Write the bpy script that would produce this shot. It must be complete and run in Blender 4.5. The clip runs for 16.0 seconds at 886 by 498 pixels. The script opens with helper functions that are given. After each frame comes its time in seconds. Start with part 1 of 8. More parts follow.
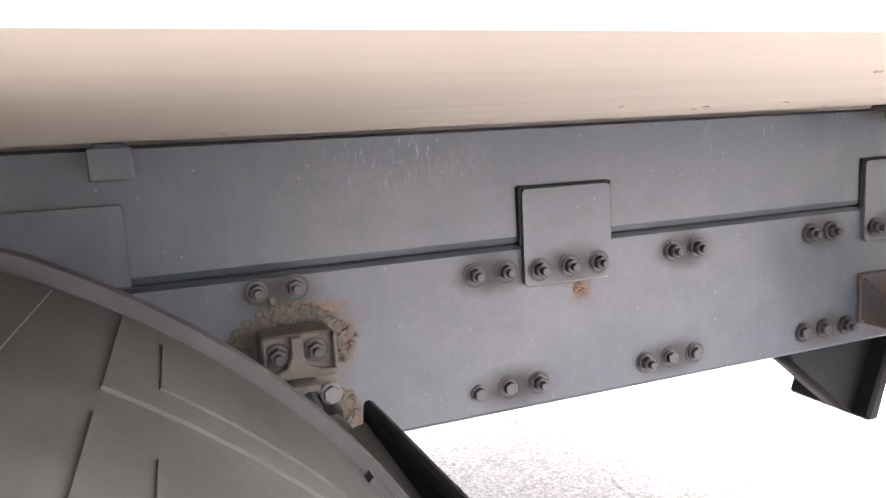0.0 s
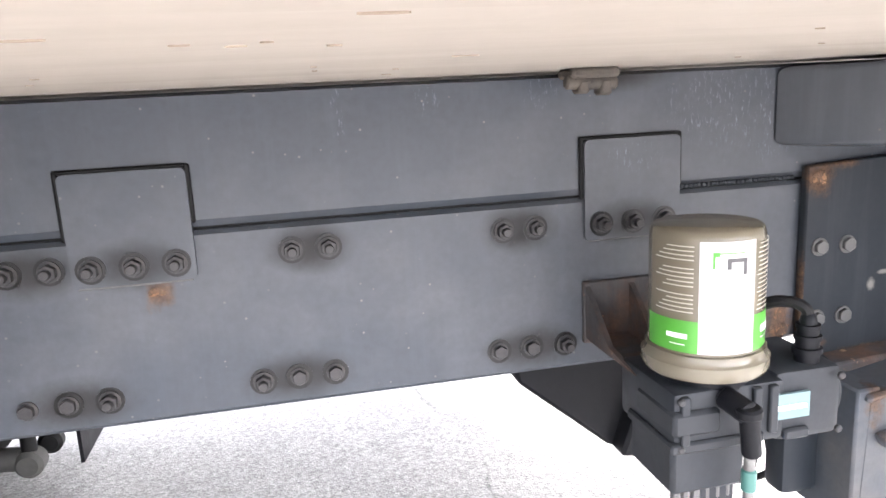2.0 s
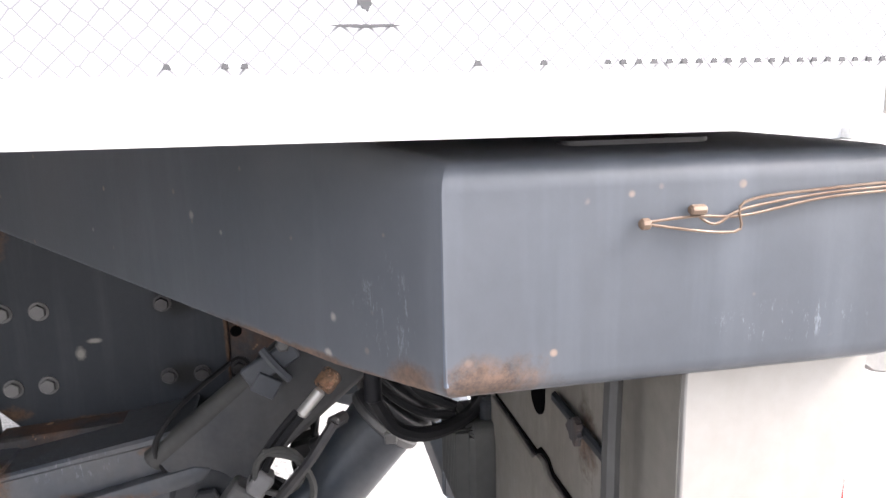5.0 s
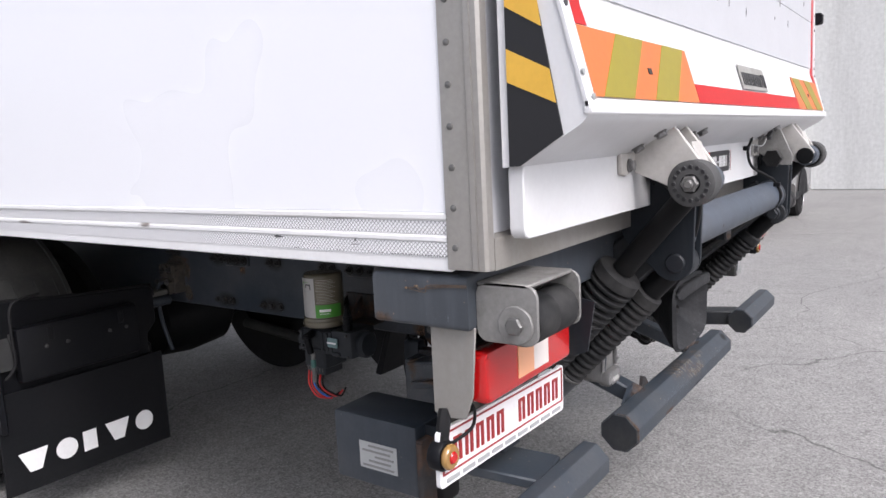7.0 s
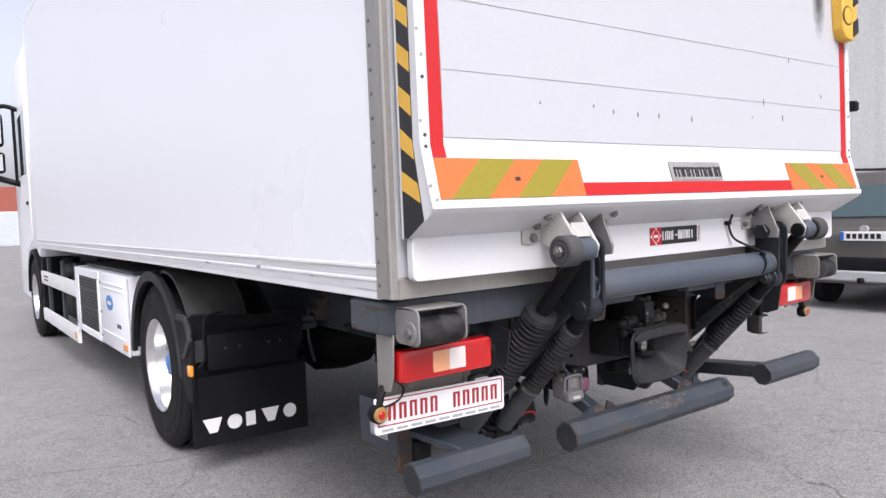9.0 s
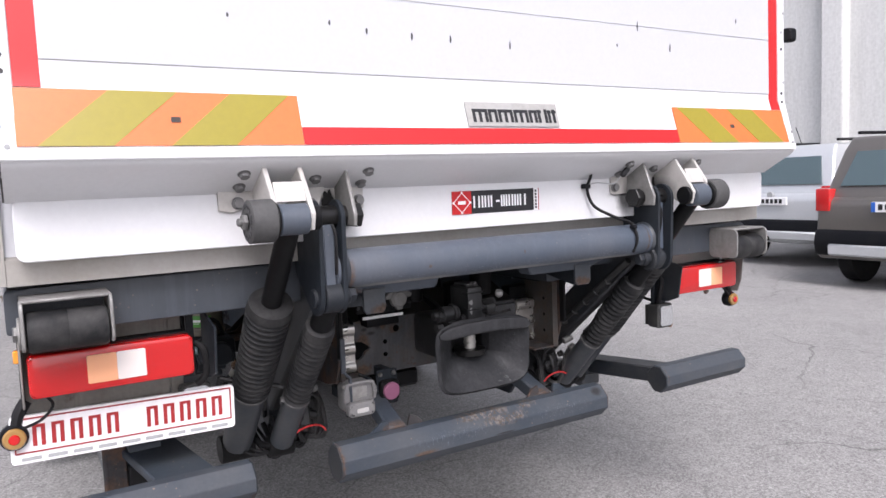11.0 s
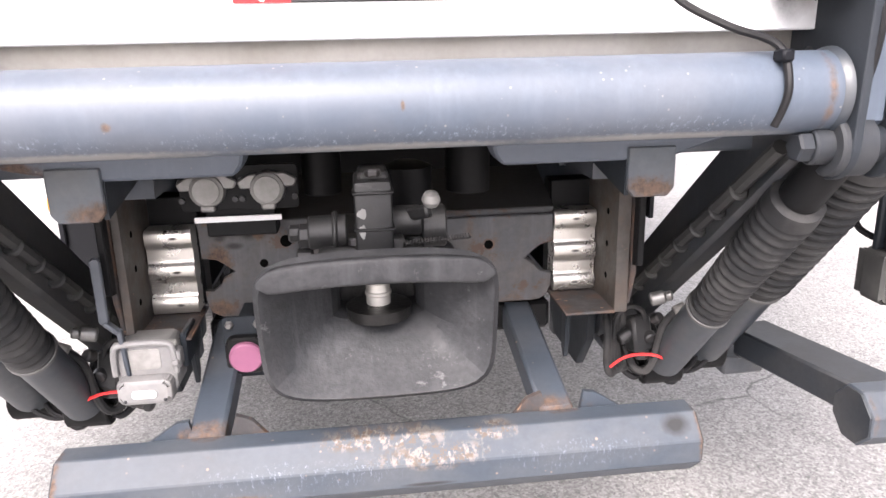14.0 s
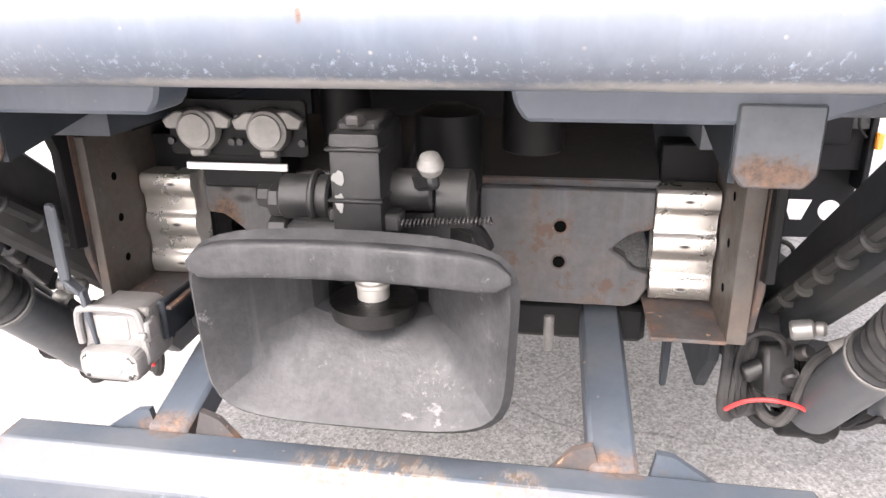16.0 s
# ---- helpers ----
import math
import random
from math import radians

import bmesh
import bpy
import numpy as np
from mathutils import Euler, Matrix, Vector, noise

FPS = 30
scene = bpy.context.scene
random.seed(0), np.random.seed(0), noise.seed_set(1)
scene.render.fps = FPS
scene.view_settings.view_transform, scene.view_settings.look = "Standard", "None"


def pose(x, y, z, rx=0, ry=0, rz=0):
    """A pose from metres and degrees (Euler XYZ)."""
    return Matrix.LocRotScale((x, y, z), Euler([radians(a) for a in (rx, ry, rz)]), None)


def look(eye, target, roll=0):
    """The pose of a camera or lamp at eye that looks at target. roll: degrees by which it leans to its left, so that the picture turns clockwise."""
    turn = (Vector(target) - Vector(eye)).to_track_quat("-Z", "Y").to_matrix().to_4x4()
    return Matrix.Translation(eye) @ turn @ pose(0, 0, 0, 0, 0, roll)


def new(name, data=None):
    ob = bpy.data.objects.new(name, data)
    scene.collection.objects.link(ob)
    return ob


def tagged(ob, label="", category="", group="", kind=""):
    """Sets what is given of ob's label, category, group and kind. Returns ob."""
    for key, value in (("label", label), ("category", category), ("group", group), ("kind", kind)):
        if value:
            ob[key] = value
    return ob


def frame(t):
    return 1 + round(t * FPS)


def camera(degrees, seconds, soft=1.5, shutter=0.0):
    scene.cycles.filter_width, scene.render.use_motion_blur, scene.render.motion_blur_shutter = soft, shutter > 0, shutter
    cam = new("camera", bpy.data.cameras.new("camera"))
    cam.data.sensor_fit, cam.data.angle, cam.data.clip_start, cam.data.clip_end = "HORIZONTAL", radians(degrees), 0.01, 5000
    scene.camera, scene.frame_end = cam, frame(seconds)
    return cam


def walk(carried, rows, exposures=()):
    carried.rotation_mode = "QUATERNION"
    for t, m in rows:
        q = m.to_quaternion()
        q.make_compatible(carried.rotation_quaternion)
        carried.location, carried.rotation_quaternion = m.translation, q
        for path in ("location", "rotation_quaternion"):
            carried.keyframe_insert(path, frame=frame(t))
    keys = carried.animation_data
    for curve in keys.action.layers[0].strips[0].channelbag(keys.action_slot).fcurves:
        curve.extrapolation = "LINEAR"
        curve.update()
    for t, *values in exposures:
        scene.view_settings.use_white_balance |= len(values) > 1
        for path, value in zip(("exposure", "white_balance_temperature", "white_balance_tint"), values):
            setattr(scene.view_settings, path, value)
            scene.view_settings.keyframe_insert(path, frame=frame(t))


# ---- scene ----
cam = camera(63.3, 16.0)

PATH = [
    (0, (-1.394, 2.279, 1.055), (0.462, 1.596, 0.759), -3.2),
    (0.5, (-1.397, 2.103, 1.051), (0.466, 1.438, 0.754), -3.4),
    (1, (-1.383, 1.954, 1.041), (0.513, 1.4, 0.729), -3.5),
    (1.5, (-1.382, 1.734, 1.029), (0.541, 1.297, 0.695), -3.5),
    (2, (-1.404, 1.518, 1.047), (0.513, 1.122, 0.636), -3.0),
    (2.5, (-1.469, 1.288, 1.056), (0.45, 0.895, 0.657), -2.7),
    (3, (-1.494, 1.129, 1.049), (0.426, 0.74, 0.647), -2.5),
    (3.5, (-1.5, 0.924, 1.047), (0.412, 0.499, 0.644), -2.1),
    (4, (-1.551, 0.727, 1.053), (0.355, 0.27, 0.651), -1.9),
    (4.3, (-1.598, 0.55, 1.082), (0.315, 0.145, 0.663), -2.2),
    (4.5, (-1.607, 0.471, 1.085), (0.31, 0.077, 0.674), -2.0),
    (5, (-1.575, 0.283, 1.079), (0.347, -0.102, 0.679), -1.3),
    (5.2, (-1.57, 0.217, 1.097), (0.355, -0.127, 0.677), -1.8),
    (7.3, (-2.498, -0.923, 1.309), (-1.007, 0.386, 1.055), -2.5),
    (7.5, (-2.574, -1.066, 1.314), (-1.142, 0.31, 1.081), -2.5),
    (8, (-2.716, -1.378, 1.335), (-1.416, 0.131, 1.16), -2.3),
    (8.5, (-2.605, -1.637, 1.336), (-1.375, -0.065, 1.201), -2.2),
    (9, (-2.424, -1.861, 1.331), (-1.249, -0.246, 1.223), -2.2),
    (9.5, (-2.194, -1.896, 1.33), (-1.034, -0.27, 1.231), -2.2),
    (10, (-1.951, -1.944, 1.298), (-0.798, -0.313, 1.2), -2.1),
    (10.2, (-1.82, -1.97, 1.293), (-0.669, -0.338, 1.191), -2.1),
    (12.3, (-0.61, -1.566, 1.191), (0.029, 0.288, 0.8), -2.1),
    (12.5, (-0.562, -1.522, 1.19), (0.032, 0.342, 0.775), -1.9),
    (13, (-0.354, -1.312, 1.165), (0.082, 0.591, 0.732), -1.8),
    (13.5, (-0.18, -1.166, 1.129), (0.151, 0.747, 0.649), -1.8),
    (14, (-0.031, -1.015, 1.114), (0.186, 0.896, 0.566), -1.3),
    (14.5, (0.042, -0.917, 1.1), (0.041, 0.991, 0.5), -1.2),
    (15, (0.102, -0.768, 1.076), (-0.058, 1.12, 0.436), -1.0),
    (15.5, (0.138, -0.715, 1.054), (-0.127, 1.149, 0.38), -1.0),
    (16, (0.2, -0.684, 1.07), (-0.119, 1.162, 0.369), -0.8),
]
# exposure in stops, white balance and tint along the way
EXPO = [(0, 4.13, 6750, 20), (0.5, 4.23, 6700, 18.5), (1.5, 4.08, 6500, 16), (2, 4.03, 6400, 16), (2.5, 3.93, 6350, 16), (3, 3.26, 6400, 18), (3.5, 3.88, 6350, 16), (4, 3.52, 6300, 17), (4.5, 2.9, 6400, 16), (5.2, 2.60, 6500, 16), (6.0, 1.31, 6300, 16), (7.3, 0.71, 6250, 16), (10.2, 0.61, 6200, 18), (12.3, 1.63, 6350, 18.5), (13, 2.03, 6450, 18.5), (14, 2.38, 6600, 19), (15, 2.85, 6700, 18), (16, 3.05, 6800, 18)]
walk(cam, [(t, look(eye, target, roll)) for t, eye, target, roll in PATH],
     exposures=EXPO)

# ---- light: bright overcast sky, weak wide sun from behind the truck's rear left ----
world = bpy.data.worlds.new("overcast")
scene.world = world
world.use_nodes = True
wn = world.node_tree
wn.nodes.clear()
sky = wn.nodes.new("ShaderNodeTexSky")
sky.sky_type = 'NISHITA'
sky.sun_disc = False
sky.sun_elevation = radians(48)
sky.sun_rotation = radians(202)
sky.dust_density = 4.0
sky.air_density = 1.0
veil = wn.nodes.new("ShaderNodeHueSaturation")
veil.inputs["Saturation"].default_value = 0.3
veil.inputs["Value"].default_value = 1.0
bg = wn.nodes.new("ShaderNodeBackground")
bg.inputs["Strength"].default_value = 0.145
wo = wn.nodes.new("ShaderNodeOutputWorld")
wn.links.new(sky.outputs[0], veil.inputs["Color"])
wn.links.new(veil.outputs[0], bg.inputs["Color"])
wn.links.new(bg.outputs[0], wo.inputs["Surface"])
sun_data = bpy.data.lights.new("sun", 'SUN')
sun_data.energy = 1.5
sun_data.angle = radians(28)
sun_data.color = (1.0, 0.97, 0.92)
sun = new("sun", sun_data)
sun.matrix_world = look((-4.6, -11.4, 13.7), (0, 0, 0))


# ---- materials ----
def nodes_of(name):
    m = bpy.data.materials.new(name)
    m.use_nodes = True
    nt = m.node_tree
    b = nt.nodes["Principled BSDF"]
    return m, nt, b


def tex_noise(nt, scale, detail=4.0, rough=0.6, stretch=None):
    c = nt.nodes.new("ShaderNodeTexCoord")
    n = nt.nodes.new("ShaderNodeTexNoise")
    n.inputs["Scale"].default_value = scale
    n.inputs["Detail"].default_value = detail
    n.inputs["Roughness"].default_value = rough
    if stretch:
        mp = nt.nodes.new("ShaderNodeMapping")
        mp.inputs["Scale"].default_value = stretch
        nt.links.new(c.outputs["Object"], mp.inputs["Vector"])
        nt.links.new(mp.outputs[0], n.inputs["Vector"])
    else:
        nt.links.new(c.outputs["Object"], n.inputs["Vector"])
    return n.outputs["Fac"]


def ramp(nt, fac, lo, hi, c0=(0, 0, 0, 1), c1=(1, 1, 1, 1)):
    r = nt.nodes.new("ShaderNodeValToRGB")
    r.color_ramp.elements[0].position, r.color_ramp.elements[1].position = lo, hi
    r.color_ramp.elements[0].color, r.color_ramp.elements[1].color = c0, c1
    nt.links.new(fac, r.inputs["Fac"])
    return r.outputs["Color"]


def mix(nt, fac, a, b, mode='MIX'):
    x = nt.nodes.new("ShaderNodeMix")
    x.data_type, x.blend_type = 'RGBA', mode
    for sock, val in ((x.inputs[0], fac), (x.inputs[6], a), (x.inputs[7], b)):
        if isinstance(val, (int, float)):
            sock.default_value = val
        elif isinstance(val, tuple):
            sock.default_value = (*val[:3], 1)
        else:
            nt.links.new(val, sock)
    return x.outputs[2]


def bump(nt, b, fac, strength, dist=0.002):
    n = nt.nodes.new("ShaderNodeBump")
    n.inputs["Strength"].default_value = strength
    n.inputs["Distance"].default_value = dist
    nt.links.new(fac, n.inputs["Height"])
    nt.links.new(n.outputs[0], b.inputs["Normal"])


def near(nt, spots):
    """Distance to the nearest of some spots (x, y, z, rx, ry, rz), in units of each one's radii."""
    c = nt.nodes.new("ShaderNodeTexCoord")
    best = None
    for x, y, z, rx, ry, rz in spots:
        m = nt.nodes.new("ShaderNodeMapping")
        m.vector_type = 'TEXTURE'
        m.inputs["Location"].default_value = (x, y, z)
        m.inputs["Scale"].default_value = (rx, ry, rz)
        v = nt.nodes.new("ShaderNodeVectorMath")
        v.operation = 'LENGTH'
        nt.links.new(c.outputs["Object"], m.inputs["Vector"])
        nt.links.new(m.outputs[0], v.inputs[0])
        if best is None:
            best = v.outputs["Value"]
        else:
            k = nt.nodes.new("ShaderNodeMath")
            k.operation = 'MINIMUM'
            nt.links.new(best, k.inputs[0])
            nt.links.new(v.outputs["Value"], k.inputs[1])
            best = k.outputs[0]
    return best


def math_of(nt, op, a, b):
    k = nt.nodes.new("ShaderNodeMath")
    k.operation = op
    for sock, v in zip(k.inputs, (a, b)):
        if isinstance(v, (int, float)):
            sock.default_value = v
        else:
            nt.links.new(v, sock)
    return k.outputs[0]


def ragged(nt, spots, scale, rag, lo=0.55, hi=1.0):
    """1 inside the spots, fading through an uneven edge."""
    n = tex_noise(nt, scale, 8, 0.72)
    d = math_of(nt, 'ADD', near(nt, spots), math_of(nt, 'MULTIPLY', math_of(nt, 'SUBTRACT', n, 0.5), rag))
    return ramp(nt, d, lo, hi, (1, 1, 1, 1), (0, 0, 0, 1))


def surface(name, col, rough, metal=0.0, dirt=(0.25, 0.2, 0.16), dirty=0.4, chip=None, chips=0.72, scale=6.0,
            stretch=None, grain=90.0, relief=0.15, spec=None, rust=(), grime=(), pale=(), streaks=(), drips=0.0, specks=0.0, speck_col=(0.5, 0.48, 0.45), mottle=0.22, worn=(), worn_col=(0.3, 0.27, 0.235)):
    """Paint, metal or rubber with broad dirt, fine grain, chips, and rust, grime and scratched places of their own."""
    m, nt, b = nodes_of(name)
    broad = tex_noise(nt, scale, 5, 0.65, stretch)
    fine = tex_noise(nt, grain, 3, 0.6)
    c = mix(nt, ramp(nt, broad, 0.42, 0.8), col, tuple(x * (1 - dirty) + y * dirty for x, y in zip(col, dirt)))
    c = mix(nt, mottle, c, ramp(nt, fine, 0.3, 0.7, (0.25, 0.25, 0.25, 1), (1, 1, 1, 1)), 'MULTIPLY')
    rr = ramp(nt, broad, 0.3, 0.75, (rough * 0.8,) * 3 + (1,), (min(1, rough * 1.3),) * 3 + (1,))
    lighter = tuple(min(0.75, x * 1.9 + 0.03) for x in col)
    if drips:
        run = ramp(nt, tex_noise(nt, 26, 4, 0.7, (1, 1, 0.07)), 0.5, 0.75)
        c = mix(nt, math_of(nt, 'MULTIPLY', run, drips), c, lighter)
    if streaks:
        run = ramp(nt, tex_noise(nt, 190, 5, 0.8, (1, 1, 0.3)), 0.56, 0.66)
        c = mix(nt, math_of(nt, 'MULTIPLY', run, math_of(nt, 'MULTIPLY', ragged(nt, streaks, 18, 0.8), 0.75)), c, tuple(min(0.6, x * 2.6 + 0.06) for x in col))
    if specks:
        v = nt.nodes.new("ShaderNodeTexVoronoi")
        v.inputs["Scale"].default_value = specks
        tcs = nt.nodes.new("ShaderNodeTexCoord")
        nt.links.new(tcs.outputs["Object"], v.inputs["Vector"])
        dot = ramp(nt, v.outputs["Distance"], 0.07, 0.13, (1, 1, 1, 1), (0, 0, 0, 1))
        some = ramp(nt, tex_noise(nt, specks * 0.35, 2), 0.52, 0.6)
        c = mix(nt, math_of(nt, 'MULTIPLY', dot, some), c, speck_col)
    if grime:
        g = ragged(nt, grime, 40, 0.5, 0.35, 1.05)
        c = mix(nt, math_of(nt, 'MULTIPLY', g, 0.88), c, (0.015, 0.0145, 0.014))
        rr = mix(nt, g, rr, (0.8, 0.8, 0.8))
    if pale:
        c = mix(nt, math_of(nt, 'MULTIPLY', ragged(nt, pale, 90, 1.2, 0.4, 1.0), 0.5), c, (0.32, 0.3, 0.27))
    if worn:
        place = ragged(nt, worn, 30, 0.9, 0.5, 1.0)
        bare = ramp(nt, tex_noise(nt, 62, 6, 0.75, (1, 0.4, 0.8)), 0.51, 0.56)
        c = mix(nt, math_of(nt, 'MULTIPLY', place, bare), c, worn_col)
        brown = ramp(nt, tex_noise(nt, 95, 6, 0.8, (0.8, 0.5, 1)), 0.5, 0.57)
        c = mix(nt, math_of(nt, 'MULTIPLY', place, brown), c, (0.066, 0.047, 0.034))
    if chip:
        flake = tex_noise(nt, scale * 2.7, 8, 0.7)
        f = ramp(nt, flake, chips, chips + 0.05)
        c = mix(nt, f, c, chip)
    if rust:
        f = math_of(nt, 'MULTIPLY', ragged(nt, rust, 48, 1.9, 0.45, 1.0), 0.85)
        tone = tex_noise(nt, 110, 7, 0.8)
        c = mix(nt, f, c, ramp(nt, tone, 0.32, 0.72, (0.022, 0.014, 0.01, 1), (0.15, 0.088, 0.054, 1)))
        rr = mix(nt, f, rr, (0.92, 0.92, 0.92))
    nt.links.new(c, b.inputs["Base Color"])
    nt.links.new(rr, b.inputs["Roughness"])
    b.inputs["Metallic"].default_value = metal
    if spec is not None:
        b.inputs["Specular IOR Level"].default_value = spec
    bump(nt, b, fine, relief)
    return m


def plain(name, col, rough=0.4, metal=0.0, emit=None, coat=0.0):
    m, nt, b = nodes_of(name)
    fine = tex_noise(nt, 60, 3)
    c = mix(nt, 0.15, col, ramp(nt, fine, 0.3, 0.7, (0.5, 0.5, 0.5, 1), (1, 1, 1, 1)), 'MULTIPLY')
    nt.links.new(c, b.inputs["Base Color"])
    b.inputs["Roughness"].default_value = rough
    b.inputs["Metallic"].default_value = metal
    b.inputs["Coat Weight"].default_value = coat
    return m


XF = -0.432
BOLT_GROUPS = [(XF, y, z, 0.03, r, 0.04) for y, z, r in ((1.852, 0.857, 0.07), (1.5, 0.857, 0.065), (1.205, 0.857, 0.065), (1.82, 0.676, 0.085), (1.53, 0.678, 0.085), (1.19, 0.678, 0.085), (2.165, 0.865, 0.07), (1.724, 0.857, 0.075), (1.03, 0.857, 0.075))]
M_FRAME = surface("grey_frame_paint", (0.026, 0.0345, 0.046), 0.45, dirt=(0.089, 0.092, 0.1), dirty=0.95, chip=(0.12, 0.115, 0.11), chips=0.75, scale=3.4, stretch=(1, 0.6, 0.8), relief=0.06, drips=0.12, mottle=0.2,
                  grime=BOLT_GROUPS + [(XF, 1.06, 1.07, 0.03, 0.1, 0.03)],
                  specks=60, speck_col=(0.1, 0.098, 0.094), streaks=[(XF, 0.87, 1.02, 0.03, 0.12, 0.075), (XF, 0.8, 0.97, 0.03, 0.05, 0.05), (XF, 1.33, 1.05, 0.03, 0.02, 0.03), (XF, 1.17, 1.05, 0.03, 0.03, 0.03), (XF, 1.45, 1.04, 0.03, 0.012, 0.05), (XF, 1.99, 1.03, 0.03, 0.14, 0.05), (-0.44, 0.78, 1.0, 0.03, 0.02, 0.07), (XF, 1.03, 0.95, 0.03, 0.05, 0.03)],
                  rust=[(XF, 0.775, 0.665, 0.03, 0.035, 0.045), (XF, 1.70, 0.812, 0.02, 0.022, 0.025), (XF, 2.12, 0.835, 0.02, 0.06, 0.022), (XF, 2.077, 0.79, 0.02, 0.018, 0.05), (XF, 2.075, 0.68, 0.02, 0.022, 0.04), (-1.29, 0.205, 0.957, 0.03, 0.035, 0.022), (-0.63, 0.6, 0.625, 0.03, 0.12, 0.006), (-0.645, 0.56, 0.575, 0.02, 0.14, 0.008)])
M_BEAM = surface("grey_beam_paint", (0.044, 0.052, 0.063), 0.42, dirt=(0.13, 0.13, 0.135), dirty=0.4, chip=(0.15, 0.13, 0.12), chips=0.8, scale=2.4, stretch=(1, 0.7, 0.5), relief=0.06, drips=0.25, mottle=0.1, specks=55, speck_col=(0.2, 0.15, 0.12),
                 rust=[(-1.292, 0.205, 0.955, 0.02, 0.03, 0.017), (-1.27, 0.235, 0.955, 0.02, 0.02, 0.012), (-1.2, 0.29, 0.95, 0.12, 0.1, 0.004)],
                 streaks=[(-1.26, 0.25, 0.985, 0.03, 0.02, 0.03), (-1.292, 0.06, 0.975, 0.01, 0.05, 0.012)],
                 pale=[(-1.105, 0.35, 1.013, 0.0035, 0.0035, 0.0035), (-1.225, 0.27, 0.975, 0.003, 0.003, 0.003), (-1.22, 0.273, 0.955, 0.004, 0.004, 0.003), (-1.135, 0.33, 1.006, 0.002, 0.002, 0.002), (-0.96, 0.447, 0.985, 0.003, 0.003, 0.002)])
M_PLATE = surface("dark_plate_paint", (0.016, 0.02, 0.025), 0.5, dirt=(0.042, 0.044, 0.048), dirty=0.4, chip=(0.11, 0.06, 0.04), chips=0.78, scale=4.0, spec=0.2, relief=0.1, drips=0.2, mottle=0.12,
                  grime=[(-0.45, 0.472, 0.788, 0.02, 0.05, 0.03), (-0.45, 0.472, 0.671, 0.02, 0.05, 0.03)],
                  pale=[(-0.45, 0.62, 0.718, 0.02, 0.009, 0.013), (-0.45, 0.598, 0.737, 0.02, 0.013, 0.005)],
                  rust=[(-0.45, 0.725, 0.9, 0.02, 0.03, 0.035), (-0.45, 0.69, 0.92, 0.02, 0.04, 0.012), (-0.45, 0.747, 0.7, 0.02, 0.004, 0.1), (-0.45, 0.73, 0.63, 0.02, 0.035, 0.015), (-0.45, 0.407, 0.75, 0.02, 0.004, 0.16), (-0.45, 0.55, 0.614, 0.02, 0.16, 0.006)])
M_RUSTY = surface("rusty_frame", (0.034, 0.032, 0.033), 0.75, dirt=(0.16, 0.078, 0.04), dirty=0.95, chip=(0.27, 0.165, 0.1), chips=0.62, scale=15.0, relief=0.4, mottle=0.4, drips=0.3)
M_LIFT = surface("grey_lift_paint", (0.056, 0.071, 0.094), 0.52, dirt=(0.14, 0.142, 0.15), dirty=0.45, chip=(0.16, 0.1, 0.07), chips=0.79, scale=3.0, relief=0.05, mottle=0.14, specks=70, speck_col=(0.17, 0.165, 0.16), drips=0.2,
                 rust=[(-0.4, -0.05, 0.9, 0.035, 0.02, 0.014), (0.378, -0.05, 0.905, 0.035, 0.02, 0.014), (-0.53, -0.17, 1.03, 0.014, 0.05, 0.05), (-0.3, -0.2, 1.035, 0.006, 0.01, 0.006), (0.02, -0.2, 1.05, 0.003, 0.01, 0.008), (-0.48, -0.05, 0.96, 0.06, 0.02, 0.03), (0.535, -0.18, 1.05, 0.008, 0.04, 0.05)],
                 streaks=[(x, -0.185, 1.012, 0.16, 0.04, 0.018) for x in (-0.4, -0.15, 0.1, 0.35)], pale=[(x, -0.17, 1.0, 0.2, 0.05, 0.007) for x in (-0.35, 0.0, 0.33)])
M_BUMP = surface("blue_grey_bumper_paint", (0.036, 0.0455, 0.058), 0.55, spec=0.35, dirt=(0.12, 0.118, 0.114), dirty=0.45, chip=(0.1, 0.083, 0.07), chips=0.76, scale=5.0, stretch=(1, 1.5, 1.5), relief=0.1, mottle=0.16, specks=45, speck_col=(0.17, 0.13, 0.1),
                 worn=[(-0.02, 0.0, 0.515, 0.13, 0.06, 0.014), (0.06, -0.025, 0.5, 0.12, 0.02, 0.03), (0.16, 0.0, 0.515, 0.05, 0.04, 0.012)], worn_col=(0.135, 0.12, 0.106),
                 rust=[(-0.3, -0.017, 0.515, 0.06, 0.012, 0.008), (-0.24, -0.03, 0.45, 0.05, 0.02, 0.008), (-0.298, 0.06, 0.52, 0.055, 0.03, 0.016), (0.276, 0.06, 0.52, 0.055, 0.03, 0.016), (0.5, 0.0, 0.48, 0.008, 0.06, 0.06), (-0.51, 0.0, 0.48, 0.008, 0.06, 0.06), (0.79, 0.0, 0.49, 0.008, 0.06, 0.05), (-0.77, 0.0, 0.45, 0.012, 0.06, 0.03)],
                 grime=[(0.46, -0.01, 0.505, 0.028, 0.03, 0.018), (0.05, -0.03, 0.45, 0.05, 0.02, 0.004)],
                 streaks=[(-0.15, -0.03, 0.48, 0.2, 0.02, 0.03), (0.3, -0.03, 0.48, 0.15, 0.02, 0.03)])
M_BLACK = surface("black_steel", (0.006, 0.0063, 0.007), 0.5, dirt=(0.019, 0.018, 0.017), dirty=0.5, scale=8.0, relief=0.15, spec=0.14)
M_RUBBER = surface("black_rubber", (0.0085, 0.0085, 0.0095), 0.6, dirt=(0.035, 0.034, 0.033), dirty=0.45, scale=12.0, relief=0.2, spec=0.2)
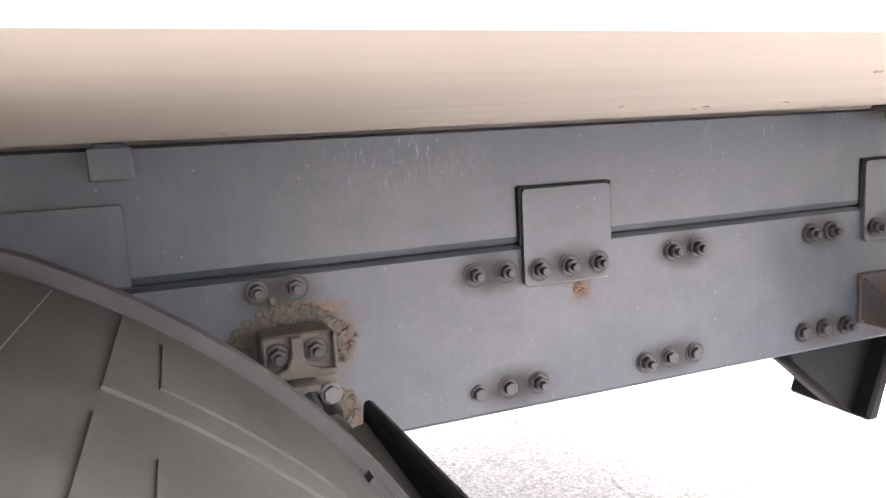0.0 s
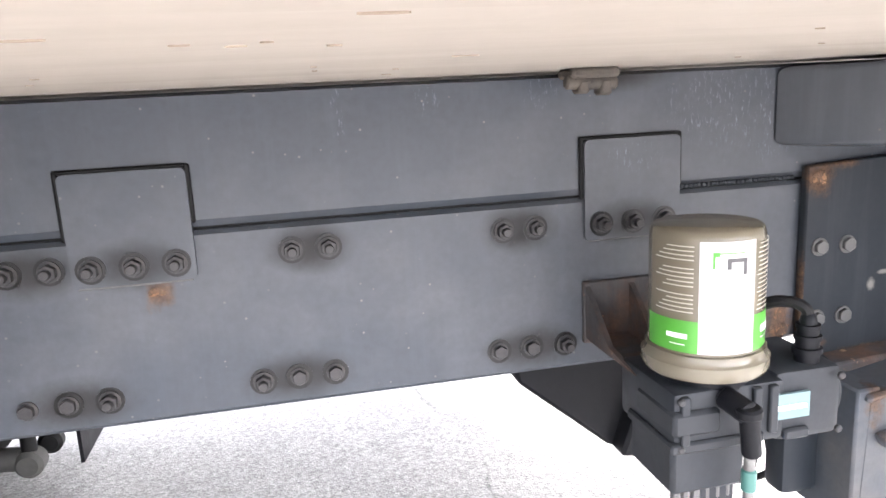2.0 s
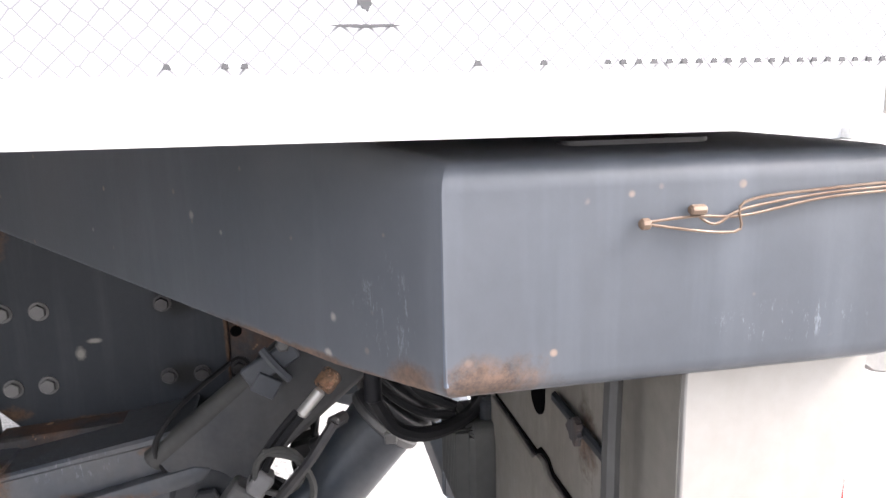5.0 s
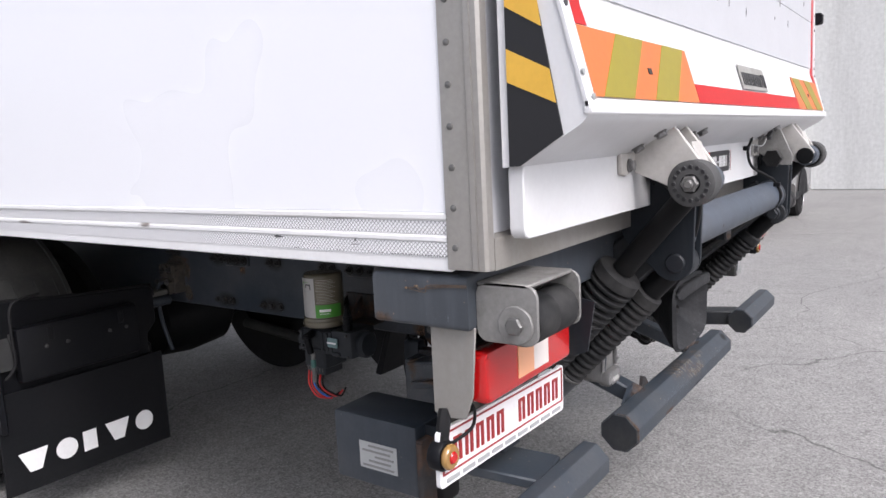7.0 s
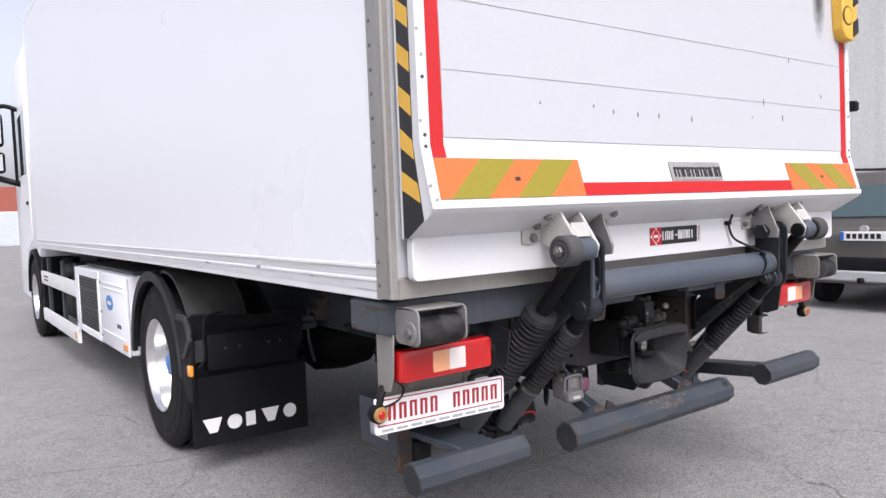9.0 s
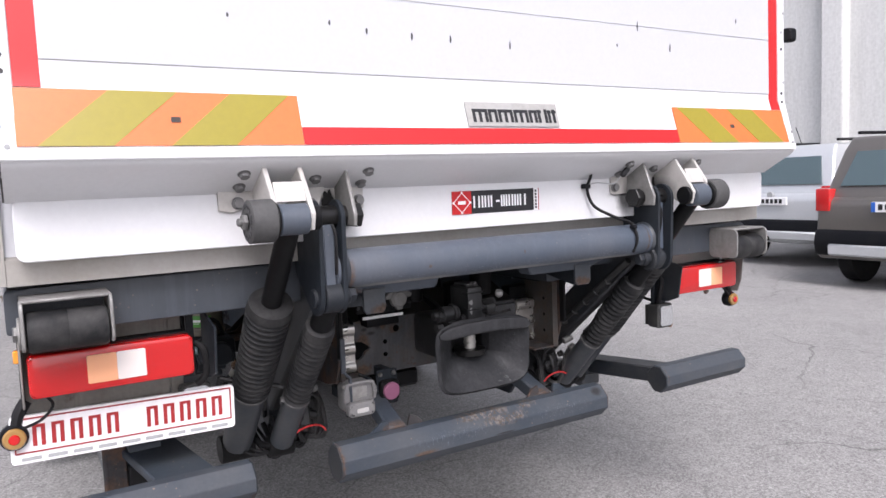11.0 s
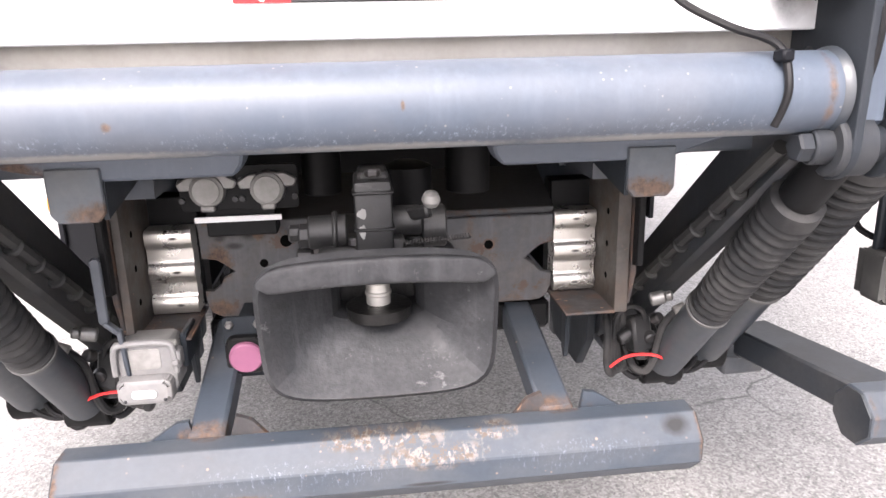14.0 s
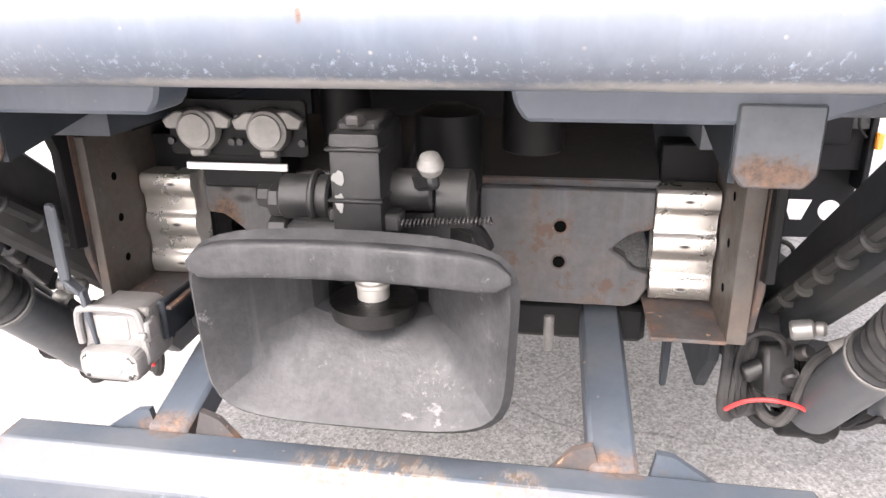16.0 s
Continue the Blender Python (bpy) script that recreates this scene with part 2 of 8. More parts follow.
M_BELL = surface("dusty_bellows_rubber", (0.013, 0.0135, 0.0145), 0.6, dirt=(0.085, 0.082, 0.079), dirty=0.7, scale=14.0, relief=0.2, spec=0.25)
M_TYRE = surface("tyre_rubber", (0.014, 0.014, 0.015), 0.8, dirt=(0.045, 0.042, 0.04), dirty=0.4, scale=9.0, relief=0.3, spec=0.2)
M_PLAST = surface("black_plastic", (0.006, 0.0065, 0.0085), 0.5, dirt=(0.015, 0.015, 0.0145), dirty=0.5, scale=5.0, relief=0.12, spec=0.14)
M_PUMP = surface("grey_pump_plastic", (0.02, 0.0235, 0.0285), 0.5, dirt=(0.05, 0.05, 0.05), dirty=0.5, scale=9.0, relief=0.12, spec=0.25)
M_GUARD = surface("dusty_guard_plastic", (0.024, 0.0245, 0.025), 0.6, dirt=(0.1, 0.1, 0.09), dirty=0.7, scale=4.0, relief=0.15, spec=0.4)
M_ROLL = surface("grey_roller_rubber", (0.06, 0.06, 0.06), 0.65, dirt=(0.13, 0.128, 0.124), dirty=0.5, scale=20.0, relief=0.3, spec=0.35)
M_WHITE = surface("white_body_panel", (0.82, 0.83, 0.86), 0.3, dirt=(0.77, 0.785, 0.805), dirty=0.15, scale=0.2, grain=3, relief=0.0, mottle=0.0)
M_RAILW = surface("scuffed_white_rail", (0.78, 0.78, 0.78), 0.4, dirt=(0.62, 0.6, 0.57), dirty=0.4, chip=(0.2, 0.185, 0.17), chips=0.665, scale=4.0, stretch=(1, 0.5, 1.6), relief=0.05, mottle=0.08,
                  rust=[(-1.3, y, z, 0.02, r, 0.012) for y, z, r in ((0.3, 1.15, 0.07), (0.62, 1.145, 0.05), (0.98, 1.13, 0.03), (1.35, 1.148, 0.09), (1.62, 1.115, 0.06), (2.0, 1.15, 0.03), (2.45, 1.14, 0.05), (2.9, 1.15, 0.1), (3.6, 1.14, 0.06))])
M_LIFTW = surface("white_platform_paint", (0.67, 0.675, 0.685), 0.4, dirt=(0.6, 0.59, 0.57), dirty=0.5, chip=(0.4, 0.38, 0.36), chips=0.82, scale=2.5, relief=0.0, mottle=0.05,
                  grime=[(q * x, -0.11, z, 0.05, 0.03, r) for q in (1, -1) for x, z, r in ((-0.635, 1.2, 0.05), (-0.52, 1.185, 0.06))])
M_BOARD = surface("pale_platform_board", (0.5, 0.51, 0.535), 0.42, dirt=(0.48, 0.485, 0.5), dirty=0.5, chip=(0.4, 0.4, 0.4), chips=0.84, scale=1.5, relief=0.0, mottle=0.05,
                  grime=[(1.0, -0.12, 2.25, 0.07, 0.2, 0.22)])
M_STEEL = surface("brushed_stainless", (0.4, 0.385, 0.36), 0.42, 0.6, dirt=(0.3, 0.27, 0.225), dirty=0.6, scale=5.0, stretch=(1, 1, 0.3), relief=0.05, mottle=0.12)
M_CARR = surface("dirty_carrier_steel", (0.2, 0.187, 0.165), 0.5, 0.25, dirt=(0.1, 0.083, 0.064), dirty=0.75, chip=(0.06, 0.04, 0.028), chips=0.68, scale=9.0, stretch=(1, 1, 0.35), relief=0.1, mottle=0.2, drips=0.3,
                 rust=[(-1.17, 0.092, 0.775, 0.02, 0.02, 0.02), (-0.955, 0.092, 0.662, 0.016, 0.02, 0.03), (-1.15, 0.092, 0.85, 0.02, 0.02, 0.035)])
M_SIDE = surface("dull_bent_stainless", (0.29, 0.28, 0.262), 0.5, 0.3, dirt=(0.22, 0.2, 0.175), dirty=0.6, scale=7.0, stretch=(1, 1, 0.3), relief=0.05, mottle=0.1)
M_BRACK = surface("dirty_white_bracket", (0.5, 0.485, 0.46), 0.5, 0.05, dirt=(0.32, 0.29, 0.255), dirty=0.6, scale=10.0, relief=0.1, mottle=0.12,
                  grime=[(q * -0.64, -0.13, 1.205, 0.045, 0.1, 0.055) for q in (1, -1)] + [(q * -0.535, -0.15, 1.2, 0.045, 0.12, 0.065) for q in (1, -1)])
M_FLOOR = surface("beige_box_underside", (0.345, 0.31, 0.262), 0.55, dirt=(0.27, 0.23, 0.185), dirty=0.4, chip=(0.2, 0.165, 0.13), chips=0.79, scale=1.6, stretch=(3, 0.4, 1), relief=0.05, mottle=0.06)
M_ALU = surface("cast_aluminium", (0.5, 0.49, 0.46), 0.42, 0.6, dirt=(0.3, 0.28, 0.25), dirty=0.5, scale=16.0, relief=0.1, mottle=0.15)
# dark spots put the shade of the pressed dimples into the ridges' colour
M_PRESS = surface("pressed_bright_steel", (0.62, 0.6, 0.56), 0.28, 0.85, dirt=(0.4, 0.36, 0.3), dirty=0.5, scale=14.0, relief=0.05, mottle=0.1, grime=[(q * -0.365, 0.25, z, 0.01, 0.03, 0.0035) for q in (1, -1) for z in (0.795, 0.733, 0.671)])
M_SOCK = surface("scuffed_socket_grey", (0.26, 0.255, 0.245), 0.5, 0.3, dirt=(0.13, 0.12, 0.11), dirty=0.6, scale=22.0, relief=0.2)
M_SOCKL = surface("pale_socket_grey", (0.165, 0.163, 0.162), 0.5, 0.0, dirt=(0.2, 0.19, 0.175), dirty=0.6, scale=22.0, relief=0.15)
M_RIM = surface("polished_alloy_rim", (0.85, 0.85, 0.86), 0.22, 0.9, dirt=(0.5, 0.48, 0.45), dirty=0.3, scale=10.0, relief=0.03)
M_BLUE = plain("blue_hub_cover", (0.06, 0.2, 0.5), 0.4)
M_BOLT = surface("dusty_bolt_steel", (0.035, 0.035, 0.037), 0.5, 0.4, dirt=(0.12, 0.105, 0.095), dirty=0.5, scale=40.0, relief=0.3)
M_ZINC = surface("zinc_bolt", (0.17, 0.17, 0.165), 0.45, 0.5, dirt=(0.1, 0.085, 0.075), dirty=0.5, scale=40.0, relief=0.2)


def patchy(name, col, col2, rough, scale, lo, hi):
    m, nt, b = nodes_of(name)
    n = tex_noise(nt, scale, 8, 0.75)
    n2 = tex_noise(nt, scale * 2.3, 4, 0.6)
    nt.links.new(mix(nt, n2, col, col2), b.inputs["Base Color"])
    b.inputs["Roughness"].default_value = rough
    nt.links.new(ramp(nt, n, lo, hi), b.inputs["Alpha"])
    bump(nt, b, n2, 0.4)
    return m


M_RUSTP = patchy("flaking_rust", (0.075, 0.036, 0.021), (0.29, 0.17, 0.1), 0.9, 38, 0.36, 0.62)
M_DRED = plain("red_tape", (0.47, 0.007, 0.008), 0.5)
M_ORANGE = plain("orange_reflective_film", (0.62, 0.15, 0.035), 0.4)
M_OLIVE = plain("olive_reflective_film", (0.27, 0.225, 0.018), 0.4)
M_YEL = plain("yellow_tape", (0.72, 0.42, 0.055), 0.45)
M_BLK = plain("black_film", (0.012, 0.012, 0.014), 0.4)
# flat near-black that paints the shade of open holes and gaps onto plates
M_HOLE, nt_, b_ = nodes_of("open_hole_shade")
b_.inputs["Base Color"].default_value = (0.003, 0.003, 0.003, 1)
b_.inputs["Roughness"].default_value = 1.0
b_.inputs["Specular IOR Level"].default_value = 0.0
M_WHT = plain("white_film", (0.8, 0.8, 0.8), 0.35)
M_GREYT = plain("grey_print", (0.35, 0.36, 0.36), 0.45)
M_RED = plain("red_print", (0.33, 0.022, 0.022), 0.4)
M_PRINT = plain("faint_white_print", (0.4, 0.37, 0.31), 0.45)
M_WORN = plain("worn_white_paint", (0.2, 0.2, 0.195), 0.7)
M_PALEB = surface("dull_grey_bolt", (0.105, 0.104, 0.103), 0.5, 0.2, dirt=(0.08, 0.072, 0.066), dirty=0.5, scale=40.0, relief=0.2)
M_WIRE = surface("rusty_wire", (0.14, 0.1, 0.07), 0.6, 0.3, dirt=(0.1, 0.05, 0.03), dirty=0.8, scale=60.0)
M_FLAP = surface("rubber_flap", (0.008, 0.0085, 0.01), 0.6, spec=0.12, dirt=(0.016, 0.016, 0.017), dirty=0.6, scale=4.0, relief=0.1)
M_KNOT = plain("dark_veneer_split", (0.27, 0.22, 0.17), 0.8)
M_GREYD = plain("dark_grey_mark", (0.06, 0.06, 0.062), 0.6)
M_FEND = surface("blue_black_fender", (0.012, 0.0135, 0.0165), 0.45, dirt=(0.035, 0.035, 0.036), dirty=0.5, scale=5.0, spec=0.25, relief=0.08)
M_GREEN = plain("green_label", (0.06, 0.27, 0.03), 0.4)
M_LABEL = plain("white_paper_label", (0.42, 0.41, 0.395), 0.45)
M_CYAN = plain("pale_blue_label", (0.13, 0.205, 0.21), 0.4)
M_TEAL = plain("teal_fitting", (0.045, 0.14, 0.12), 0.4)
M_PINK = plain("faded_purple_cap", (0.24, 0.085, 0.15), 0.6)
M_REDW = plain("red_wire", (0.6, 0.03, 0.03), 0.4)
M_BLUEW = plain("blue_wire", (0.03, 0.13, 0.5), 0.4)
M_GREASE = surface("old_grease", (0.006, 0.006, 0.006), 0.32, spec=0.3, dirt=(0.018, 0.017, 0.016), dirty=0.6, scale=20, relief=0.5)


M_CAST = surface("worn_cast_iron", (0.017, 0.018, 0.02), 0.6, spec=0.3, dirt=(0.05, 0.05, 0.053), dirty=0.75, chip=(0.068, 0.067, 0.07), chips=0.63, scale=11.0, stretch=(1, 1, 0.7), relief=0.55, mottle=0.5, drips=0.4,
                 streaks=[(-0.02, -0.02, 0.67, 0.1, 0.05, 0.035), (0.07, -0.02, 0.655, 0.05, 0.05, 0.03)], grime=[(-0.013, 0.03, 0.73, 0.075, 0.06, 0.05), (-0.15, -0.03, 0.75, 0.03, 0.04, 0.02), (0.1, -0.04, 0.775, 0.06, 0.03, 0.008)])
M_ENGINE = surface("dusty_dark_iron", (0.011, 0.0115, 0.0125), 0.5, dirt=(0.042, 0.04, 0.038), dirty=0.6, chip=(0.055, 0.042, 0.034), chips=0.66, scale=18.0, relief=0.35, mottle=0.3)
M_XPL = surface("stained_cross_plate", (0.046, 0.049, 0.054), 0.55, dirt=(0.1, 0.082, 0.066), dirty=0.75, chip=(0.05, 0.028, 0.018), chips=0.58, mottle=0.35, specks=40, speck_col=(0.07, 0.035, 0.02), scale=9.0, relief=0.2, drips=0.35,
                rust=[(0.21, 0.278, 0.72, 0.015, 0.02, 0.09), (0.165, 0.278, 0.78, 0.01, 0.02, 0.04), (-0.295, 0.278, 0.74, 0.03, 0.02, 0.04), (0.3, 0.278, 0.74, 0.03, 0.02, 0.035), (0.25, 0.278, 0.64, 0.07, 0.02, 0.02), (-0.22, 0.278, 0.79, 0.012, 0.02, 0.015), (-0.3, 0.278, 0.65, 0.03, 0.02, 0.02), (0.1, 0.3, 0.82, 0.12, 0.05, 0.02), (0.25, 0.3, 0.825, 0.1, 0.05, 0.012), (-0.25, 0.278, 0.812, 0.08, 0.02, 0.006)],
                grime=[(-0.24, 0.278, 0.795, 0.016, 0.02, 0.02), (-0.29, 0.278, 0.785, 0.014, 0.02, 0.008), (-0.265, 0.278, 0.77, 0.02, 0.02, 0.008), (0.13, 0.278, 0.75, 0.03, 0.02, 0.03)])
M_WEB = surface("brown_stained_web", (0.05, 0.045, 0.04), 0.65, dirt=(0.082, 0.054, 0.037), dirty=0.9, chip=(0.2, 0.13, 0.085), chips=0.64, scale=17.0, relief=0.3, mottle=0.4)
M_BRKT = surface("welded_bracket_grey", (0.042, 0.05, 0.061), 0.5, dirt=(0.12, 0.112, 0.104), dirty=0.7, chip=(0.12, 0.08, 0.06), chips=0.74, scale=9.0, relief=0.15, rust=[(-0.57, 0.62, 0.647, 0.1, 0.15, 0.009), (-0.59, 0.6, 0.545, 0.03, 0.12, 0.012), (-0.58, 0.71, 0.6, 0.04, 0.02, 0.08), (-0.57, 0.5, 0.607, 0.03, 0.03, 0.01)], streaks=[(-0.57, 0.62, 0.6, 0.04, 0.09, 0.03)])
M_HANG = surface("brown_edged_hanger", (0.06, 0.072, 0.085), 0.5, dirt=(0.12, 0.11, 0.1), dirty=0.5, scale=9.0, relief=0.1, rust=[(-0.37, -0.05, 0.905, 0.05, 0.02, 0.022), (0.38, -0.05, 0.91, 0.05, 0.02, 0.022)])
M_BARREL = surface("dark_blue_barrel", (0.024, 0.031, 0.04), 0.4, dirt=(0.1, 0.099, 0.097), dirty=0.7, scale=7.0, relief=0.06)
M_DUST = surface("dust_covered_plastic", (0.085, 0.085, 0.077), 0.8, dirt=(0.16, 0.155, 0.135), dirty=0.8, chip=(0.05, 0.05, 0.047), chips=0.68, scale=7.0, relief=0.3)
M_MUD = surface("dried_mud", (0.05, 0.043, 0.036), 0.95, dirt=(0.12, 0.1, 0.078), dirty=0.8, chip=(0.085, 0.055, 0.038), chips=0.56, scale=30.0, grain=300, relief=0.6)
M_DUSTA = surface("dusty_arm_paint", (0.022, 0.0255, 0.03), 0.55, dirt=(0.1, 0.094, 0.086), dirty=0.8, chip=(0.12, 0.09, 0.07), chips=0.74, scale=5.0, stretch=(1, 1, 1), relief=0.12, mottle=0.25, drips=0.2)
M_CLAMP = surface("muddy_cast_clamp", (0.05, 0.044, 0.038), 0.85, dirt=(0.14, 0.12, 0.098), dirty=0.9, chip=(0.025, 0.021, 0.018), chips=0.58, scale=22.0, relief=0.6)
M_ARM = surface("dark_arm_paint", (0.015, 0.0185, 0.0235), 0.5, dirt=(0.068, 0.065, 0.061), dirty=0.65, chip=(0.1, 0.08, 0.07), chips=0.78, scale=6.0, spec=0.3, relief=0.12)
M_TAPE, nt_, b_ = nodes_of("white_honeycomb_tape")
v_ = nt_.nodes.new("ShaderNodeTexVoronoi")
v_.feature = 'DISTANCE_TO_EDGE'
v_.inputs["Scale"].default_value = 150
v_.inputs["Randomness"].default_value = 0.12
tc_ = nt_.nodes.new("ShaderNodeTexCoord")
turn_ = nt_.nodes.new("ShaderNodeMapping")
turn_.inputs["Rotation"].default_value = (radians(45), 0, 0)
turn_.inputs["Scale"].default_value = (1, 1, 1)
nt_.links.new(tc_.outputs["Object"], turn_.inputs["Vector"])
nt_.links.new(turn_.outputs[0], v_.inputs["Vector"])
nt_.links.new(ramp(nt_, v_.outputs["Distance"], 0.03, 0.14, (0.15, 0.15, 0.155, 1), (0.8, 0.8, 0.81, 1)), b_.inputs["Base Color"])
b_.inputs["Roughness"].default_value = 0.3


def lens(name, col, bumps=500.0):
    m, nt, b = nodes_of(name)
    b.inputs["Base Color"].default_value = (*col, 1)
    b.inputs["Roughness"].default_value = 0.12
    b.inputs["Coat Weight"].default_value = 0.6
    n = tex_noise(nt, bumps, 1)
    bump(nt, b, n, 0.25, 0.001)
    return m


M_LRED = lens("red_lamp_lens", (0.46, 0.008, 0.008))
M_LWHT = lens("clear_lamp_lens", (0.72, 0.66, 0.62))
M_LORG = lens("orange_lamp_lens", (0.8, 0.38, 0.2))
M_AMBER = lens("amber_reflector", (0.8, 0.3, 0.03))

M_CLEAR, nt_, b_ = nodes_of("cloudy_clear_plastic")
b_.inputs["Base Color"].default_value = (0.21, 0.185, 0.135, 1)
b_.inputs["Roughness"].default_value = 0.22
b_.inputs["Transmission Weight"].default_value = 0.35
bump(nt_, b_, tex_noise(nt_, 40, 3), 0.08)

M_GOLD = lens("amber_lamp_ring", (0.3, 0.17, 0.05))
M_GLASS, nt_, b_ = nodes_of("dark_car_glass")
b_.inputs["Base Color"].default_value = (0.06, 0.095, 0.105, 1)
b_.inputs["Roughness"].default_value = 0.04
b_.inputs["Metallic"].default_value = 0.0
b_.inputs["Coat Weight"].default_value = 1.0
M_MIRROR, nt_, b_ = nodes_of("lamp_glass")
b_.inputs["Base Color"].default_value = (0.75, 0.77, 0.78, 1)
b_.inputs["Roughness"].default_value = 0.08
b_.inputs["Metallic"].default_value = 0.9

# asphalt: pale worn aggregate, patches, thin cracks
M_ROAD, nt_, b_ = nodes_of("worn_asphalt")
tc = nt_.nodes.new("ShaderNodeTexCoord")
vor = nt_.nodes.new("ShaderNodeTexVoronoi")
vor.inputs["Scale"].default_value = 150
nt_.links.new(tc.outputs["Object"], vor.inputs["Vector"])
stone = ramp(nt_, vor.outputs["Color"], 0.05, 0.95, (0.1, 0.098, 0.097, 1), (0.5, 0.487, 0.474, 1))
big = tex_noise(nt_, 0.5, 6, 0.65)
mid = tex_noise(nt_, 9.0, 6, 0.75)
clump = tex_noise(nt_, 62.0, 5, 0.8)
c_ = mix(nt_, 0.45, stone, ramp(nt_, mid, 0.3, 0.75, (0.2, 0.196, 0.19, 1), (0.37, 0.362, 0.352, 1)))
c_ = mix(nt_, 0.8, c_, ramp(nt_, clump, 0.3, 0.66, (0.5, 0.5, 0.51, 1), (1.16, 1.16, 1.14, 1)), 'MULTIPLY')
c_ = mix(nt_, 0.5, c_, ramp(nt_, big, 0.3, 0.7, (0.66, 0.66, 0.68, 1), (1.1, 1.1, 1.1, 1)), 'MULTIPLY')
warp = nt_.nodes.new("ShaderNodeTexNoise")
warp.inputs["Scale"].default_value = 2.2
warp.inputs["Detail"].default_value = 5
nt_.links.new(tc.outputs["Object"], warp.inputs["Vector"])
moved = nt_.nodes.new("ShaderNodeMix")
moved.data_type = 'VECTOR'
moved.inputs[0].default_value = 0.22
nt_.links.new(tc.outputs["Object"], moved.inputs[4])
nt_.links.new(warp.outputs["Color"], moved.inputs[5])
crk = nt_.nodes.new("ShaderNodeTexVoronoi")
crk.feature = 'DISTANCE_TO_EDGE'
crk.inputs["Scale"].default_value = 0.75
nt_.links.new(moved.outputs[1], crk.inputs["Vector"])
line = ramp(nt_, crk.outputs["Distance"], 0.0008, 0.0035, (0.4, 0.4, 0.4, 1), (1, 1, 1, 1))
gate = ramp(nt_, tex_noise(nt_, 0.35, 3), 0.38, 0.5)
line = mix(nt_, gate, (1, 1, 1), line)
c_ = mix(nt_, 1.0, c_, line, 'MULTIPLY')
nt_.links.new(c_, b_.inputs["Base Color"])
b_.inputs["Roughness"].default_value = 0.85
bump(nt_, b_, vor.outputs["Distance"], 0.5, 0.003)

M_CONC = surface("cast_concrete_wall", (0.64, 0.645, 0.63), 0.8, dirt=(0.48, 0.485, 0.47), dirty=0.7, scale=1.6, stretch=(1, 1, 0.12), grain=14, relief=0.2, drips=0.3)
M_BRICKF = surface("red_far_container", (0.35, 0.09, 0.06), 0.7, dirt=(0.3, 0.15, 0.12), dirty=0.4, scale=0.8, grain=6)
M_PALE = surface("pale_far_container", (0.55, 0.6, 0.62), 0.6, dirt=(0.45, 0.47, 0.48), dirty=0.4, scale=0.8, grain=6)
M_CARP = plain("brown_grey_car_paint", (0.14, 0.13, 0.117), 0.3, 0.4, coat=0.8)
M_SILV = plain("silver_car_paint", (0.62, 0.64, 0.65), 0.3, 0.5, coat=0.8)


# ---- mesh helpers ----
def finish(name, bm, mat, parent=None, label="", smooth=True, angle=38):
    bmesh.ops.recalc_face_normals(bm, faces=bm.faces)
    if smooth:
        lim = radians(angle)
        for f in bm.faces:
            f.smooth = True
        for e in bm.edges:
            e.smooth = len(e.link_faces) == 2 and e.calc_face_angle(0.0) < lim
    me = bpy.data.meshes.new(name)
    bm.to_mesh(me)
    bm.free()
    me.materials.append(mat)
    ob = new(name, me)
    if parent:
        ob.parent = parent
    if label:
        tagged(ob, label)
    return ob


def part(name, bm, mat, parent, label="", smooth=True):
    return finish(name, bm, mat, parent, label, smooth)


def thing(name, label, category, group="", kind=""):
    return tagged(new(name), label, category, group, kind)


def share(name, ob, parent, m):
    """Another object on ob's mesh."""
    o = new(name, ob.data)
    o.parent = parent
    o.matrix_basis = m
    return o


def box(x0, x1, y0, y1, z0, z1, b=0.004, seg=1, bm=None):
    own = bm is None
    t = bmesh.new()
    bmesh.ops.create_cube(t, size=1)
    bmesh.ops.scale(t, vec=(abs(x1 - x0), abs(y1 - y0), abs(z1 - z0)), verts=t.verts)
    bmesh.ops.translate(t, vec=((x0 + x1) / 2, (y0 + y1) / 2, (z0 + z1) / 2), verts=t.verts)
    if b > 0:
        bmesh.ops.bevel(t, geom=t.edges[:], offset=min(b, 0.45 * min(abs(x1 - x0), abs(y1 - y0), abs(z1 - z0))), segments=seg, affect='EDGES', profile=0.5)
    return t if own else join(bm, t)


def join(bm, other):
    me = bpy.data.meshes.new("tmp")
    other.to_mesh(me)
    other.free()
    bm.from_mesh(me)
    bpy.data.meshes.remove(me)
    return bm


def both(*parts):
    bm = bmesh.new()
    for p in parts:
        join(bm, p)
    return bm


def prism(pts, axis, a, b, bevel=0.0, seg=1):
    """A closed outline, extruded from a to b along an axis. pts are the two other coordinates in x, y, z order."""
    bm = bmesh.new()

    def at(p, w):
        return {'x': (w, p[0], p[1]), 'y': (p[0], w, p[1]), 'z': (p[0], p[1], w)}[axis]
    lo = [bm.verts.new(at(p, a)) for p in pts]
    hi = [bm.verts.new(at(p, b)) for p in pts]
    bm.faces.new(lo)
    bm.faces.new(hi[::-1])
    n = len(pts)
    for i in range(n):
        bm.faces.new((lo[i], lo[(i + 1) % n], hi[(i + 1) % n], hi[i]))
    if bevel:
        bmesh.ops.recalc_face_normals(bm, faces=bm.faces)
        bmesh.ops.bevel(bm, geom=bm.edges[:], offset=bevel, segments=seg, affect='EDGES', profile=0.5)
    return bm


